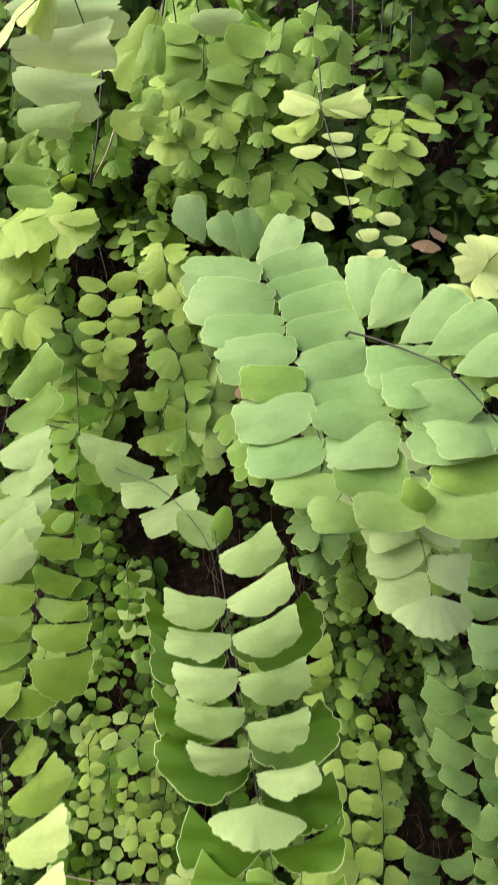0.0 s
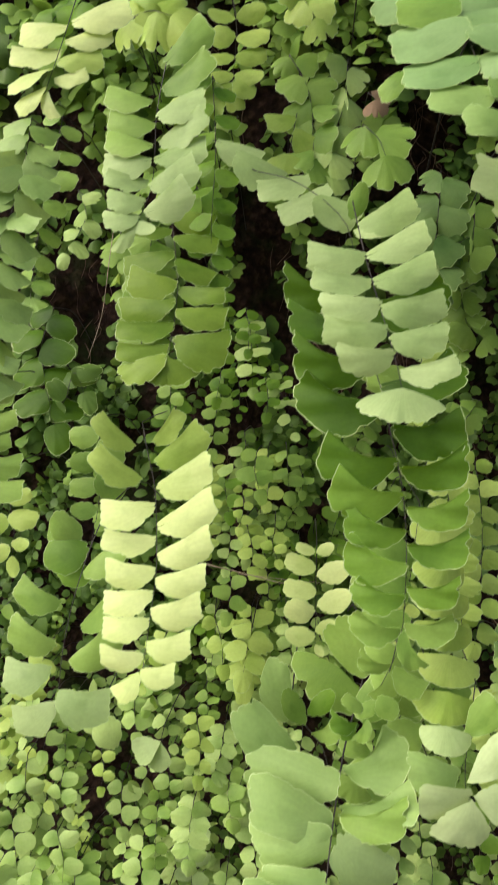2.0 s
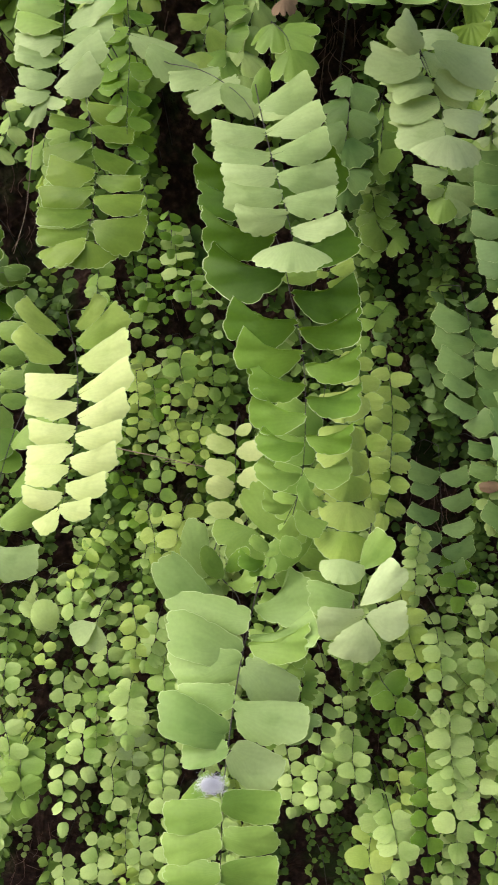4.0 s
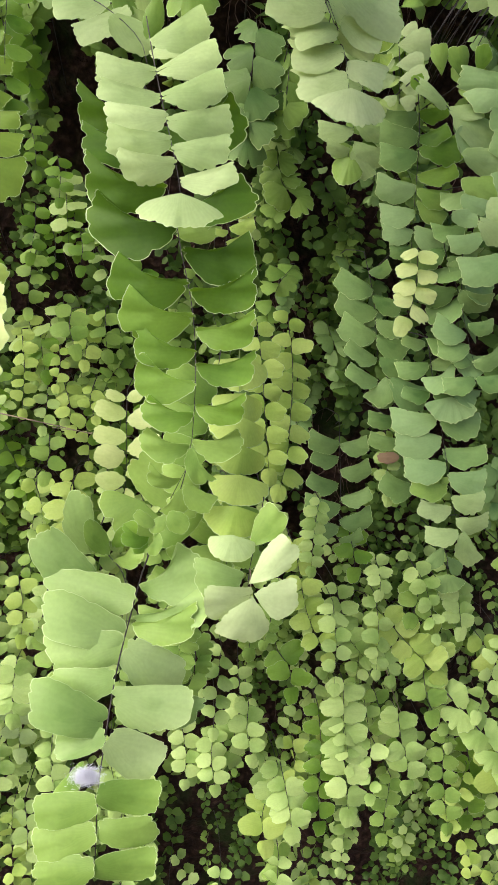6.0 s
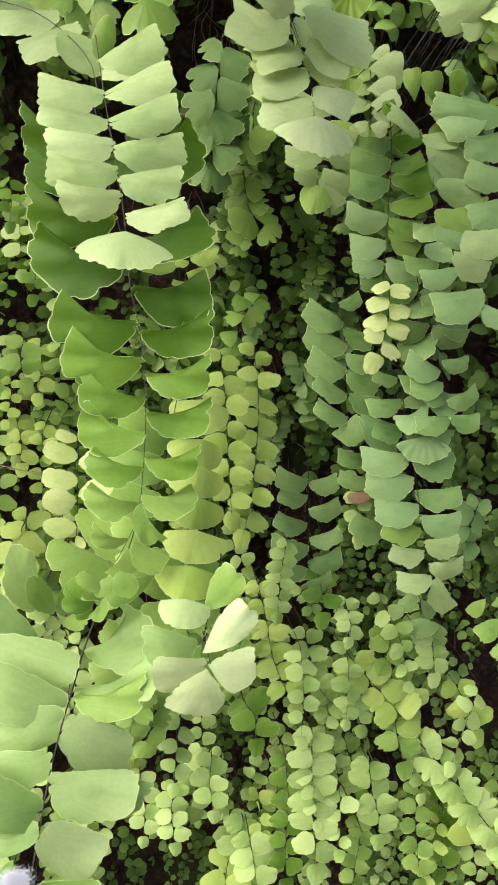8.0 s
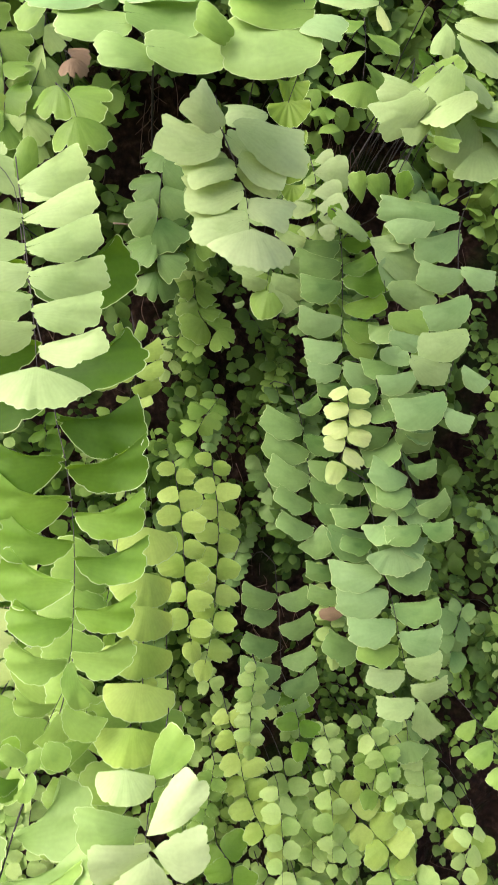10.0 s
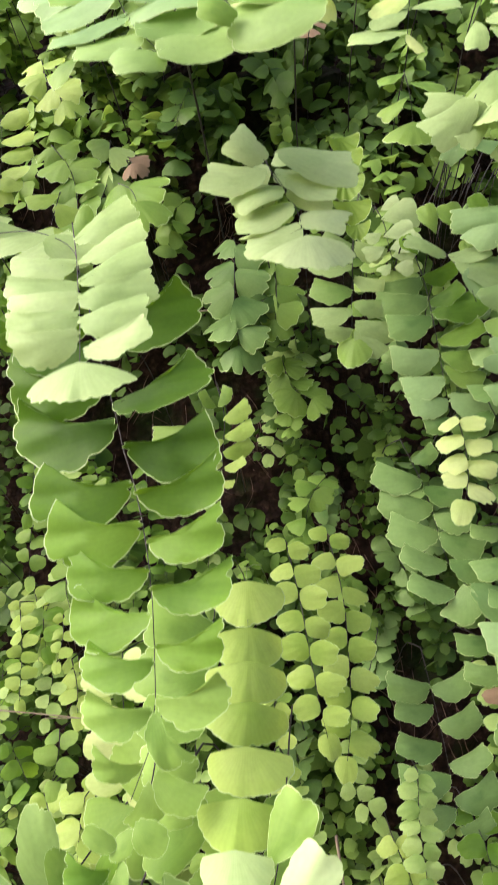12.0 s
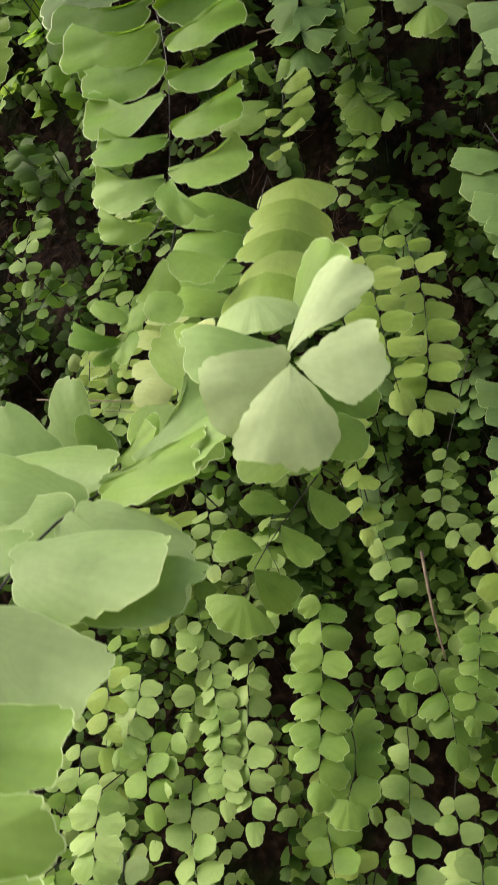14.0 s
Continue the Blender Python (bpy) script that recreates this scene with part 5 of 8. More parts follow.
leaflet(plant, (0.051, 0.54, 1.65), (0.027, 0.536, 1.656), 'ragged', mat='bright', face=(0,-1,0), wide=1.1)
leaflet(plant, (0.054, 0.54, 1.65), (0.087, 0.536, 1.654), 'ragged', mat='bright', face=(0,-1,0), wide=0.85)
leaflet(plant, (0.051, 0.54, 1.648), (0.037, 0.536, 1.634), 'ragged', mat='yellow', face=(0,-1,0))
# the grey frond that ends in a pointed fan
plant = frond((0.094, 0.498, 1.407), (0.097, 0.474, 1.376), (0.103, 0.46, 1.355), (0.107, 0.444, 1.335), (0.108, 0.432, 1.316), (0.108, 0.426, 1.307), pairs=0, end=False, mat='pale_lit', label='grey-green frond ending in one broad pointed fan')
leaflet(plant, (0.096, 0.475, 1.379), (0.07, 0.471, 1.371), 'ragged', mat='pale_lit', wide=1.37, face=(0,-1,0.5))
leaflet(plant, (0.099, 0.459, 1.356), (0.072, 0.455, 1.356), 'ragged', mat='pale_lit', wide=1.37, face=(0,-1,0.5))
leaflet(plant, (0.106, 0.442, 1.334), (0.074, 0.438, 1.334), 'ragged', mat='pale_lit', wide=1.37, face=(0,-1,0.5))
leaflet(plant, (0.108, 0.43, 1.317), (0.078, 0.426, 1.314), 'ragged', mat='pale_lit', wide=1.37, face=(0,-1,0.5))
leaflet(plant, (0.098, 0.473, 1.376), (0.125, 0.469, 1.369), 'ragged', mat='pale_lit', wide=1.37, face=(0,-1,0.5))
leaflet(plant, (0.103, 0.455, 1.351), (0.128, 0.451, 1.343), 'ragged', mat='pale_lit', wide=1.37, face=(0,-1,0.5))
leaflet(plant, (0.107, 0.437, 1.327), (0.133, 0.433, 1.321), 'ragged', mat='pale_lit', wide=1.37, face=(0,-1,0.5))
leaflet(plant, (0.126, 0.483, 1.393), (0.102, 0.479, 1.395), 'ragged', mat='pale_lit', wide=1.37, face=(0,-1,0.5))
leaflet(plant, (0.109, 0.426, 1.31), (0.11, 0.414, 1.283), 'tip', mat='pale_lit', wide=0.95, face=(0,-1,0.5))
plant = frond((0.085, 0.458, 1.389), (0.094, 0.452, 1.37), (0.102, 0.448, 1.351), pairs=0, end=False, mat='pale_lit', label='fresh broad leaflets under the large frond')
leaflet(plant, (0.093, 0.447, 1.358), (0.059, 0.443, 1.367), 'ragged', mat='pale_lit', wide=1.26, face=(0,-1,0.47))
leaflet(plant, (0.094, 0.451, 1.372), (0.075, 0.447, 1.389), 'ragged', mat='pale_lit', wide=1.26, face=(0,-1,0.46))
leaflet(plant, (0.1, 0.45, 1.371), (0.144, 0.446, 1.368), 'ragged', mat='pale_lit', wide=1.26, face=(0,-1,0.46))
leaflet(plant, (0.102, 0.445, 1.351), (0.072, 0.441, 1.345), 'ragged', mat='pale_lit', wide=1.26, face=(0,-1,0.47))
leaflet(plant, (0.103, 0.446, 1.354), (0.13, 0.442, 1.347), 'ragged', mat='pale_lit', wide=1.26, face=(0,-1,0.47))
# fronds beside the hollow with the roots
plant = frond((0.151, 0.57, 1.452), (0.153, 0.56, 1.425), (0.154, 0.555, 1.401), (0.154, 0.552, 1.376), (0.156, 0.55, 1.36), pairs=0, end=False, mat='olive', stalk=0.0003, label='olive frond of pleated half-round leaflets')
leaflet(plant, (0.152, 0.552, 1.428), (0.153, 0.548, 1.408), 'apron', mat='olive', wide=0.85, face=(0,-1,0.15), curl=1.9)
leaflet(plant, (0.151, 0.547, 1.405), (0.152, 0.543, 1.387), 'apron', mat='olive', wide=0.85, face=(0,-1,0.15), curl=1.9)
leaflet(plant, (0.151, 0.544, 1.386), (0.152, 0.54, 1.367), 'apron', mat='olive', wide=0.85, face=(0,-1,0.15), curl=1.9)
leaflet(plant, (0.154, 0.541, 1.366), (0.153, 0.537, 1.354), 'apron', mat='olive', wide=0.85, face=(0,-1,0.15), curl=1.9)
leaflet(plant, (0.153, 0.558, 1.444), (0.156, 0.554, 1.427), 'apron', mat='olive', wide=0.85, face=(0,-1,0.15), curl=1.9)
plant = frond((0.177, 0.592, 1.403), (0.18, 0.582, 1.383), (0.179, 0.572, 1.36), (0.18, 0.567, 1.338), pairs=0, end=False, mat='pale_lit', label='pale spray of short fan leaflets')
leaflet(plant, (0.178, 0.582, 1.387), (0.205, 0.578, 1.39), 'wedge', mat='pale_lit', wide=1.5, face=(0,-1,0.2))
leaflet(plant, (0.176, 0.574, 1.369), (0.198, 0.57, 1.373), 'wedge', mat='pale_lit', wide=1.4, face=(0,-1,0.2))
leaflet(plant, (0.176, 0.57, 1.359), (0.161, 0.566, 1.355), 'wedge', mat='pale_lit', wide=1.4, face=(0,-1,0.2))
leaflet(plant, (0.178, 0.569, 1.357), (0.2, 0.565, 1.362), 'wedge', mat='pale_lit', wide=1.4, face=(0,-1,0.2))
leaflet(plant, (0.179, 0.568, 1.351), (0.195, 0.564, 1.351), 'wedge', mat='pale_lit', wide=1.4, face=(0,-1,0.2))
leaflet(plant, (0.177, 0.566, 1.344), (0.169, 0.562, 1.338), 'wedge', mat='pale_lit', wide=1.4, face=(0,-1,0.2))
leaflet(plant, (0.179, 0.566, 1.341), (0.191, 0.562, 1.339), 'wedge', mat='pale_lit', wide=1.4, face=(0,-1,0.2))
leaflet(plant, (0.176, 0.576, 1.373), (0.164, 0.572, 1.368), 'wedge', mat='pale_lit', wide=1.4, face=(0,-1,0.2))
leaflet(plant, (0.18, 0.587, 1.397), (0.194, 0.583, 1.401), 'wedge', mat='pale_lit', wide=1.4, face=(0,-1,0.2))
plant = frond((0.2, 0.587, 1.357), (0.202, 0.58, 1.33), (0.202, 0.574, 1.299), (0.201, 0.569, 1.267), (0.2, 0.564, 1.236), (0.2, 0.562, 1.218), pairs=0, end=False, mat='blue', label='bluish strand of broad fans beside a dark hollow')
leaflet(plant, (0.2, 0.579, 1.333), (0.17, 0.575, 1.332), 'fan', mat='blue', wide=1.2, face=(0,-1,0.25))
leaflet(plant, (0.201, 0.575, 1.315), (0.167, 0.571, 1.323), 'fan', mat='blue', wide=1.2, face=(0,-1,0.25))
leaflet(plant, (0.201, 0.572, 1.3), (0.171, 0.568, 1.304), 'fan', mat='blue', wide=1.2, face=(0,-1,0.25))
leaflet(plant, (0.201, 0.568, 1.272), (0.17, 0.564, 1.277), 'fan', mat='grey', wide=1.2, face=(0,-1,0.25))
leaflet(plant, (0.201, 0.565, 1.253), (0.173, 0.561, 1.256), 'fan', mat='grey', wide=1.2, face=(0,-1,0.25))
leaflet(plant, (0.2, 0.562, 1.235), (0.174, 0.558, 1.242), 'fan', mat='grey', wide=1.2, face=(0,-1,0.25))
leaflet(plant, (0.199, 0.561, 1.223), (0.182, 0.557, 1.223), 'fan', mat='blue', wide=1.2, face=(0,-1,0.25))
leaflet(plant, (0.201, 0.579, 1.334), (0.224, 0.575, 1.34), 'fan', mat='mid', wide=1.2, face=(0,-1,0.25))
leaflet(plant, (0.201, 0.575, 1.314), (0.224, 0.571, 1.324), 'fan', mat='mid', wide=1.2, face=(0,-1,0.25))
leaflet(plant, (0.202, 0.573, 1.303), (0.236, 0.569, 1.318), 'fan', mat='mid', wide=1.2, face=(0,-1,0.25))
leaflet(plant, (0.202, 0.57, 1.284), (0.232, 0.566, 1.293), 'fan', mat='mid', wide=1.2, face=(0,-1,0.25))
leaflet(plant, (0.202, 0.568, 1.271), (0.228, 0.564, 1.27), 'fan', mat='green', wide=1.2, face=(0,-1,0.25))
leaflet(plant, (0.202, 0.566, 1.262), (0.228, 0.562, 1.254), 'fan', mat='green', wide=1.2, face=(0,-1,0.25))
leaflet(plant, (0.201, 0.563, 1.239), (0.234, 0.559, 1.232), 'fan', mat='grey', wide=1.2, face=(0,-1,0.25))
plant = frond((0.184, 0.542, 1.351), (0.198, 0.532, 1.336), (0.208, 0.524, 1.326), (0.215, 0.518, 1.307), (0.217, 0.514, 1.289), pairs=0, end=False, mat='pale', stalk=0.0005, label='pale frond of ragged fans arching over the hollow')
leaflet(plant, (0.207, 0.523, 1.327), (0.183, 0.519, 1.344), 'ragged', mat='pale', wide=0.8, face=(0,-1,0.49))
leaflet(plant, (0.207, 0.522, 1.325), (0.231, 0.518, 1.329), 'ragged', mat='pale', face=(0,-1,0.49), wide=1.06)
leaflet(plant, (0.21, 0.52, 1.321), (0.252, 0.516, 1.307), 'ragged', mat='pale', wide=1.02, face=(0,-1,0.28))
leaflet(plant, (0.213, 0.517, 1.311), (0.235, 0.513, 1.293), 'ragged', mat='grey', face=(0,-1,0.28), wide=1.02)
leaflet(plant, (0.217, 0.512, 1.291), (0.253, 0.508, 1.289), 'ragged', mat='pale', wide=0.91, face=(0,-1,0.15))
leaflet(plant, (0.218, 0.509, 1.271), (0.248, 0.505, 1.268), 'ragged', mat='green', wide=0.91, face=(0,-1,0.15))
leaflet(plant, (0.218, 0.507, 1.259), (0.24, 0.503, 1.254), 'ragged', mat='grey', face=(0,-1,0.15), wide=1.01)
leaflet(plant, (0.211, 0.505, 1.246), (0.231, 0.501, 1.244), 'ragged', mat='grey', face=(0,-1,0.15), wide=1.01)
plant = frond((0.282, 0.522, 1.365), (0.27, 0.514, 1.339), (0.268, 0.51, 1.307), (0.27, 0.506, 1.266), (0.263, 0.502, 1.237), (0.258, 0.502, 1.208), pairs=0, end=False, mat='grey', label='grey-green frond of ragged fans with lighter ends')
leaflet(plant, (0.269, 0.514, 1.344), (0.217, 0.51, 1.353), 'fan', mat='grey', wide=0.66, face=(0,-1,0.26))
leaflet(plant, (0.251, 0.516, 1.349), (0.221, 0.512, 1.336), 'fan', mat='grey', wide=1.17, face=(0,-1,0.26))
leaflet(plant, (0.272, 0.511, 1.332), (0.237, 0.507, 1.321), 'fan', mat='grey', wide=1.16, face=(0,-1,0.15))
leaflet(plant, (0.272, 0.508, 1.302), (0.242, 0.504, 1.306), 'fan', mat='grey', wide=1.16, face=(0,-1,0.14))
leaflet(plant, (0.276, 0.506, 1.286), (0.245, 0.502, 1.276), 'fan', mat='grey', wide=1.16, face=(0,-1,0.14))
leaflet(plant, (0.275, 0.503, 1.262), (0.239, 0.499, 1.257), 'fan', mat='pale', wide=1.16, face=(0,-1,0.16))
leaflet(plant, (0.232, 0.501, 1.243), (0.26, 0.497, 1.236), 'fan', mat='pale', wide=1.16, face=(0,-1,0.16))
leaflet(plant, (0.259, 0.5, 1.217), (0.223, 0.496, 1.21), 'fan', mat='grey', wide=1.15, face=(0,-1,0.08))
leaflet(plant, (0.236, 0.5, 1.232), (0.212, 0.496, 1.227), 'fan', mat='grey', wide=1.15, face=(0,-1,0.08))
leaflet(plant, (0.27, 0.5, 1.238), (0.288, 0.496, 1.227), 'fan', mat='grey', wide=1.16, face=(0,-1,0.16))
leaflet(plant, (0.269, 0.508, 1.306), (0.294, 0.504, 1.304), 'fan', mat='grey', wide=1.16, face=(0,-1,0.15))
leaflet(plant, (0.257, 0.5, 1.208), (0.278, 0.496, 1.201), 'fan', mat='grey', wide=1.15, face=(0,-1,0.08))
plant = frond((0.225, 0.577, 1.353), (0.231, 0.572, 1.358), (0.238, 0.567, 1.356), pairs=0, end=False, mat='green', label='upright green wedge leaflets under the roots')
leaflet(plant, (0.232, 0.569, 1.359), (0.227, 0.565, 1.384), 'wedge', mat='green', face=(0,-1,0.1), wide=1.3)
leaflet(plant, (0.213, 0.565, 1.361), (0.208, 0.561, 1.383), 'wedge', mat='green', face=(0,-1,0.1))
leaflet(plant, (0.243, 0.565, 1.364), (0.246, 0.561, 1.385), 'wedge', mat='mid', face=(0,-1,0.1))
leaflet(plant, (0.193, 0.545, 1.339), (0.186, 0.541, 1.353), 'wedge', mat='mid', face=(0,-1,0.1))
plant = frond((0.248, 0.502, 1.439), (0.236, 0.498, 1.422), (0.226, 0.493, 1.409), pairs=0, end=False, mat='pale', label='pale broad fans hanging above the roots')
leaflet(plant, (0.232, 0.492, 1.414), (0.203, 0.488, 1.397), 'ragged', mat='pale', face=(0,-1,0.1), wide=1.1)
leaflet(plant, (0.239, 0.492, 1.413), (0.222, 0.488, 1.39), 'ragged', mat='pale', face=(0,-1,0.1), wide=1.1)
leaflet(plant, (0.242, 0.49, 1.409), (0.249, 0.486, 1.388), 'ragged', mat='pale', face=(0,-1,0.1))
leaflet(plant, (0.23, 0.493, 1.416), (0.205, 0.489, 1.419), 'ragged', mat='pale', face=(0,-1,0.1))
leaflet(plant, (0.234, 0.48, 1.384), (0.25, 0.476, 1.379), 'ragged', mat='green', face=(0,-1,0.1), wide=0.7)
plant = frond((0.166, 0.587, 1.414), (0.157, 0.584, 1.381), (0.151, 0.582, 1.349), (0.146, 0.58, 1.322), (0.143, 0.578, 1.299), (0.142, 0.577, 1.291), pairs=0, end=False, mat='pale', label='pale spray of fan leaflets over the dark soil')
leaflet(plant, (0.151, 0.58, 1.351), (0.124, 0.576, 1.364), 'fan', mat='pale', wide=1.1, face=(0,-1,0.05))
leaflet(plant, (0.148, 0.579, 1.331), (0.123, 0.575, 1.344), 'fan', mat='fresh', wide=1.2, face=(0,-1,0.05))
leaflet(plant, (0.146, 0.578, 1.317), (0.118, 0.574, 1.321), 'fan', mat='pale', wide=1.05, face=(0,-1,0.05))
leaflet(plant, (0.143, 0.575, 1.3), (0.124, 0.571, 1.305), 'fan', mat='pale', wide=1.05, face=(0,-1,0.05))
leaflet(plant, (0.144, 0.575, 1.295), (0.139, 0.571, 1.272), 'apron', mat='green', wide=0.62, face=(0,-1,0.05))
leaflet(plant, (0.151, 0.58, 1.344), (0.171, 0.576, 1.334), 'fan', mat='pale', wide=1.05, face=(0,-1,0.05))
leaflet(plant, (0.148, 0.578, 1.322), (0.172, 0.574, 1.319), 'fan', mat='pale', wide=1.05, face=(0,-1,0.05))
leaflet(plant, (0.146, 0.576, 1.306), (0.174, 0.572, 1.3), 'fan', mat='pale', wide=1.05, face=(0,-1,0.05))
leaflet(plant, (0.146, 0.576, 1.302), (0.164, 0.572, 1.284), 'fan', mat='pale', wide=1.05, face=(0,-1,0.05))
leaflet(plant, (0.125, 0.575, 1.286), (0.118, 0.571, 1.283), 'fan', mat='pale', wide=1.05, face=(0,-1,0.05))
leaflet(plant, (0.154, 0.581, 1.37), (0.136, 0.577, 1.381), 'fan', mat='pale', wide=1.05, face=(0,-1,0.05))
leaflet(plant, (0.156, 0.581, 1.37), (0.176, 0.577, 1.358), 'fan', mat='pale', wide=1.05, face=(0,-1,0.05))
# bluish strands
plant = frond((0.17, 0.607, 1.221), (0.18, 0.6, 1.183), (0.183, 0.592, 1.154), (0.186, 0.585, 1.125), (0.195, 0.58, 1.109), pairs=0, end=False, mat='blue', label='bluish green strand of kite-shaped leaflets')
leaflet(plant, (0.179, 0.598, 1.185), (0.151, 0.594, 1.203), 'fan', mat='blue', wide=1.18, face=(0,-1,0.35))
leaflet(plant, (0.183, 0.593, 1.165), (0.151, 0.589, 1.182), 'fan', mat='blue', wide=1.18, face=(0,-1,0.35))
leaflet(plant, (0.183, 0.588, 1.145), (0.154, 0.584, 1.162), 'fan', mat='blue', wide=1.18, face=(0,-1,0.33))
leaflet(plant, (0.186, 0.583, 1.126), (0.157, 0.579, 1.14), 'fan', mat='blue', wide=1.19, face=(0,-1,0.36))
leaflet(plant, (0.187, 0.577, 1.107), (0.158, 0.573, 1.12), 'fan', mat='blue', wide=1.19, face=(0,-1,0.36))
leaflet(plant, (0.183, 0.588, 1.145), (0.214, 0.584, 1.139), 'fan', mat='blue', wide=1.18, face=(0,-1,0.33))
leaflet(plant, (0.186, 0.583, 1.126), (0.211, 0.579, 1.123), 'fan', mat='blue', wide=1.19, face=(0,-1,0.36))
leaflet(plant, (0.195, 0.578, 1.109), (0.178, 0.574, 1.092), 'fan', mat='blue', wide=1.6, face=(0,-1,0.36))
leaflet(plant, (0.196, 0.578, 1.109), (0.233, 0.574, 1.098), 'fan', mat='grey', wide=1.19, face=(0,-1,0.36))
leaflet(plant, (0.175, 0.601, 1.202), (0.19, 0.597, 1.212), 'fan', mat='blue', wide=1.17, face=(0,-1,0.29))
leaflet(plant, (0.179, 0.597, 1.181), (0.205, 0.593, 1.177), 'fan', mat='blue', wide=1.18, face=(0,-1,0.35))
leaflet(plant, (0.182, 0.591, 1.159), (0.208, 0.587, 1.157), 'fan', mat='blue', wide=1.18, face=(0,-1,0.35))
plant = frond((0.225, 0.572, 1.148), (0.23, 0.569, 1.124), (0.234, 0.565, 1.101), (0.241, 0.56, 1.072), (0.247, 0.554, 1.044), (0.252, 0.55, 1.018), (0.257, 0.546, 0.996), (0.265, 0.542, 0.976), pairs=0, end=False, mat='blue', label='bluish green strand of a frond ending in lighter fans')
leaflet(plant, (0.237, 0.559, 1.077), (0.199, 0.555, 1.083), 'fan', mat='grey', wide=1.14, face=(0,-1,0.29))
leaflet(plant, (0.242, 0.555, 1.058), (0.203, 0.551, 1.065), 'fan', mat='grey', wide=1.14, face=(0,-1,0.3))
leaflet(plant, (0.247, 0.55, 1.036), (0.211, 0.546, 1.042), 'fan', mat='grey', wide=1.14, face=(0,-1,0.3))
leaflet(plant, (0.251, 0.547, 1.017), (0.217, 0.543, 1.022), 'fan', mat='green', wide=1.14, face=(0,-1,0.29))
leaflet(plant, (0.255, 0.543, 0.998), (0.224, 0.539, 1.003), 'fan', mat='pale', wide=1.14, face=(0,-1,0.29))
leaflet(plant, (0.261, 0.54, 0.977), (0.233, 0.536, 0.981), 'fan', mat='pale', wide=1.14, face=(0,-1,0.27))
leaflet(plant, (0.239, 0.558, 1.075), (0.276, 0.554, 1.08), 'fan', mat='blue', wide=1.14, face=(0,-1,0.29))
leaflet(plant, (0.244, 0.553, 1.048), (0.281, 0.549, 1.052), 'fan', mat='blue', wide=1.14, face=(0,-1,0.3))
leaflet(plant, (0.249, 0.549, 1.026), (0.284, 0.545, 1.03), 'fan', mat='grey', wide=1.14, face=(0,-1,0.3))
leaflet(plant, (0.253, 0.545, 1.006), (0.283, 0.541, 1.011), 'fan', mat='pale', wide=1.14, face=(0,-1,0.29))
leaflet(plant, (0.258, 0.542, 0.987), (0.287, 0.538, 0.991), 'fan', mat='pale', wide=1.14, face=(0,-1,0.27))
leaflet(plant, (0.264, 0.54, 0.977), (0.284, 0.536, 0.951), 'fan', mat='pale', wide=1.1, face=(0,-1,0.27))
leaflet(plant, (0.231, 0.563, 1.099), (0.205, 0.559, 1.103), 'fan', mat='blue', wide=1.14, face=(0,-1,0.29))
leaflet(plant, (0.232, 0.563, 1.099), (0.269, 0.559, 1.102), 'fan', mat='blue', wide=1.14, face=(0,-1,0.29))
leaflet(plant, (0.227, 0.567, 1.125), (0.2, 0.563, 1.124), 'fan', mat='blue', wide=1.14, face=(0,-1,0.26))
leaflet(plant, (0.229, 0.567, 1.122), (0.249, 0.563, 1.141), 'fan', mat='blue', wide=1.14, face=(0,-1,0.28))
leaflet(plant, (0.224, 0.569, 1.144), (0.202, 0.565, 1.148), 'fan', mat='blue', wide=1.14, face=(0,-1,0.26))
plant = frond((0.223, 0.558, 1.241), (0.229, 0.552, 1.214), (0.24, 0.548, 1.188), (0.25, 0.542, 1.152), (0.26, 0.542, 1.125), pairs=0, end=False, mat='blue', label='bluish green strand of broad leaflets in half shade')
leaflet(plant, (0.225, 0.552, 1.223), (0.198, 0.548, 1.217), 'fan', mat='blue', wide=1.18, face=(0,-1,0.3))
leaflet(plant, (0.228, 0.549, 1.21), (0.239, 0.545, 1.215), 'fan', mat='blue', wide=1.53, face=(0,-1,0.3))
leaflet(plant, (0.236, 0.545, 1.188), (0.205, 0.541, 1.191), 'fan', mat='blue', wide=1.18, face=(0,-1,0.3))
leaflet(plant, (0.239, 0.545, 1.188), (0.268, 0.541, 1.183), 'fan', mat='blue', wide=1.18, face=(0,-1,0.3))
leaflet(plant, (0.248, 0.54, 1.152), (0.223, 0.536, 1.167), 'fan', mat='grey', wide=1.16, face=(0,-1,0.18))
leaflet(plant, (0.249, 0.541, 1.161), (0.269, 0.537, 1.165), 'fan', mat='blue', wide=1.17, face=(0,-1,0.26))
leaflet(plant, (0.255, 0.54, 1.129), (0.239, 0.536, 1.142), 'fan', mat='blue', wide=1.15, face=(0,-1,0.18))
leaflet(plant, (0.257, 0.54, 1.129), (0.279, 0.536, 1.141), 'fan', mat='blue', wide=1.16, face=(0,-1,0.18))
leaflet(plant, (0.228, 0.55, 1.214), (0.264, 0.546, 1.214), 'fan', mat='blue', wide=1.18, face=(0,-1,0.3))
leaflet(plant, (0.252, 0.54, 1.143), (0.226, 0.536, 1.147), 'fan', mat='blue', wide=1.16, face=(0,-1,0.18))
leaflet(plant, (0.26, 0.54, 1.116), (0.234, 0.536, 1.115), 'fan', mat='blue', wide=1.16, face=(0,-1,0.18))
leaflet(plant, (0.261, 0.54, 1.116), (0.284, 0.536, 1.119), 'fan', mat='blue', wide=1.16, face=(0,-1,0.18))
plant = frond((0.164, 0.632, 1.065), (0.166, 0.628, 1.038), (0.168, 0.62, 1.001), (0.168, 0.612, 0.97), (0.168, 0.609, 0.949), pairs=0, end=False, mat='blue', label='bluish green sprig of blunt fan leaflets')
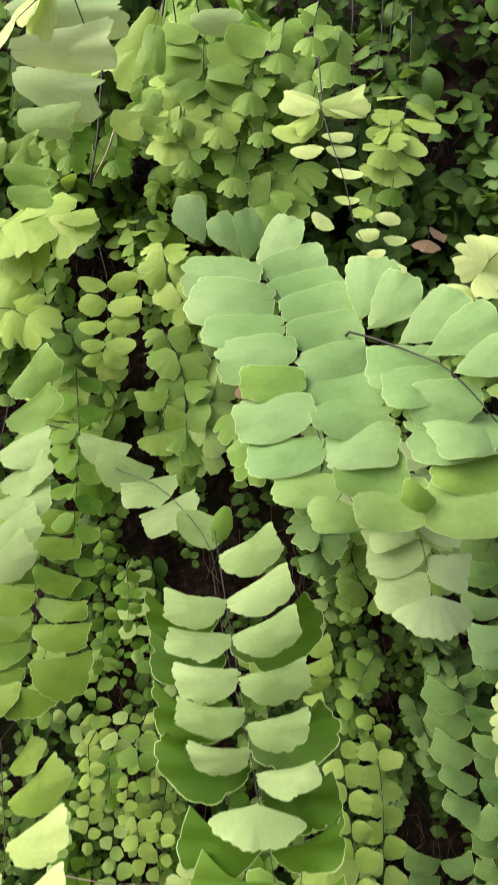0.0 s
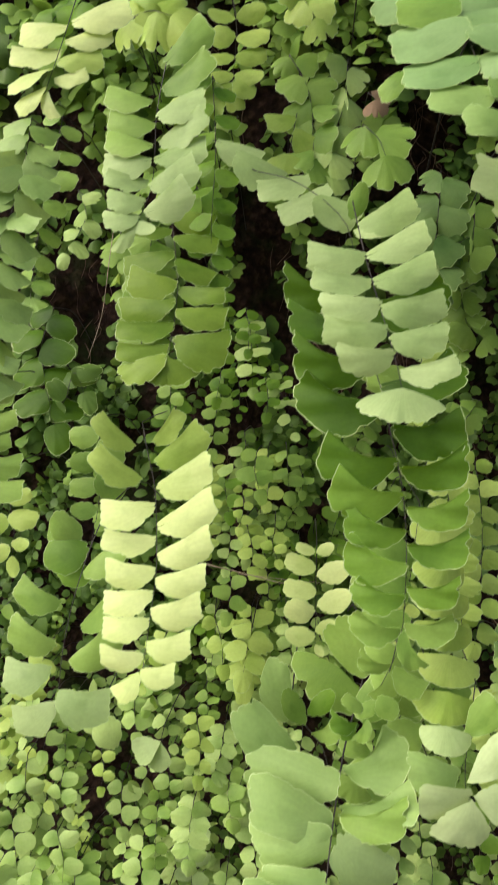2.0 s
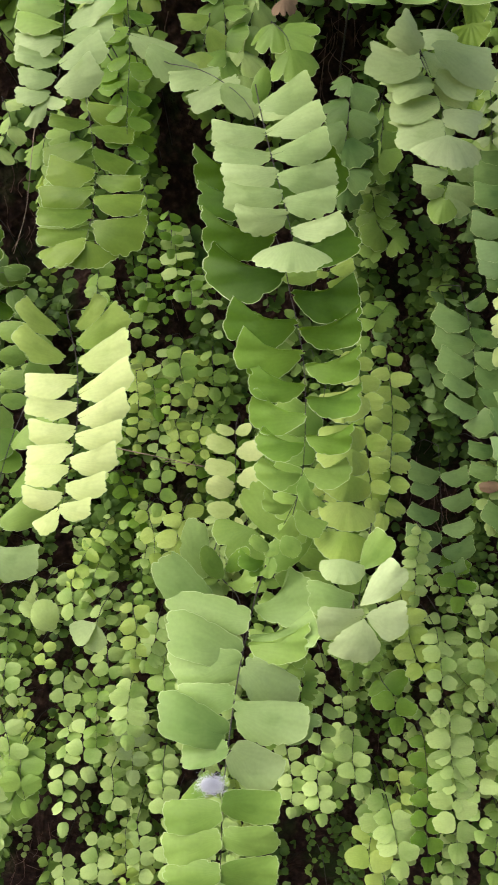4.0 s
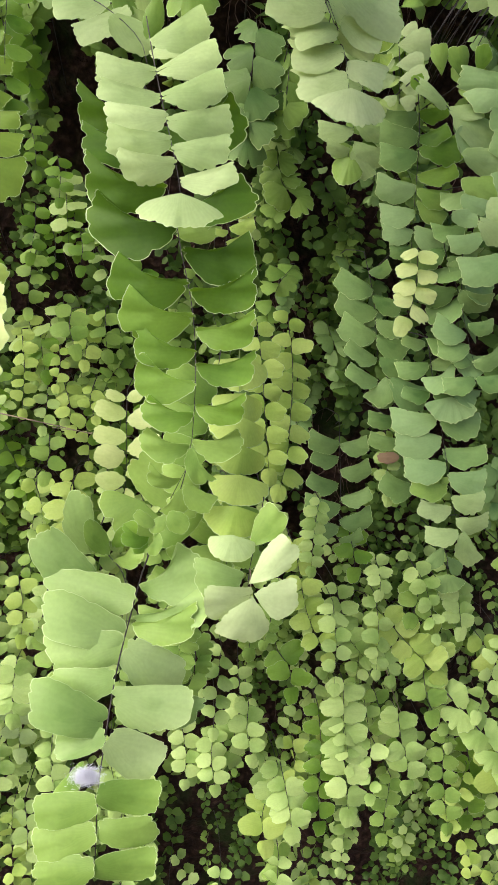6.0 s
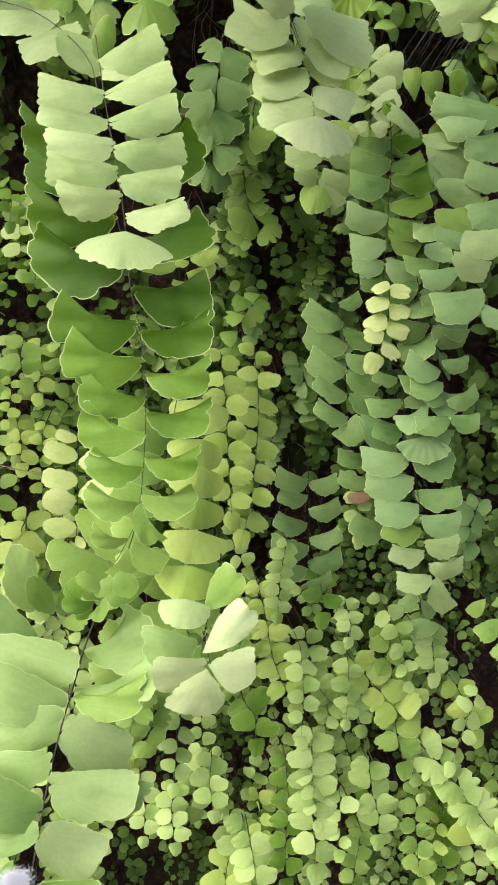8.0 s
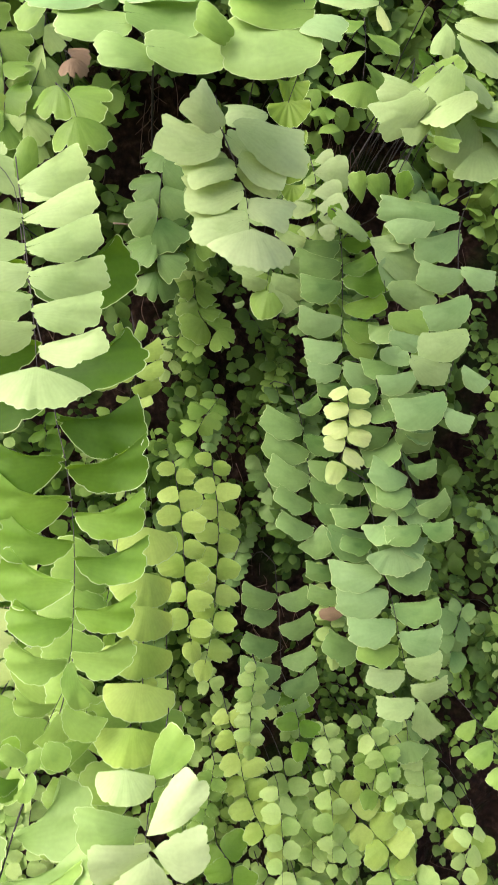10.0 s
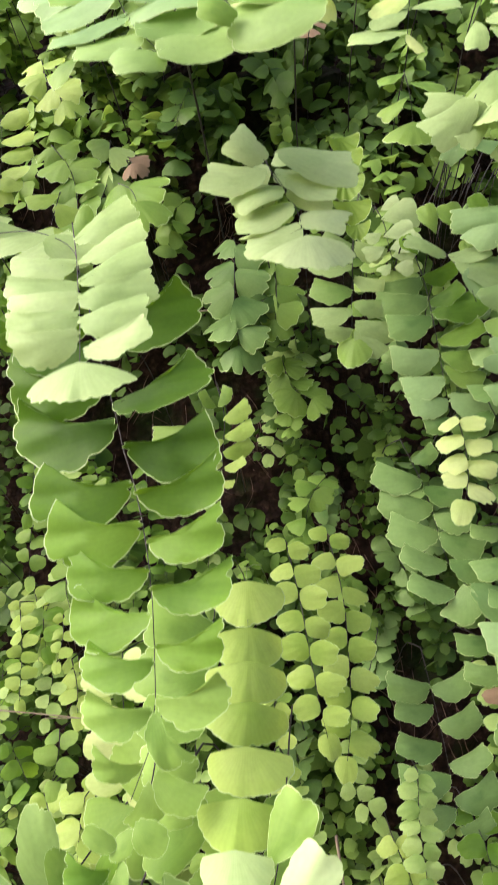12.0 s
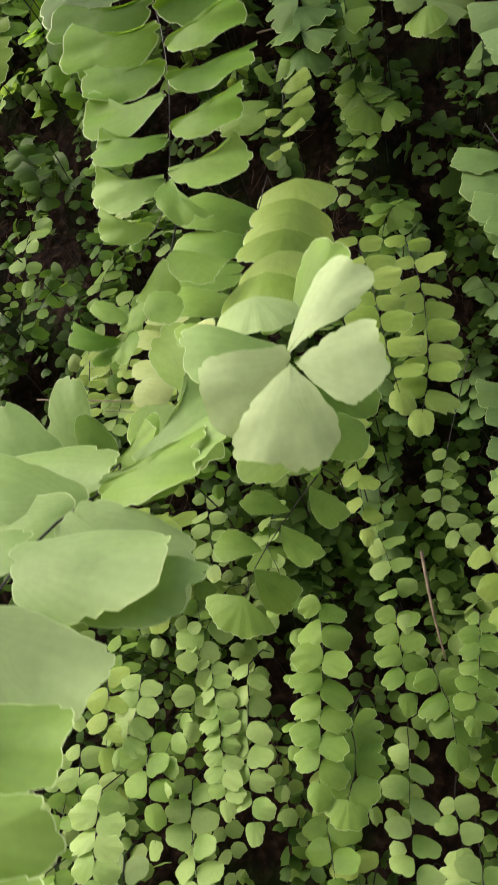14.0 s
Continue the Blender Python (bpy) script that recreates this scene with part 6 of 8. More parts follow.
leaflet(plant, (0.166, 0.624, 1.035), (0.19, 0.62, 1.044), 'fan', mat='blue', wide=1.17, face=(0,-1,0.29))
leaflet(plant, (0.167, 0.619, 1.01), (0.193, 0.615, 1.021), 'fan', mat='blue', wide=1.17, face=(0,-1,0.29))
leaflet(plant, (0.168, 0.613, 0.984), (0.194, 0.609, 0.995), 'fan', mat='blue', wide=1.18, face=(0,-1,0.33))
leaflet(plant, (0.168, 0.609, 0.961), (0.196, 0.605, 0.974), 'fan', mat='blue', wide=1.17, face=(0,-1,0.27))
leaflet(plant, (0.168, 0.606, 0.943), (0.188, 0.602, 0.953), 'fan', mat='blue', wide=1.17, face=(0,-1,0.27))
leaflet(plant, (0.165, 0.624, 1.036), (0.136, 0.62, 1.047), 'fan', mat='blue', wide=1.17, face=(0,-1,0.29))
leaflet(plant, (0.167, 0.617, 0.997), (0.137, 0.613, 1.007), 'fan', mat='blue', wide=1.18, face=(0,-1,0.33))
leaflet(plant, (0.168, 0.611, 0.976), (0.136, 0.607, 0.986), 'fan', mat='blue', wide=1.18, face=(0,-1,0.33))
leaflet(plant, (0.167, 0.608, 0.955), (0.139, 0.604, 0.966), 'fan', mat='blue', wide=1.17, face=(0,-1,0.27))
leaflet(plant, (0.166, 0.622, 1.023), (0.139, 0.618, 1.028), 'fan', mat='blue', wide=1.17, face=(0,-1,0.29))
plant = frond((0.203, 0.602, 1.093), (0.216, 0.597, 1.068), (0.218, 0.594, 1.043), (0.225, 0.59, 1.012), pairs=0, end=False, mat='blue', label='loose bluish leaflets over a dark gap')
leaflet(plant, (0.211, 0.595, 1.069), (0.186, 0.591, 1.074), 'fan', mat='blue', wide=1.02, face=(0,-1,0.3))
leaflet(plant, (0.215, 0.593, 1.048), (0.189, 0.589, 1.054), 'fan', mat='blue', wide=1.02, face=(0,-1,0.25))
leaflet(plant, (0.234, 0.587, 1.003), (0.202, 0.583, 1.016), 'fan', mat='blue', wide=1.42, face=(0,-1,0.26))
leaflet(plant, (0.208, 0.598, 1.084), (0.185, 0.594, 1.096), 'fan', mat='blue', wide=1.02, face=(0,-1,0.3))
# yellow-green chains
frond((0.074, 0.6, 1.156), (0.079, 0.575, 1.114), (0.081, 0.555, 1.078), (0.083, 0.54, 1.049), (0.085, 0.535, 1.031), leaf=0.0198, pairs=7, mat='yellow', shape='round', droop=4, label='yellow-green chain of small round leaflets')
frond((0.106, 0.625, 1.161), (0.11, 0.6, 1.114), (0.107, 0.575, 1.073), (0.102, 0.55, 1.04), (0.095, 0.532, 1.017), leaf=0.0198, pairs=8, mat='yellow', shape='round', droop=4, label='yellow-green chain of small round leaflets')
plant = frond((0.04, 0.562, 1.274), (0.044, 0.552, 1.247), (0.041, 0.548, 1.223), (0.037, 0.542, 1.196), pairs=0, end=False, mat='yellow', label='small yellow-green frond over dark soil')
leaflet(plant, (0.044, 0.549, 1.241), (0.06, 0.545, 1.253), 'fan', mat='yellow', wide=1.15, face=(0,-1,0.3))
leaflet(plant, (0.043, 0.546, 1.229), (0.06, 0.542, 1.238), 'fan', mat='yellow', wide=1.18, face=(0,-1,0.3))
leaflet(plant, (0.041, 0.544, 1.217), (0.058, 0.54, 1.225), 'fan', mat='yellow', wide=1.17, face=(0,-1,0.29))
leaflet(plant, (0.04, 0.542, 1.208), (0.054, 0.538, 1.212), 'fan', mat='yellow', wide=1.17, face=(0,-1,0.29))
leaflet(plant, (0.038, 0.54, 1.198), (0.046, 0.536, 1.197), 'fan', mat='yellow', wide=1.17, face=(0,-1,0.29))
leaflet(plant, (0.038, 0.54, 1.196), (0.031, 0.536, 1.191), 'fan', mat='yellow', wide=1.17, face=(0,-1,0.29))
leaflet(plant, (0.042, 0.546, 1.227), (0.033, 0.542, 1.228), 'fan', mat='yellow', wide=1.18, face=(0,-1,0.3))
leaflet(plant, (0.04, 0.543, 1.211), (0.031, 0.539, 1.212), 'fan', mat='yellow', wide=1.17, face=(0,-1,0.29))
leaflet(plant, (0.039, 0.552, 1.252), (0.032, 0.548, 1.264), 'fan', mat='green', wide=1.2, face=(0,-1,0.41))
leaflet(plant, (0.041, 0.552, 1.252), (0.046, 0.548, 1.265), 'fan', mat='green', wide=1.15, face=(0,-1,0.41))
leaflet(plant, (0.034, 0.548, 1.236), (-0.004, 0.544, 1.242), 'fan', mat='green', wide=0.82, face=(0,-1,0.3))
leaflet(plant, (0.037, 0.546, 1.228), (0.003, 0.542, 1.231), 'fan', mat='green', wide=0.82, face=(0,-1,0.3))
# clusters of small round leaves in the middle
frond((-0.087, 0.63, 1.226), (-0.083, 0.615, 1.21), (-0.083, 0.603, 1.195), leaf=0.0124, pairs=2, mat='mid', shape='round', fine=False, droop=6, jitter=1.3)
frond((-0.084, 0.65, 1.155), (-0.081, 0.635, 1.132), (-0.082, 0.623, 1.11), leaf=0.0153, pairs=3, mat='yellow', shape='round', fine=False, droop=6, jitter=1.3)
frond((-0.143, 0.67, 1.148), (-0.134, 0.655, 1.121), (-0.131, 0.643, 1.094), leaf=0.0152, pairs=4, mat='yellow', shape='round', fine=False, droop=6, jitter=1.3)
frond((-0.106, 0.63, 1.122), (-0.103, 0.615, 1.105), (-0.105, 0.603, 1.089), leaf=0.0104, pairs=3, mat='yellow', shape='round', fine=False, droop=6, jitter=1.3)
frond((-0.103, 0.65, 1.088), (-0.099, 0.635, 1.071), (-0.1, 0.623, 1.054), leaf=0.0129, pairs=3, mat='small', shape='round', fine=False, droop=6, jitter=1.3)
frond((-0.078, 0.67, 1.087), (-0.07, 0.655, 1.067), (-0.067, 0.643, 1.046), leaf=0.0127, pairs=3, mat='yellow', shape='round', fine=False, droop=6, jitter=1.3)
frond((-0.116, 0.63, 1.037), (-0.113, 0.615, 1.022), (-0.115, 0.603, 1.007), leaf=0.0166, pairs=2, mat='green', shape='round', fine=False, droop=6, jitter=1.3)
frond((-0.085, 0.65, 1.047), (-0.079, 0.635, 1.03), (-0.078, 0.623, 1.013), leaf=0.0124, pairs=3, mat='yellow', shape='round', fine=False, droop=6, jitter=1.3)
frond((-0.119, 0.67, 1.234), (-0.113, 0.655, 1.211), (-0.112, 0.643, 1.189), leaf=0.0092, pairs=4, mat='mid', shape='round', fine=False, droop=6, jitter=1.3)
frond((-0.14, 0.63, 1.136), (-0.135, 0.615, 1.1), (-0.135, 0.603, 1.065), leaf=0.0125, pairs=6, mat='yellow', shape='round', fine=False, droop=6, jitter=1.3)
frond((-0.096, 0.65, 0.996), (-0.094, 0.635, 0.98), (-0.097, 0.623, 0.963), leaf=0.0202, pairs=2, mat='yellow', shape='round', fine=False, droop=6, jitter=1.3)
frond((-0.134, 0.67, 1.25), (-0.132, 0.655, 1.227), (-0.134, 0.643, 1.205), leaf=0.0139, pairs=3, mat='mid', shape='round', fine=False, droop=6, jitter=1.3)
frond((-0.061, 0.63, 1.003), (-0.055, 0.615, 0.978), (-0.053, 0.603, 0.952), leaf=0.0138, pairs=4, mat='small', shape='round', fine=False, droop=6, jitter=1.3)
frond((-0.132, 0.65, 0.995), (-0.13, 0.635, 0.97), (-0.132, 0.623, 0.943), leaf=0.0138, pairs=4, mat='small', shape='round', fine=False, droop=6, jitter=1.3)
frond((-0.109, 0.67, 1.171), (-0.106, 0.655, 1.159), (-0.107, 0.643, 1.147), leaf=0.0110, pairs=2, mat='green', shape='round', fine=False, droop=6, jitter=1.3)
frond((-0.117, 0.63, 1.086), (-0.115, 0.615, 1.068), (-0.117, 0.603, 1.05), leaf=0.0120, pairs=3, mat='small', shape='round', fine=False, droop=6, jitter=1.3)
frond((-0.056, 0.65, 1.149), (-0.05, 0.635, 1.135), (-0.049, 0.623, 1.121), leaf=0.0120, pairs=2, mat='green', shape='round', fine=False, droop=6, jitter=1.3)
frond((-0.138, 0.67, 1.322), (-0.131, 0.655, 1.299), (-0.128, 0.643, 1.277), leaf=0.0125, pairs=3, mat='mid', shape='round', fine=False, droop=6, jitter=1.3)
frond((-0.107, 0.63, 1.29), (-0.102, 0.615, 1.27), (-0.101, 0.603, 1.251), leaf=0.0125, pairs=3, mat='mid', shape='round', fine=False, droop=6, jitter=1.3)
frond((-0.076, 0.65, 1.238), (-0.07, 0.635, 1.223), (-0.067, 0.623, 1.208), leaf=0.0092, pairs=3, mat='mid', shape='round', fine=False, droop=6, jitter=1.3)
# chains of small round leaves lower down
frond((-0.312, 0.612, 0.848), (-0.309, 0.598, 0.83), (-0.301, 0.588, 0.812), leaf=0.0188, pairs=2, mat='small', shape='round', fine=False, droop=4, jitter=1.1)
frond((-0.342, 0.64, 0.764), (-0.333, 0.626, 0.736), (-0.325, 0.616, 0.707), leaf=0.0222, pairs=3, mat='small', shape='round', fine=False, droop=4, jitter=1.1)
frond((-0.288, 0.626, 0.756), (-0.277, 0.612, 0.74), (-0.274, 0.602, 0.72), leaf=0.0199, pairs=2, mat='small', shape='round', fine=False, droop=4, jitter=1.1)
frond((-0.351, 0.612, 0.707), (-0.346, 0.598, 0.679), (-0.337, 0.588, 0.649), leaf=0.0244, pairs=3, mat='small', shape='round', fine=False, droop=4, jitter=1.1)
frond((-0.332, 0.64, 0.649), (-0.326, 0.626, 0.616), (-0.321, 0.616, 0.58), leaf=0.0276, pairs=3, mat='small', shape='round', fine=False, droop=4, jitter=1.1)
frond((-0.299, 0.626, 0.696), (-0.29, 0.612, 0.676), (-0.287, 0.602, 0.653), leaf=0.0244, pairs=2, mat='small', shape='round', fine=False, droop=4, jitter=1.1)
frond((-0.264, 0.612, 0.728), (-0.261, 0.598, 0.71), (-0.253, 0.588, 0.69), leaf=0.0244, pairs=2, mat='green', shape='round', fine=False, droop=4, jitter=1.1)
frond((-0.224, 0.64, 0.806), (-0.221, 0.626, 0.791), (-0.218, 0.616, 0.774), leaf=0.0188, pairs=2, mat='small', shape='round', fine=False, droop=4, jitter=1.1)
frond((-0.242, 0.626, 0.849), (-0.235, 0.612, 0.838), (-0.235, 0.602, 0.824), leaf=0.0132, pairs=2, mat='yellow', shape='round', fine=False, droop=4, jitter=1.1)
frond((-0.194, 0.612, 0.766), (-0.194, 0.598, 0.749), (-0.189, 0.588, 0.73), leaf=0.0199, pairs=2, mat='small', shape='round', fine=False, droop=4, jitter=1.1)
frond((-0.15, 0.64, 0.765), (-0.148, 0.626, 0.738), (-0.146, 0.616, 0.709), leaf=0.0194, pairs=3, mat='pale', shape='round', fine=False, droop=4, jitter=1.1)
frond((-0.171, 0.626, 0.706), (-0.166, 0.612, 0.69), (-0.167, 0.602, 0.671), leaf=0.0166, pairs=3, mat='small', shape='round', fine=False, droop=4, jitter=1.1)
frond((-0.111, 0.612, 0.734), (-0.111, 0.598, 0.705), (-0.106, 0.588, 0.674), leaf=0.0172, pairs=4, mat='small', shape='round', fine=False, droop=4, jitter=1.1)
frond((-0.191, 0.64, 0.612), (-0.188, 0.626, 0.592), (-0.186, 0.616, 0.569), leaf=0.0194, pairs=3, mat='small', shape='round', fine=False, droop=4, jitter=1.1)
frond((-0.144, 0.626, 0.641), (-0.138, 0.612, 0.615), (-0.138, 0.602, 0.586), leaf=0.0183, pairs=4, mat='small', shape='round', fine=False, droop=4, jitter=1.1)
frond((-0.102, 0.612, 0.636), (-0.103, 0.598, 0.617), (-0.098, 0.588, 0.596), leaf=0.0194, pairs=3, mat='small', shape='round', fine=False, droop=4, jitter=1.1)
frond((-0.232, 0.64, 0.587), (-0.227, 0.626, 0.574), (-0.223, 0.616, 0.558), leaf=0.0155, pairs=3, mat='small', shape='round', fine=False, droop=4, jitter=1.1)
frond((-0.146, 0.626, 0.893), (-0.139, 0.612, 0.869), (-0.139, 0.602, 0.843), leaf=0.0178, pairs=3, mat='yellow', shape='round', fine=False, droop=4, jitter=1.1)
frond((-0.108, 0.612, 0.85), (-0.11, 0.598, 0.831), (-0.105, 0.588, 0.811), leaf=0.0188, pairs=3, mat='green', shape='round', fine=False, droop=4, jitter=1.1)
frond((-0.213, 0.64, 0.917), (-0.208, 0.626, 0.896), (-0.204, 0.616, 0.875), leaf=0.0194, pairs=3, mat='small', shape='round', fine=False, droop=4, jitter=1.1)
frond((-0.298, 0.626, 0.892), (-0.292, 0.612, 0.875), (-0.293, 0.602, 0.857), leaf=0.0163, pairs=2, mat='small', shape='round', fine=False, droop=4, jitter=1.1)
frond((-0.085, 0.612, 0.818), (-0.084, 0.598, 0.783), (-0.077, 0.588, 0.746), leaf=0.0172, pairs=5, mat='small', shape='round', fine=False, droop=4, jitter=1.1)
frond((-0.365, 0.64, 0.831), (-0.36, 0.626, 0.811), (-0.357, 0.616, 0.789), leaf=0.0216, pairs=2, mat='small', shape='round', fine=False, droop=4, jitter=1.1)
frond((-0.056, 0.626, 0.69), (-0.049, 0.612, 0.671), (-0.048, 0.602, 0.649), leaf=0.0183, pairs=3, mat='small', shape='round', fine=False, droop=4, jitter=1.1)
frond((0.111, 0.612, 0.646), (0.107, 0.598, 0.632), (0.11, 0.588, 0.617), leaf=0.0254, pairs=2, mat='yellow', shape='round', fine=False, droop=4, jitter=1.1)
frond((-0.097, 0.64, 0.957), (-0.097, 0.626, 0.947), (-0.098, 0.616, 0.935), leaf=0.0254, pairs=2, mat='yellow', shape='round', fine=False, droop=4, jitter=1.1)
frond((-0.13, 0.626, 0.994), (-0.121, 0.612, 0.976), (-0.118, 0.602, 0.956), leaf=0.0183, pairs=2, mat='yellow', shape='round', fine=False, droop=4, jitter=1.1)
frond((-0.092, 0.612, 1.157), (-0.092, 0.598, 1.142), (-0.087, 0.588, 1.127), leaf=0.0170, pairs=2, mat='green', shape='round', fine=False, droop=4, jitter=1.1)
frond((-0.065, 0.64, 1.157), (-0.063, 0.626, 1.139), (-0.061, 0.616, 1.121), leaf=0.0157, pairs=2, mat='green', shape='round', fine=False, droop=4, jitter=1.1)
frond((-0.101, 0.626, 1.088), (-0.094, 0.612, 1.07), (-0.092, 0.602, 1.052), leaf=0.0158, pairs=3, mat='yellow', shape='round', fine=False, droop=4, jitter=1.1)
frond((-0.073, 0.612, 1.086), (-0.074, 0.598, 1.075), (-0.069, 0.588, 1.064), leaf=0.0124, pairs=2, mat='yellow', shape='round', fine=False, droop=4, jitter=1.1)
frond((-0.125, 0.64, 1.13), (-0.121, 0.626, 1.115), (-0.117, 0.616, 1.1), leaf=0.0152, pairs=2, mat='mid', shape='round', fine=False, droop=4, jitter=1.1)
frond((-0.366, 0.626, 0.596), (-0.356, 0.612, 0.579), (-0.354, 0.602, 0.557), leaf=0.0278, pairs=2, mat='small', shape='round', fine=False, droop=4, jitter=1.1)
frond((-0.276, 0.612, 0.832), (-0.274, 0.598, 0.821), (-0.266, 0.588, 0.808), leaf=0.0173, pairs=2, mat='small', shape='round', fine=False, droop=4, jitter=1.1)
frond((-0.176, 0.64, 0.838), (-0.172, 0.626, 0.823), (-0.169, 0.616, 0.806), leaf=0.0166, pairs=2, mat='small', shape='round', fine=False, droop=4, jitter=1.1)
frond((0.087, 0.606, 0.764), (0.085, 0.592, 0.745), (0.089, 0.582, 0.723), leaf=0.0188, pairs=3, mat='small', shape='round', fine=False, droop=4, jitter=1.1)
frond((0.111, 0.634, 0.686), (0.112, 0.62, 0.668), (0.113, 0.61, 0.648), leaf=0.0203, pairs=2, mat='small', shape='round', fine=False, droop=4, jitter=1.1)
frond((0.018, 0.62, 0.739), (0.024, 0.606, 0.713), (0.024, 0.596, 0.685), leaf=0.0161, pairs=4, mat='small', shape='round', fine=False, droop=4, jitter=1.1)
frond((0.052, 0.606, 0.736), (0.05, 0.592, 0.714), (0.054, 0.582, 0.689), leaf=0.0168, pairs=4, mat='small', shape='round', fine=False, droop=4, jitter=1.1)
frond((-0.005, 0.634, 0.782), (-0.002, 0.62, 0.771), (0, 0.61, 0.757), leaf=0.0203, pairs=2, mat='green', shape='round', fine=False, droop=4, jitter=1.1)
frond((0.33, 0.62, 0.835), (0.342, 0.606, 0.815), (0.349, 0.596, 0.794), leaf=0.0221, pairs=2, mat='yellow', shape='round', fine=False, droop=4, jitter=1.1)
frond((0.35, 0.606, 0.717), (0.361, 0.592, 0.695), (0.381, 0.582, 0.669), leaf=0.0332, pairs=2, mat='yellow', shape='round', fine=False, droop=4, jitter=1.1)
frond((0.077, 0.634, 0.791), (0.077, 0.62, 0.782), (0.078, 0.61, 0.771), leaf=0.0142, pairs=2, mat='small', shape='round', fine=False, droop=4, jitter=1.1)
# chains of round leaves beside the bare soil
frond((0.183, 0.6, 0.794), (0.186, 0.592, 0.735), (0.19, 0.584, 0.691), (0.193, 0.576, 0.663), leaf=0.0241, pairs=6, mat='small', shape='round', fine=True, droop=5, jitter=1.0)
frond((0.173, 0.624, 0.889), (0.178, 0.616, 0.866), (0.185, 0.608, 0.841), (0.202, 0.6, 0.821), leaf=0.0188, pairs=5, mat='small', shape='round', fine=True, droop=5, jitter=1.0)
frond((0.218, 0.612, 0.835), (0.224, 0.6, 0.821), (0.227, 0.588, 0.807), leaf=0.0171, pairs=3, mat='small', shape='round', fine=True, droop=5, jitter=1.0)
frond((0.243, 0.6, 0.759), (0.247, 0.592, 0.733), (0.252, 0.584, 0.714), (0.253, 0.576, 0.695), leaf=0.0229, pairs=4, mat='small', shape='round', fine=True, droop=5, jitter=1.0)
frond((0.302, 0.624, 0.896), (0.301, 0.612, 0.874), (0.301, 0.6, 0.854), leaf=0.0194, pairs=4, mat='small', shape='round', fine=True, droop=5, jitter=1.0)
frond((0.218, 0.612, 0.865), (0.234, 0.604, 0.849), (0.254, 0.596, 0.829), (0.273, 0.588, 0.81), leaf=0.0261, pairs=4, mat='yellow', shape='round', fine=True, droop=5, jitter=1.0)
frond((0.297, 0.6, 0.732), (0.295, 0.592, 0.7), (0.299, 0.584, 0.661), (0.301, 0.576, 0.642), leaf=0.0182, pairs=5, mat='green', shape='round', fine=True, droop=5, jitter=1.0)
frond((0.224, 0.624, 0.768), (0.232, 0.612, 0.744), (0.239, 0.6, 0.727), leaf=0.0188, pairs=3, mat='green', shape='round', fine=True, droop=5, jitter=1.0)
frond((0.121, 0.612, 0.943), (0.13, 0.606, 0.912), (0.138, 0.6, 0.875), (0.149, 0.594, 0.849), (0.16, 0.588, 0.83), leaf=0.0199, pairs=6, mat='yellow', shape='round', fine=True, droop=5, jitter=1.0)
frond((0.203, 0.6, 0.932), (0.207, 0.588, 0.915), (0.205, 0.576, 0.904), leaf=0.0146, pairs=3, mat='small', shape='round', fine=True, droop=5, jitter=1.0)
frond((0.258, 0.624, 0.904), (0.256, 0.612, 0.886), (0.249, 0.6, 0.869), leaf=0.0209, pairs=3, mat='green', shape='round', fine=True, droop=5, jitter=1.0)
frond((0.115, 0.612, 0.821), (0.125, 0.6, 0.81), (0.127, 0.588, 0.794), leaf=0.0230, pairs=2, mat='mid', shape='round', fine=True, droop=5, jitter=1.0)
frond((0.128, 0.6, 0.68), (0.133, 0.588, 0.658), (0.135, 0.576, 0.643), leaf=0.0231, pairs=3, mat='small', shape='round', fine=True, droop=5, jitter=1.0)
frond((0.264, 0.624, 0.84), (0.274, 0.612, 0.829), (0.281, 0.6, 0.813), leaf=0.0240, pairs=2, mat='yellow', shape='round', fine=True, droop=5, jitter=1.0)
frond((0.161, 0.612, 0.759), (0.166, 0.604, 0.714), (0.165, 0.596, 0.669), (0.167, 0.588, 0.637), leaf=0.0188, pairs=6, mat='mid', shape='round', fine=True, droop=5, jitter=1.0)
frond((0.243, 0.6, 0.682), (0.236, 0.588, 0.653), (0.232, 0.576, 0.632), leaf=0.0171, pairs=4, mat='green', shape='round', fine=True, droop=5, jitter=1.0)
frond((0.333, 0.624, 0.707), (0.335, 0.612, 0.676), (0.333, 0.6, 0.632), leaf=0.0223, pairs=4, mat='mid', shape='round', fine=True, droop=5, jitter=1.0)
frond((0.177, 0.612, 0.955), (0.181, 0.6, 0.938), (0.181, 0.588, 0.923), leaf=0.0188, pairs=2, mat='mid', shape='round', fine=True, droop=5, jitter=1.0)
frond((0.265, 0.6, 0.808), (0.266, 0.588, 0.791), (0.27, 0.576, 0.775), leaf=0.0228, pairs=2, mat='green', shape='round', fine=True, droop=5, jitter=1.0)
# left-hand fronds
plant = frond((-0.201, 0.47, 1.517), (-0.208, 0.46, 1.487), (-0.213, 0.45, 1.458), (-0.219, 0.444, 1.434), (-0.225, 0.44, 1.413), pairs=0, end=False, mat="yellow", label="bright yellow-green frond with upswept fan leaflets")
leaflet(plant, (-0.213, 0.45, 1.458), (-0.246, 0.452, 1.463), 'fan', mat='bright', face=(0,-1,.4))
leaflet(plant, (-0.217, 0.447, 1.444), (-0.251, 0.449, 1.444), 'fan', mat='bright', face=(0,-1,.4))
leaflet(plant, (-0.22, 0.443, 1.43), (-0.253, 0.445, 1.427), 'fan', mat='bright', face=(0,-1,.4))
leaflet(plant, (-0.224, 0.44, 1.417), (-0.248, 0.442, 1.409), 'fan', mat='bright', face=(0,-1,.4))
leaflet(plant, (-0.21, 0.45, 1.461), (-0.176, 0.45, 1.478), 'fan', mat='bright', face=(0,-1,.4))
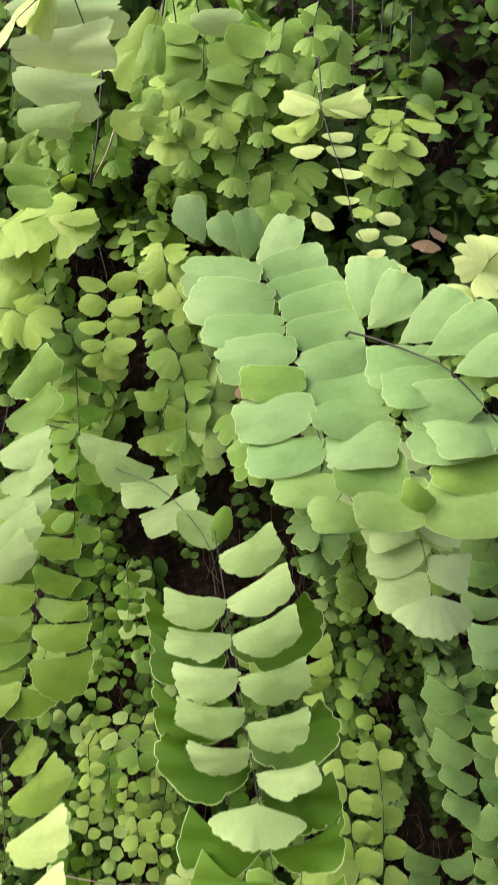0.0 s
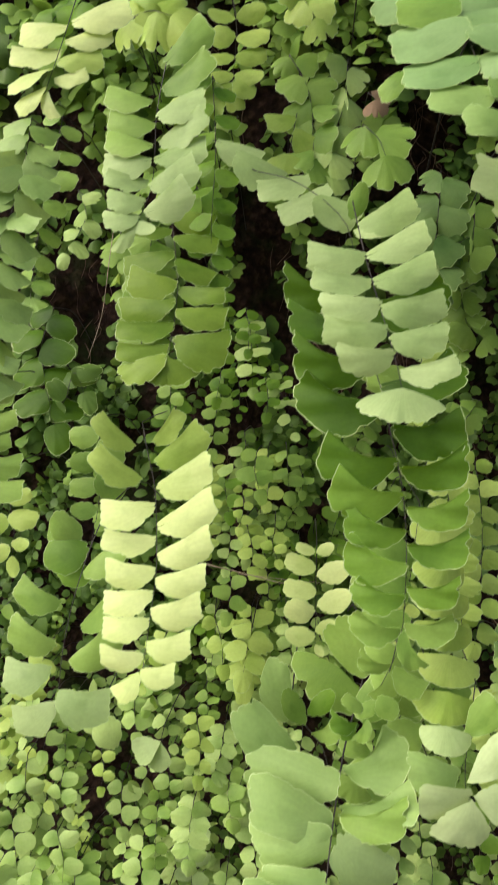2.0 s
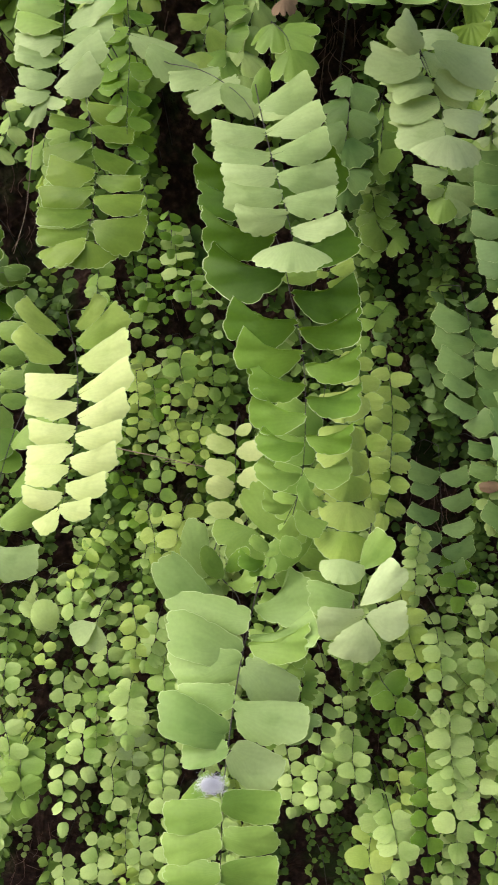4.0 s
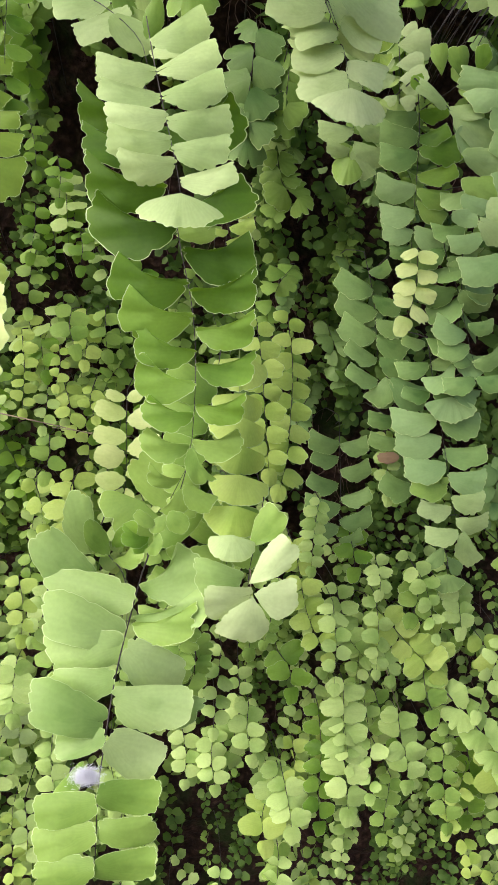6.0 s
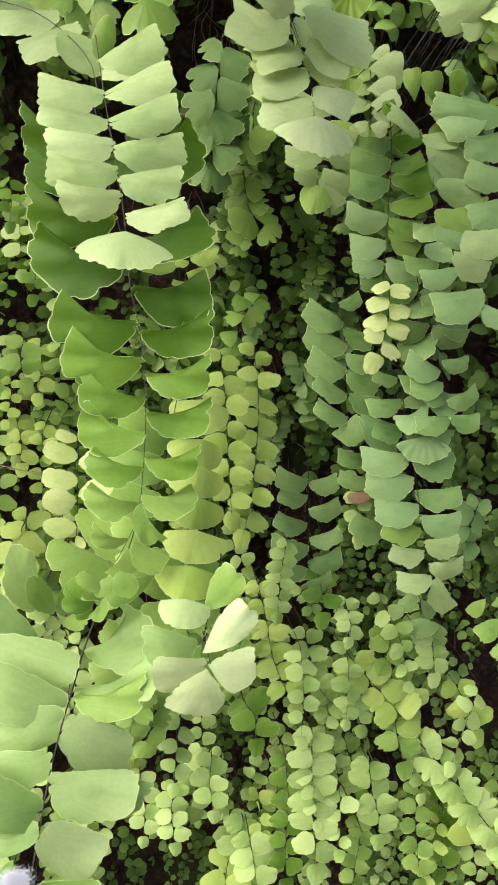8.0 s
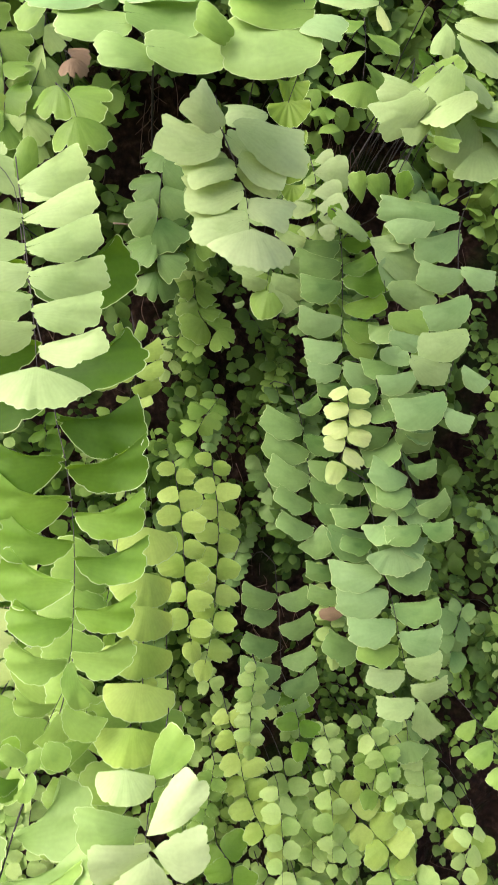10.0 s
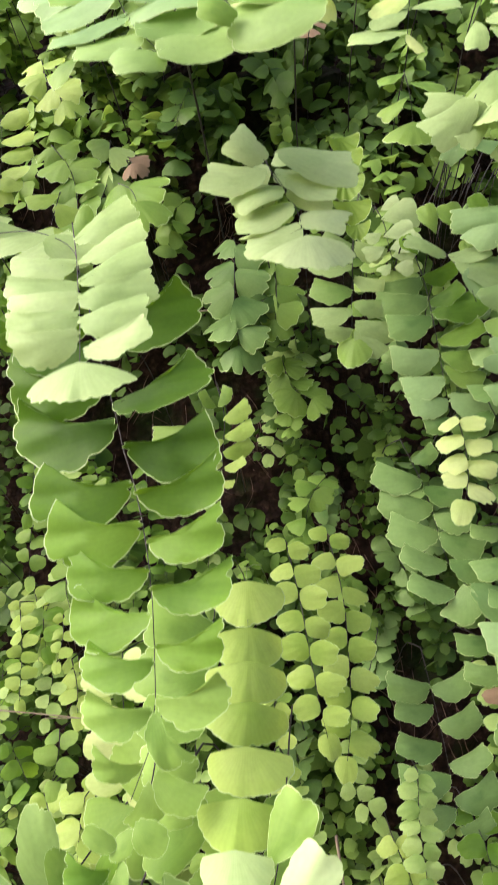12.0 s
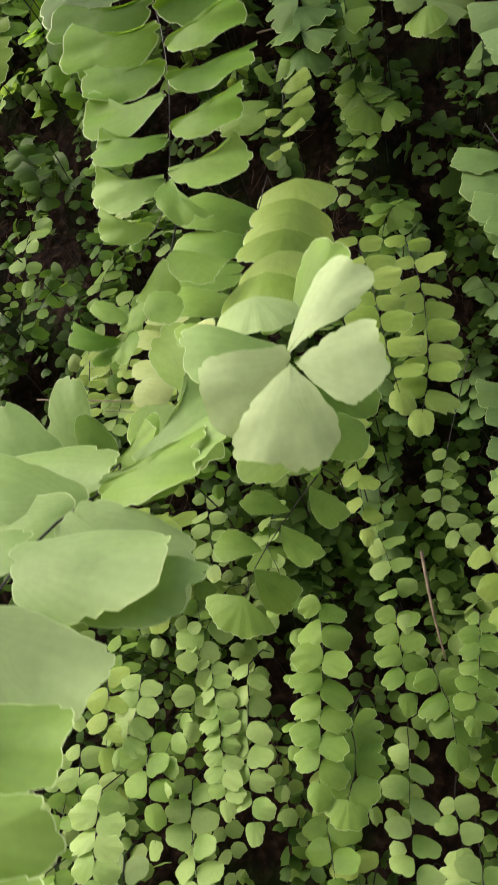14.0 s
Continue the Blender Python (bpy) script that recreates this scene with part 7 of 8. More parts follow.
leaflet(plant, (-0.214, 0.447, 1.448), (-0.186, 0.447, 1.46), 'fan', mat='bright', face=(0,-1,.4))
leaflet(plant, (-0.218, 0.444, 1.434), (-0.191, 0.443, 1.442), 'fan', mat='yellow', face=(0,-1,.4))
leaflet(plant, (-0.22, 0.441, 1.423), (-0.198, 0.44, 1.427), 'fan', mat='bright', face=(0,-1,.4))
leaflet(plant, (-0.224, 0.44, 1.414), (-0.217, 0.437, 1.398), 'fan', mat='bright', face=(0,-1,.4))
frond((-0.127, 0.53, 1.457), (-0.122, 0.52, 1.401), (-0.122, 0.505, 1.345), (-0.121, 0.5, 1.304), leaf=0.0214, pairs=7, mat="mid", shape="wide")
frond((-0.173, 0.53, 1.337), (-0.174, 0.52, 1.293), (-0.176, 0.51, 1.245), leaf=0.0251, pairs=5, mat="green", shape="lobed")
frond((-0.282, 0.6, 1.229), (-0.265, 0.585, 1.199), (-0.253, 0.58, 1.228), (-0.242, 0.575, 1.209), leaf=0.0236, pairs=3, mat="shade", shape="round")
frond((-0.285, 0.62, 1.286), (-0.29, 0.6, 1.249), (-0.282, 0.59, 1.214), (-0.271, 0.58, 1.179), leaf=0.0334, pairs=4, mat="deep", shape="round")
frond((-0.275, 0.66, 1.401), (-0.266, 0.655, 1.374), (-0.284, 0.65, 1.338), leaf=0.0193, pairs=3, mat="small", shape="round", missing=.3)
frond((-0.199, 0.51, 1.545), (-0.164, 0.5, 1.55), (-0.14, 0.495, 1.552), (-0.124, 0.49, 1.547), leaf=0.0302, pairs=5, mat="yellow", shape="fan", droop=30, face=(0,-.8,.6), label="bright yellow-green frond jutting out sideways from the wall")
frond((-0.203, 0.53, 1.53), (-0.175, 0.52, 1.534), (-0.159, 0.515, 1.534), leaf=0.0265, pairs=3, mat="yellow", shape="wide", droop=30)
frond((-0.195, 0.52, 1.491), (-0.172, 0.51, 1.495), (-0.153, 0.5, 1.487), leaf=0.0265, pairs=3, mat="yellow", shape="lobed", droop=20)
frond((-0.149, 0.53, 1.418), (-0.143, 0.53, 1.435), (-0.133, 0.53, 1.439), leaf=0.0236, pairs=2, mat="yellow", shape="fan")
frond((-0.071, 0.585, 1.493), (-0.054, 0.575, 1.46), (-0.049, 0.565, 1.419), (-0.05, 0.555, 1.389), leaf=0.0230, pairs=5, mat="green", shape="lobed", droop=20)
frond((-0.023, 0.585, 1.489), (-0.025, 0.575, 1.451), (-0.034, 0.565, 1.419), (-0.035, 0.56, 1.393), leaf=0.0230, pairs=4, mat="small", shape="lobed", droop=20)
frond((-0.063, 0.57, 1.442), (-0.066, 0.56, 1.419), (-0.068, 0.555, 1.406), leaf=0.0264, pairs=1, mat="yellow", shape="fan")
frond((-0.069, 0.57, 1.558), (-0.062, 0.56, 1.529), (-0.05, 0.555, 1.508), leaf=0.0226, pairs=3, mat="yellow", shape="lobed")
frond((-0.011, 0.54, 1.424), (0.0, 0.525, 1.409), (0.005, 0.515, 1.394), leaf=0.0274, pairs=1, mat="green", shape="lobed", droop=40, tip=1.1)
frond((-0.007, 0.56, 1.454), (-0.003, 0.555, 1.449), (-0.002, 0.553, 1.446), leaf=0.0150, one_side=1, pairs=1, mat="brown", shape="lobed", label="withered brown leaflets on a dry stalk")
# the top of the bank
frond((-0.043, 0.6, 1.763), (-0.044, 0.59, 1.72), (-0.053, 0.58, 1.678), (-0.059, 0.575, 1.644), leaf=0.0312, pairs=5, mat="green", mat_end="yellow", shape="lobed", droop=15)
frond((-0.005, 0.62, 1.77), (-0.017, 0.61, 1.731), (-0.019, 0.6, 1.688), (-0.028, 0.59, 1.655), leaf=0.0322, pairs=5, mat="green", shape="lobed", droop=15)
plant = frond((0.054, 0.56, 1.699), (0.056, 0.545, 1.649), (0.062, 0.535, 1.619), (0.071, 0.53, 1.588), (0.077, 0.525, 1.557), (0.089, 0.52, 1.532), pairs=0, end=False, mat="bright", stalk=.0006, label="frond of bright oval leaflets beside dark hollows")
leaflet(plant, (0.055, 0.545, 1.655), (0.027, 0.545, 1.66), 'broad', mat='bright', face=(0,-1,.4), wide=1.1)
leaflet(plant, (0.056, 0.545, 1.654), (0.087, 0.545, 1.656), 'broad', mat='bright', face=(0,-1,.4))
leaflet(plant, (0.052, 0.545, 1.635), (0.018, 0.55, 1.641), 'wide', mat='yellow', face=(0,-1,.4))
leaflet(plant, (0.054, 0.54, 1.629), (0.078, 0.54, 1.632), 'wide', mat='bright', face=(0,-1,.3), wide=.9)
leaflet(plant, (0.056, 0.54, 1.619), (0.031, 0.545, 1.622), 'wide', mat='bright', face=(0,-1,.3), wide=.9)
leaflet(plant, (0.057, 0.54, 1.619), (0.08, 0.54, 1.62), 'wide', mat='bright', face=(0,-1,.3), wide=.9)
leaflet(plant, (0.061, 0.535, 1.601), (0.084, 0.53, 1.599), 'wide', mat='bright', face=(0,-1,.3), wide=.95)
leaflet(plant, (0.062, 0.53, 1.579), (0.081, 0.53, 1.58), 'wide', mat='bright', face=(0,-1,.3))
leaflet(plant, (0.062, 0.53, 1.556), (0.048, 0.53, 1.57), 'wide', mat='bright', face=(0,-1,.3), wide=1.2)
leaflet(plant, (0.075, 0.528, 1.569), (0.09, 0.525, 1.568), 'wide', mat='yellow', face=(0,-1,.3), wide=1.2)
leaflet(plant, (0.077, 0.525, 1.551), (0.094, 0.522, 1.552), 'wide', mat='bright', face=(0,-1,.3), wide=1.1)
leaflet(plant, (0.094, 0.54, 1.568), (0.114, 0.54, 1.569), 'wide', mat='bright', face=(0,-1,.3))
leaflet(plant, (0.1, 0.54, 1.552), (0.118, 0.54, 1.553), 'wide', mat='bright', face=(0,-1,.3))
leaflet(plant, (0.085, 0.52, 1.535), (0.098, 0.52, 1.539), 'wide', mat='bright', face=(0,-1,.3), wide=1.2)
leaflet(plant, (0.095, 0.52, 1.531), (0.112, 0.518, 1.522), 'wedge', mat='bright', face=(0,-1,.3))
frond((0.131, 0.6, 1.688), (0.125, 0.59, 1.655), (0.113, 0.58, 1.624), leaf=0.0297, pairs=4, mat="yellow", shape="wide", droop=10, tall=1.2)
frond((0.059, 0.63, 1.741), (0.048, 0.62, 1.707), (0.033, 0.61, 1.669), leaf=0.0298, pairs=4, mat="green", shape="lobed")
frond((0.042, 0.6, 1.636), (0.029, 0.59, 1.609), (0.018, 0.58, 1.587), leaf=0.0294, pairs=3, mat="green", shape="lobed")
frond((-0.047, 0.6, 1.65), (-0.042, 0.59, 1.618), (-0.042, 0.585, 1.603), leaf=0.0221, pairs=2, mat="green", shape="round")
frond((0.179, 0.5, 1.538), (0.16, 0.49, 1.52), (0.147, 0.485, 1.504), leaf=0.0240, pairs=2, mat="bright", shape="lobed", droop=20)
frond((0.152, 0.6, 1.587), (0.149, 0.595, 1.578), (0.146, 0.59, 1.565), leaf=0.0170, pairs=1, mat="brown", shape="fan", one_side=1)
# right-hand strands
frond((0.246, 0.56, 1.278), (0.242, 0.555, 1.234), (0.244, 0.552, 1.189), (0.244, 0.55, 1.138), (0.243, 0.548, 1.096), leaf=0.0327, pairs=6, mat="blue", mat_end="grey", droop=20, shape="crescent", curl=1.35, tall=1.3)
frond((0.248, 0.52, 1.448), (0.261, 0.51, 1.416), (0.276, 0.505, 1.396), leaf=0.0314, pairs=3, mat="green", shape="fan", droop=18)
frond((0.254, 0.5, 1.441), (0.266, 0.5, 1.41), (0.277, 0.5, 1.389), leaf=0.0375, pairs=3, mat="pale", shape="fan", droop=18)
frond((0.186, 0.62, 1.399), (0.183, 0.612, 1.361), (0.167, 0.606, 1.327), (0.151, 0.604, 1.308), leaf=0.0246, pairs=4, mat="green", shape="wide", tip=1.1)
frond((0.194, 0.6, 1.406), (0.189, 0.6, 1.38), (0.188, 0.6, 1.353), leaf=0.0236, pairs=4, mat="small", shape="wide")
frond((0.064, 0.63, 1.412), (0.061, 0.615, 1.373), (0.058, 0.605, 1.34), (0.058, 0.6, 1.308), leaf=0.0281, pairs=4, mat="blue", shape="lobed", droop=15)
frond((0.095, 0.63, 1.389), (0.093, 0.62, 1.355), (0.089, 0.615, 1.331), leaf=0.0233, pairs=3, mat="green", shape="lobed")
frond((0.09, 0.65, 1.31), (0.096, 0.64, 1.28), (0.11, 0.63, 1.266), leaf=0.0210, pairs=3, mat="green", shape="lobed")
frond((0.2, 0.545, 1.222), (0.201, 0.543, 1.202), (0.199, 0.541, 1.18), (0.194, 0.54, 1.165), leaf=0.0194, pairs=4, mat="bright", shape="round", droop=3, label="small bright yellow-green frond among bluish strands")
plant = frond((0.225, 0.6, 1.034), (0.218, 0.592, 1.035), (0.215, 0.588, 1.035), pairs=0, end=False, mat="brown", label="withered pinkish brown leaflet")
leaflet(plant, (0.215, 0.588, 1.035), (0.195, 0.586, 1.033), 'wide', mat='brown', wide=.95)
frond((0.2, 0.6, 1.073), (0.204, 0.595, 1.043), (0.208, 0.59, 0.997), leaf=0.0150, pairs=4, mat="small", shape="round")
# lower right
frond((0.282, 0.59, 0.794), (0.318, 0.575, 0.758), (0.37, 0.555, 0.7), (0.417, 0.545, 0.661), leaf=0.0235, pairs=7, mat="small", shape="lobed", droop=20, stalk=.0008, label="yellow-green frond with a black stalk pointing down aside")
frond((0.32, 0.56, 0.953), (0.34, 0.555, 0.928), (0.36, 0.55, 0.897), leaf=0.0254, pairs=3, mat="green", shape="wedge", tall=1.0)
frond((0.295, 0.65, 0.882), (0.309, 0.64, 0.856), (0.313, 0.635, 0.827), leaf=0.0211, pairs=3, mat="green", shape="round")
frond((0.279, 0.62, 0.938), (0.282, 0.61, 0.925), (0.282, 0.605, 0.91), leaf=0.0263, pairs=1, mat="blue", shape="wedge", tall=1.0, droop=50)
frond((0.08, 0.62, 0.755), (0.075, 0.61, 0.731), (0.07, 0.605, 0.71), leaf=0.0222, pairs=2, mat="small", shape="lobed")
frond((0.124, 0.62, 0.683), (0.122, 0.61, 0.652), (0.126, 0.605, 0.623), leaf=0.0250, pairs=3, mat="small", shape="round")
frond((0.042, 0.49, 0.989), (0.027, 0.48, 0.971), (0.009, 0.47, 0.948), (-0.001, 0.47, 0.931), leaf=0.0246, pairs=3, mat="green", shape="wedge", tall=1.0, droop=15, label="deep green leaflets in the shade under a pale fan")
frond((0.021, 0.56, 0.925), (0.02, 0.555, 0.897), (0.015, 0.55, 0.865), (0.009, 0.55, 0.827), leaf=0.0186, pairs=7, mat="green", shape="round")
frond((0.028, 0.57, 0.857), (0.029, 0.56, 0.835), (0.023, 0.55, 0.818), leaf=0.0179, pairs=3, mat="green", shape="lobed")
frond((-0.067, 0.62, 0.891), (-0.062, 0.61, 0.849), (-0.06, 0.6, 0.807), leaf=0.0142, pairs=9, mat="small", shape="round")
frond((-0.041, 0.62, 0.885), (-0.045, 0.61, 0.834), (-0.044, 0.6, 0.793), leaf=0.0165, pairs=6, mat="small", shape="round")
frond((-0.143, 0.6, 0.819), (-0.145, 0.59, 0.795), (-0.144, 0.58, 0.772), leaf=0.0198, pairs=4, mat="small", shape="round")
frond((-0.117, 0.62, 0.884), (-0.119, 0.61, 0.864), (-0.127, 0.6, 0.842), leaf=0.0171, pairs=4, mat="small", shape="round")
frond((0.059, 0.64, 0.909), (0.059, 0.63, 0.884), (0.059, 0.62, 0.858), leaf=0.0171, pairs=4, mat="green", shape="round")
frond((0.078, 0.62, 0.87), (0.084, 0.61, 0.848), (0.084, 0.6, 0.831), leaf=0.0188, pairs=3, mat="green", shape="round")
frond((0.11, 0.6, 0.903), (0.104, 0.59, 0.875), (0.096, 0.58, 0.849), leaf=0.0129, pairs=6, mat="green", shape="round")
frond((0.05, 0.62, 1.047), (0.05, 0.615, 1.003), (0.05, 0.61, 0.962), leaf=0.0144, pairs=4, mat="yellow", shape="round", droop=24)
frond((0.111, 0.68, 1.322), (0.103, 0.675, 1.316), (0.088, 0.67, 1.312), leaf=0.0180, pairs=2, mat="small", shape="lobed")
frond((0.081, 0.69, 1.286), (0.079, 0.685, 1.258), (0.069, 0.68, 1.233), leaf=0.0146, pairs=4, mat="small", shape="round")
frond((0.137, 0.66, 1.079), (0.101, 0.65, 0.98), (0.114, 0.64, 0.944), leaf=0.0148, pairs=5, mat="small", shape="round", first=.5)
frond((0.144, 0.6, 0.988), (0.139, 0.59, 0.958), (0.137, 0.58, 0.926), leaf=0.0142, pairs=6, mat="small", shape="round")
# lower left
frond((-0.344, 0.61, 0.726), (-0.335, 0.6, 0.674), (-0.325, 0.59, 0.615), leaf=0.0247, pairs=7, mat="small", shape="round")
frond((-0.304, 0.61, 0.716), (-0.298, 0.6, 0.67), (-0.307, 0.595, 0.613), leaf=0.0244, pairs=6, mat="small", shape="round")
frond((-0.264, 0.62, 0.739), (-0.268, 0.61, 0.706), (-0.273, 0.605, 0.669), leaf=0.0278, pairs=3, mat="green", shape="lobed")
frond((-0.311, 0.66, 0.772), (-0.321, 0.65, 0.736), (-0.326, 0.645, 0.698), leaf=0.0185, pairs=5, mat="small", shape="round")
frond((-0.174, 0.66, 0.735), (-0.166, 0.65, 0.694), (-0.161, 0.645, 0.657), leaf=0.0204, pairs=5, mat="small", shape="round")
frond((-0.123, 0.66, 0.712), (-0.12, 0.655, 0.674), (-0.118, 0.65, 0.65), leaf=0.0186, pairs=5, mat="small", shape="round")
frond((-0.091, 0.6, 0.995), (-0.095, 0.595, 0.974), (-0.097, 0.59, 0.956), leaf=0.0227, pairs=2, mat="yellow", shape="round")
# bare and dry stalks
dry_stem((-0.103, 0.52, 1.726), (-0.104, 0.515, 1.675), (-0.109, 0.52, 1.621), (-0.117, 0.53, 1.588), r=.0012)
dry_stem((-0.065, 0.56, 1.752), (-0.068, 0.56, 1.725), (-0.074, 0.56, 1.688), r=.0012)
dry_stem((0.002, 0.58, 1.71), (-0.006, 0.58, 1.678), (-0.015, 0.58, 1.642), r=.0012)
dry_stem((0.092, 0.64, 1.802), (0.091, 0.64, 1.762), (0.088, 0.64, 1.737), r=.0006)
dry_stem((0.119, 0.64, 1.797), (0.117, 0.64, 1.762), (0.113, 0.64, 1.727), r=.0006)
dry_stem((0.131, 0.65, 1.803), (0.126, 0.65, 1.757), (0.123, 0.65, 1.727), r=.0006)
dry_stem((0.144, 0.64, 1.782), (0.143, 0.64, 1.742), (0.139, 0.64, 1.712), r=.0006)
dry_stem((-0.098, 0.53, 1.631), (-0.104, 0.53, 1.613), (-0.114, 0.53, 1.593), r=.0009, mat=STEM_DRY)
dry_stem((-0.211, 0.56, 1.353), (-0.214, 0.555, 1.322), (-0.219, 0.55, 1.276), (-0.229, 0.545, 1.24), r=.0004, mat=STEM_DRY)
dry_stem((-0.101, 0.56, 1.058), (-0.063, 0.57, 1.052), (-0.025, 0.58, 1.047), r=.0003, mat=STEM_DRY)
dry_stem((-0.143, 0.55, 1.071), (-0.102, 0.55, 1.063), (-0.059, 0.55, 1.054), r=.0006, mat=STEM_DRY)
dry_stem((0.082, 0.62, 0.945), (0.083, 0.62, 0.908), (0.086, 0.63, 0.875), r=.0012, mat=STEM_DRY)
dry_stem((0.185, 0.68, 0.718), (0.177, 0.68, 0.655), (0.173, 0.68, 0.597), r=.0014)
dry_stem((0.232, 0.64, 0.807), (0.248, 0.64, 0.762), (0.266, 0.64, 0.722), r=.0008, mat=STEM_DRY)
dry_stem((0.024, 0.62, 1.349), (0.039, 0.62, 1.348), (0.057, 0.62, 1.342), r=.0008, mat=STEM_DRY)
# oblique black stalks in the hollow aside
dry_stem((0.254, 0.64, 1.447), (0.241, 0.64, 1.427), (0.241, 0.67, 1.417), r=.0006)
dry_stem((0.275, 0.63, 1.445), (0.258, 0.63, 1.417), (0.254, 0.66, 1.398), r=.0006)
dry_stem((0.262, 0.66, 1.44), (0.244, 0.65, 1.415), (0.234, 0.65, 1.393), r=.0006)
dry_stem((0.256, 0.61, 1.428), (0.258, 0.65, 1.424), (0.249, 0.65, 1.405), r=.0006)
dry_stem((0.298, 0.66, 1.455), (0.284, 0.65, 1.435), (0.266, 0.62, 1.41), r=.0006)
dry_stem((0.254, 0.63, 1.46), (0.243, 0.65, 1.44), (0.235, 0.67, 1.419), r=.0006)
dry_stem((0.298, 0.63, 1.454), (0.286, 0.64, 1.431), (0.285, 0.67, 1.414), r=.0006)
dry_stem((0.286, 0.62, 1.447), (0.265, 0.61, 1.416), (0.256, 0.62, 1.392), r=.0006)
dry_stem((0.243, 0.63, 1.453), (0.233, 0.66, 1.435), (0.213, 0.64, 1.4), r=.0006)
dry_stem((0.268, 0.64, 1.44), (0.256, 0.65, 1.42), (0.246, 0.65, 1.396), r=.0006)
dry_stem((0.265, 0.6, 1.425), (0.261, 0.63, 1.411), (0.259, 0.66, 1.394), r=.0006)
dry_stem((0.284, 0.64, 1.463), (0.27, 0.65, 1.439), (0.26, 0.66, 1.414), r=.0006)
dry_stem((0.245, 0.64, 1.443), (0.227, 0.63, 1.416), (0.218, 0.64, 1.396), r=.0006)
# pale fronds above the hollow aside
plant = frond((0.231, 0.5, 1.545), (0.214, 0.497, 1.524), (0.205, 0.494, 1.498), (0.198, 0.49, 1.468), pairs=0, end=False, mat="pale", label="pale frond of flat leaflets lit from above")
leaflet(plant, (0.207, 0.496, 1.514), (0.179, 0.492, 1.509), 'wide', mat='bright', face=(0,-1,.5))
leaflet(plant, (0.204, 0.494, 1.497), (0.175, 0.49, 1.491), 'wide', mat='bright', face=(0,-1,.5))
leaflet(plant, (0.201, 0.492, 1.486), (0.174, 0.488, 1.481), 'wide', mat='pale', face=(0,-1,.5))
leaflet(plant, (0.198, 0.49, 1.472), (0.163, 0.486, 1.474), 'broad', mat='pale', face=(0,-1,.5))
leaflet(plant, (0.208, 0.495, 1.507), (0.225, 0.49, 1.508), 'wide', mat='bright', face=(0,-1,.5))
leaflet(plant, (0.204, 0.493, 1.491), (0.234, 0.488, 1.489), 'broad', mat='pale', face=(0,-1,.5))
leaflet(plant, (0.198, 0.49, 1.468), (0.205, 0.486, 1.453), 'wide', mat='bright')
plant = frond((0.256, 0.46, 1.506), (0.244, 0.458, 1.475), (0.236, 0.457, 1.457), (0.228, 0.456, 1.442), pairs=0, end=False, mat="pale", label="large pale leaflets arching out above the hollow")
leaflet(plant, (0.242, 0.458, 1.476), (0.219, 0.455, 1.49), 'broad', mat='pale', face=(0,-1,.5))
leaflet(plant, (0.239, 0.457, 1.464), (0.208, 0.454, 1.477), 'broad', mat='pale', face=(0,-1,.5))
leaflet(plant, (0.241, 0.457, 1.456), (0.273, 0.45, 1.465), 'broad', mat='pale', face=(0,-1,.5))
leaflet(plant, (0.236, 0.456, 1.445), (0.268, 0.45, 1.445), 'broad', mat='pale', face=(0,-1,.5))
leaflet(plant, (0.238, 0.456, 1.439), (0.267, 0.45, 1.423), 'broad', mat='pale', face=(0,-1,.4))
leaflet(plant, (0.23, 0.456, 1.444), (0.227, 0.452, 1.426), 'wedge', mat='pale', wide=1.2)
plant = frond((0.256, 0.58, 1.477), (0.253, 0.575, 1.451), (0.256, 0.57, 1.434), pairs=0, end=False, mat="green")
leaflet(plant, (0.248, 0.572, 1.436), (0.286, 0.565, 1.419), 'broad', mat='grey', face=(0,-1,.4))
leaflet(plant, (0.248, 0.574, 1.446), (0.233, 0.57, 1.423), 'wedge', mat='grey')
leaflet(plant, (0.258, 0.577, 1.463), (0.293, 0.572, 1.475), 'broad', mat='green', face=(0,-1,.4))
frond((0.212, 0.57, 1.499), (0.212, 0.565, 1.473), (0.209, 0.56, 1.448), leaf=0.0294, pairs=2, mat="green", shape="wedge", tall=1.0, droop=30)


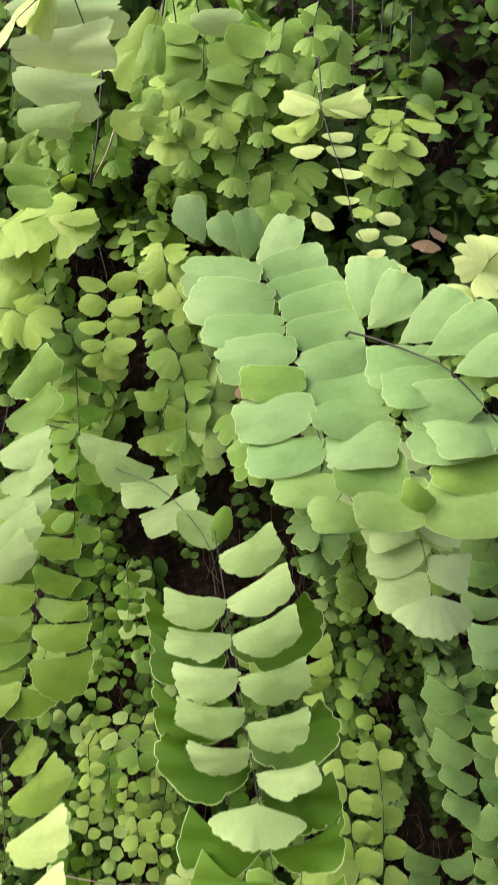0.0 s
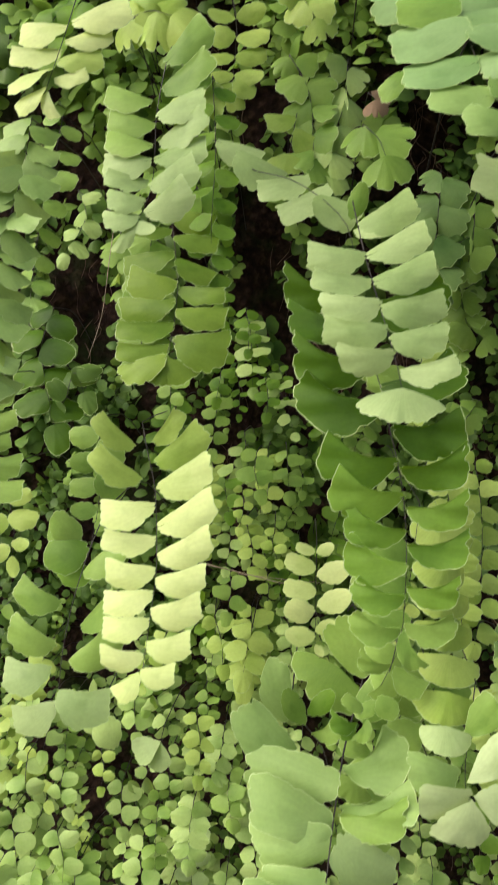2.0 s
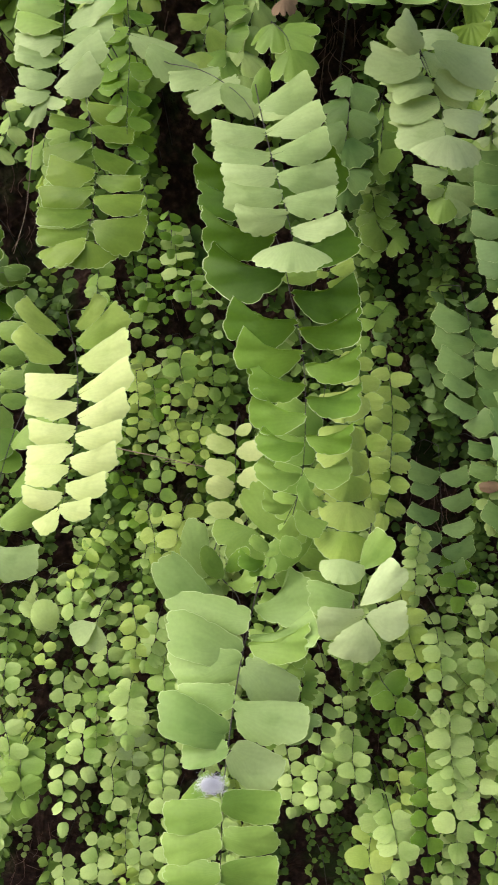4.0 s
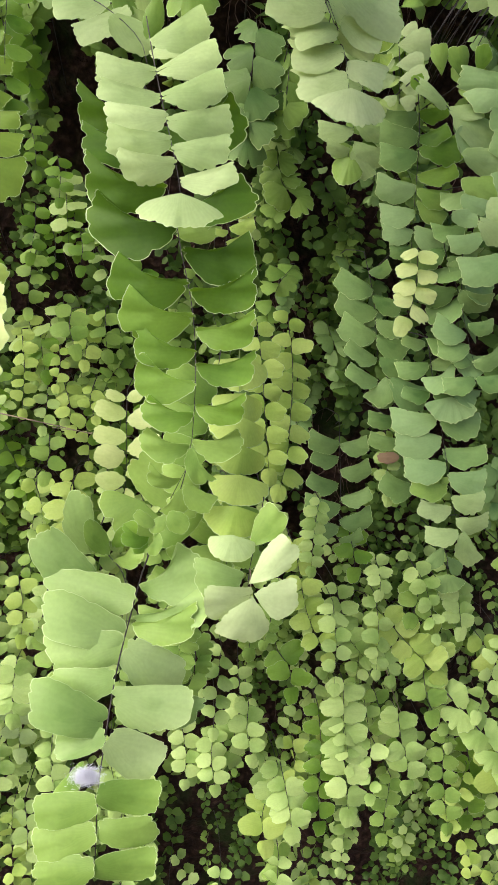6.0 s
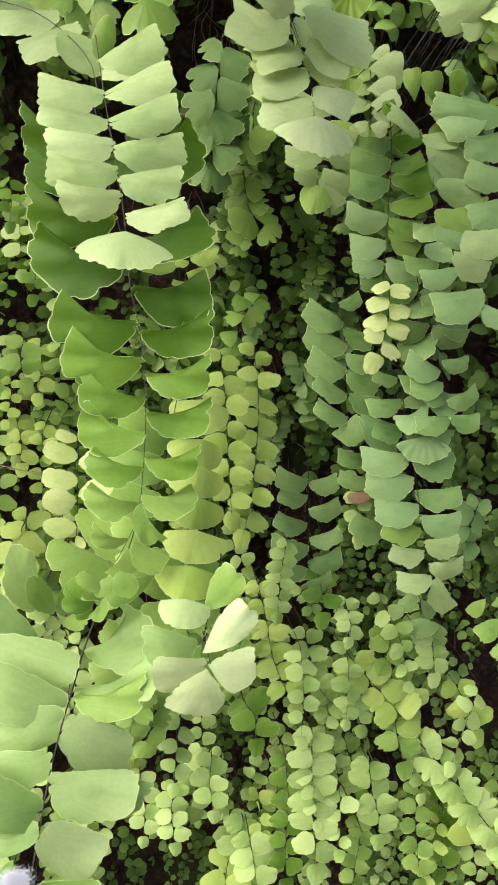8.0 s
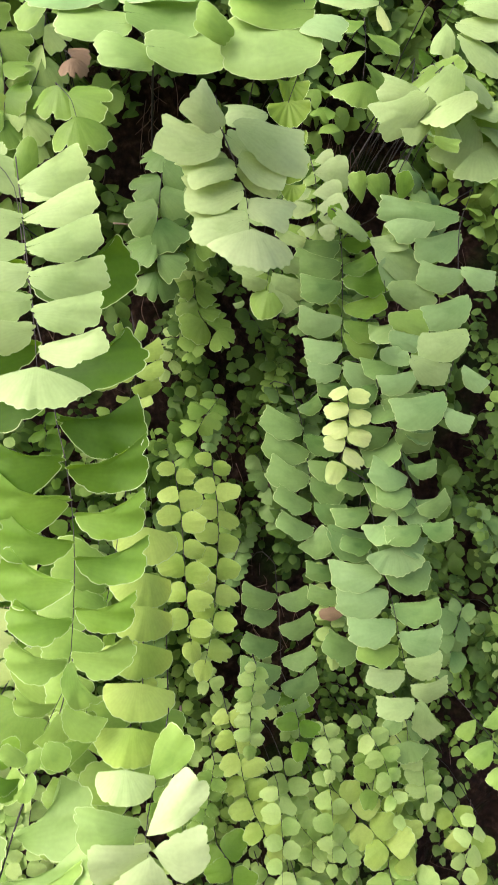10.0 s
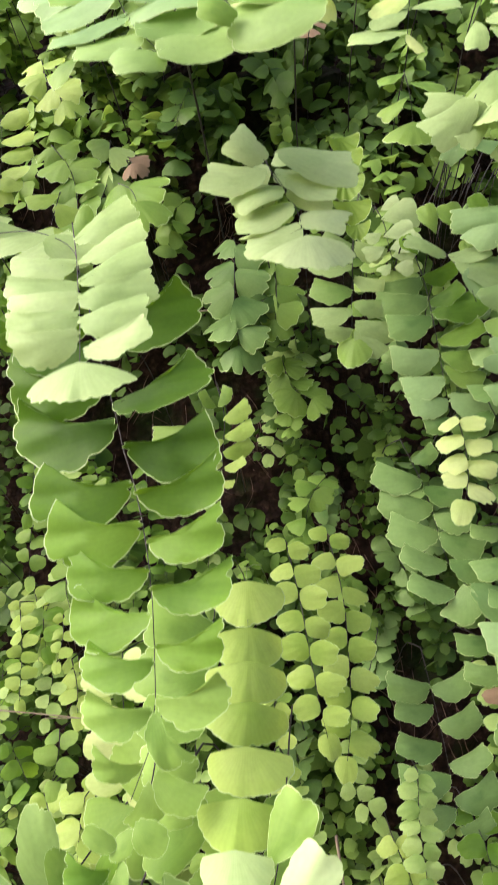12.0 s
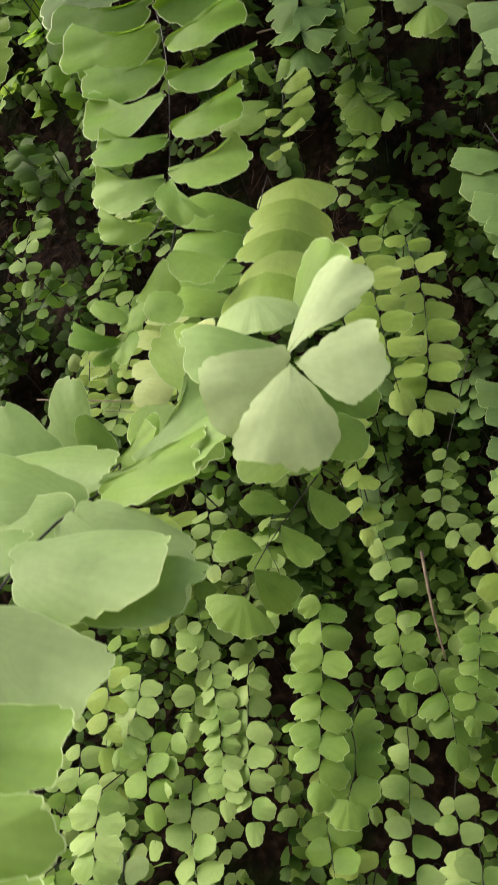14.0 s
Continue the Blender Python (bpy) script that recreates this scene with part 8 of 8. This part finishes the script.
# ---- the smaller ferns that clothe the wall ----
def leaf_stuff(name, spec, label, seed):
    """Very many tiny fronds against the soil, as one mesh. spec: rows of x0, x1, z0, z1, y0, y1, number, leaf, pairs, shape, material."""
    rnd = random.Random(seed)
    V, F, M, U = [], [], [], []
    mats, base = [], 0
    bank = {}
    for x0, x1, z0, z1, y0, y1, count, leaf, pairs, shape, mat in spec:
        if mat not in mats:
            mats.append(mat)
        for variant in range(3):
            if (shape, variant) not in bank:
                bank[shape, variant] = [np.array(a, dtype=float) if i in (0, 3) else a for i, a in enumerate(leaf_arrays(shape, variant + 20, 8, (0.6, 1.0)))]
        for _ in range(count):
            x, z = rnd.uniform(x0, x1), rnd.uniform(z0, z1)
            y = rnd.uniform(y0, y1)
            if rnd.random() < bare(x, z):
                continue
            for m, last in hanging(x, y, z, leaf * rnd.uniform(0.8, 1.2), pairs, shape, rnd)[0][0]:
                p, f, _, uv = bank[shape, rnd.randrange(3)]
                A = np.array(m)
                V.append(p @ A[:3, :3].T + A[:3, 3])
                F += [tuple(i + base for i in g) for g in f]
                U += [tuple(uv[i]) for g in f for i in g]
                M += [mats.index(mat)] * len(f)
                base += len(p)
    me = bpy.data.meshes.new(name)
    me.from_pydata(np.concatenate(V).tolist(), [], F)
    for k in mats:
        me.materials.append(LEAF[k])
    me.polygons.foreach_set("material_index", M)
    me.polygons.foreach_set("use_smooth", [True] * len(F))
    lay = me.uv_layers.new(name="fan")
    lay.data.foreach_set("uv", np.array(U).ravel())
    tagged(new(name, me), label, "ferns", kind="stuff")


def bare(x, z):
    """How bare the soil is at a place on the wall: a few dark hollows between the ferns."""
    v = 0.0
    for cx, cz, rx, rz in HOLLOWS:
        v = max(v, 1.35 - ((x - cx) / rx) ** 2 - ((z - cz) / rz) ** 2)
    return min(0.93, max(0.0, v))


HOLLOWS = [
    (-0.165, 1.61, 0.045, 0.065), (0.20, 1.74, 0.05, 0.05), (0.03, 1.30, 0.045, 0.085), (-0.29, 1.32, 0.035, 0.10), (-0.06, 1.33, 0.05, 0.08),
    (0.198, 1.01, 0.04, 0.08), (0.123, 1.173, 0.04, 0.025), (0.24, 1.47, 0.05, 0.04), (0.175, 0.62, 0.03, 0.07), (0.15, 1.06, 0.03, 0.10),
    (-0.30, 0.495, 0.035, 0.05), (-0.074, 0.81, 0.02, 0.025), (0.067, 1.48, 0.04, 0.04), (-0.13, 1.12, 0.03, 0.06), (0.33, 1.33, 0.05, 0.05), (0.30, 1.15, 0.05, 0.10), (0.391, 0.753, 0.035, 0.05),
]


def hanging(x, y, z, leaf, pairs, shape, rnd):
    """A short drooping frond that springs from the wall."""
    long = leaf * (1.0 if shape == "round" else 0.8) * pairs + leaf * 0.4
    lean, out = rnd.gauss(0, 0.40), rnd.uniform(0.12, 0.6)
    a = Vector((x, y, z))
    b = a + Vector((lean * 0.5, -out * 0.7, -0.35)).normalized() * long * 0.5
    c = b + Vector((lean * 0.6, -out * 0.4, -1)).normalized() * long * 0.5
    face = (rnd.gauss(0, 0.3), -0.9, rnd.uniform(0.0, 0.9))
    return spots([a, b, c], leaf, pairs, rnd, 10, 10, face, 0.05, 0.25, rnd.random() < 0.6, 2.6, 4), [a, b, c]


def hanging_rows(x, y, z, leaf, pairs, shape, rnd):
    return hanging(x, y, z, leaf, pairs, shape, rnd)[1]


def small_fronds(x0, x1, z0, z1, y0, y1, count, leaf, pairs, shape, mats, seed):
    """Loose small fronds, each a thing of its own."""
    rnd = random.Random(seed)
    for _ in range(count):
        x, z, y = rnd.uniform(x0, x1), rnd.uniform(z0, z1), rnd.uniform(y0, y1)
        if rnd.random() < bare(x, z):
            continue
        s = leaf * rnd.uniform(0.82, 1.2)
        pts = hanging_rows(x, y, z, s, pairs, shape, rnd)
        frond(*[tuple(p) for p in pts], leaf=s, pairs=pairs, shape=shape, mat=rnd.choice(mats), face=(rnd.gauss(0, 0.25), -0.9, rnd.uniform(0.15, 0.8)), droop=10, roll=10, first=0.05, taper=0.25, alternate=rnd.random() < 0.6, jitter=1.7, sag=4, stalk=0.0003, fine=False, missing=0.06, name="fern_sprig")


small_fronds(-0.36, 0.02, 0.45, 1.00, 0.62, 0.68, 44, 0.0160, 5, "round", ("small", "small", "yellow", "green"), 1)
small_fronds(-0.18, 0.06, 0.96, 1.28, 0.63, 0.70, 40, 0.0155, 4, "round", ("mid", "green", "small"), 2)
small_fronds(0.05, 0.42, 0.45, 0.95, 0.62, 0.69, 26, 0.0160, 5, "round", ("small", "yellow", "green", "small"), 3)
small_fronds(0.02, 0.36, 0.52, 0.90, 0.59, 0.625, 9, 0.0165, 4, "round", ("small", "small", "yellow"), 7)
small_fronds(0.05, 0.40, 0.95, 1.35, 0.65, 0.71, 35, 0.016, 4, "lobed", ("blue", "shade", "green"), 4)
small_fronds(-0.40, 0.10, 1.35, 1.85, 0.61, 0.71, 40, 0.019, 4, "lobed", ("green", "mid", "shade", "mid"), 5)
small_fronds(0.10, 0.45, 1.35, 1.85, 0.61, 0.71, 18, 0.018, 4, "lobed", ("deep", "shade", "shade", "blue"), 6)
# the "shade" rows put the darkness of the gaps into leaf colour
FERNS_LOW = [
    (-0.55, 0.6, 0.30, 1.0, 0.66, 0.73, 170, 0.0145, 5, "round", "small"),
    (-0.55, 0.6, 0.30, 1.0, 0.69, 0.75, 130, 0.0140, 5, "round", "green"),
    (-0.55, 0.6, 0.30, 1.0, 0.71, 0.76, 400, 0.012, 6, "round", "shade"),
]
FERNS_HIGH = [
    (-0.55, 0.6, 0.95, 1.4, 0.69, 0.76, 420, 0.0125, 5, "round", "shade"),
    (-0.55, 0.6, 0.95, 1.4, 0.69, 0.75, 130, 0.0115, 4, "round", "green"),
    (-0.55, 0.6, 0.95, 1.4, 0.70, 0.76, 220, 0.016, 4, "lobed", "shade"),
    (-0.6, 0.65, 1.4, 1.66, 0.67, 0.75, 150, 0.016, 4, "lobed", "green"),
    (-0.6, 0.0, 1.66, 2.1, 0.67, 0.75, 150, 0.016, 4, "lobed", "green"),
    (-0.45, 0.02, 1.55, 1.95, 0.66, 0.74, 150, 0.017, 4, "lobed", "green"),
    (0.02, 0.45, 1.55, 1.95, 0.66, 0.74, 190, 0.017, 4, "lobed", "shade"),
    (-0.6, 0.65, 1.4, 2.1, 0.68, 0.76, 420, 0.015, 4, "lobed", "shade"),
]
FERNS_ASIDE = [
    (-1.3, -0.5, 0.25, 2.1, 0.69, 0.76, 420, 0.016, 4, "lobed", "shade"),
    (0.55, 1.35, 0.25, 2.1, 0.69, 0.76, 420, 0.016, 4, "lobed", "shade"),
]
leaf_stuff("wall_ferns", FERNS_LOW + FERNS_HIGH + FERNS_ASIDE, "dense mat of small round-leaved maidenhair ferns on the soil", 9)


def rootlets():
    """Fine roots that hang from the soil in the hollows, as one mesh."""
    rnd = random.Random(77)
    V, F = [], []
    for cx, cz, rx, rz in HOLLOWS:
        for _ in range(22):
            x, z = rnd.gauss(cx, rx * 0.6), rnd.gauss(cz, rz * 0.6)
            y = wall_face(x, z) - rnd.uniform(0.001, 0.012)
            long = rnd.uniform(0.012, 0.05)
            pts = [Vector((x, y, z)), Vector((x + rnd.gauss(0, 0.006), y - rnd.uniform(0, 0.01), z - long * 0.5)), Vector((x + rnd.gauss(0, 0.01), y, z - long))]
            v, f = tube(bow(pts, 5), [rnd.uniform(0.0002, 0.0006)] * 6, 3)
            k = len(V)
            V += v
            F += [tuple(i + k for i in g) for g in f]
    tagged(mesh_object("rootlets", V, F, ROOT), "fine reddish brown rootlets hanging from the damp soil", "roots", kind="stuff")


ROOT = stem_material("root", (0.04, 0.018, 0.010), (0.17, 0.10, 0.07), 0.7)
rootlets()


def cobweb():
    """A small silky web spun between the stalk and a leaflet: very many fine threads, as one mesh."""
    rnd = random.Random(5)
    c = Vector(COBWEB)
    V, F = [], []
    for _ in range(1500):
        p = c + Vector((rnd.gauss(0, 0.0030), rnd.gauss(0, 0.0006), rnd.gauss(0, 0.0022)))
        d = Vector((rnd.gauss(0, 1), rnd.gauss(0, 0.25), rnd.gauss(0, 0.6))).normalized() * rnd.uniform(0.0008, 0.0024)
        pts = bow([p - d, p + Vector((rnd.gauss(0, 0.001), rnd.gauss(0, 0.001), rnd.gauss(0, 0.001))), p + d], 4)
        v, f = tube(pts, [rnd.uniform(0.00003, 0.00008)] * 5, 3)
        k = len(V)
        V += v
        F += [tuple(i + k for i in g) for g in f]
    tagged(mesh_object("cobweb", V, F, SILK), "small white silky cobweb patch between fern leaflets", "cobweb")


SILK = leaf_material("white_silk", (0.62, 0.68, 0.74), (0.80, 0.84, 0.88), 0.5, 0.3)
COBWEB = (-0.037, 0.287, 0.922)
cobweb()


def dry_grass():
    """Withered grass on the top of the bank, as one mesh."""
    rnd = random.Random(21)
    V, F = [], []
    for _ in range(420):
        x, z = rnd.gauss(0.03, 0.045), rnd.gauss(1.80, 0.035)
        y = wall_face(x, z) - rnd.uniform(0.0, 0.03)
        p = Vector((x, y, z))
        d = Vector((rnd.gauss(0, 1), rnd.gauss(-0.2, 0.4), rnd.gauss(-0.3, 0.7))).normalized() * rnd.uniform(0.02, 0.06)
        pts = bow([p, p + d * 0.5 + Vector((rnd.gauss(0, 0.004), rnd.gauss(0, 0.004), rnd.gauss(0, 0.004))), p + d], 5)
        v, f = tube(pts, [rnd.uniform(0.0003, 0.0008)] * 6, 3)
        k = len(V)
        V += v
        F += [tuple(i + k for i in q) for q in f]
    tagged(mesh_object("dry_grass", V, F, STRAW), "tangle of withered straw-coloured grass on the bank", "dry grass", kind="stuff")


STRAW = stem_material("straw", (0.10, 0.07, 0.045), (0.30, 0.24, 0.16), 0.75)
dry_grass()
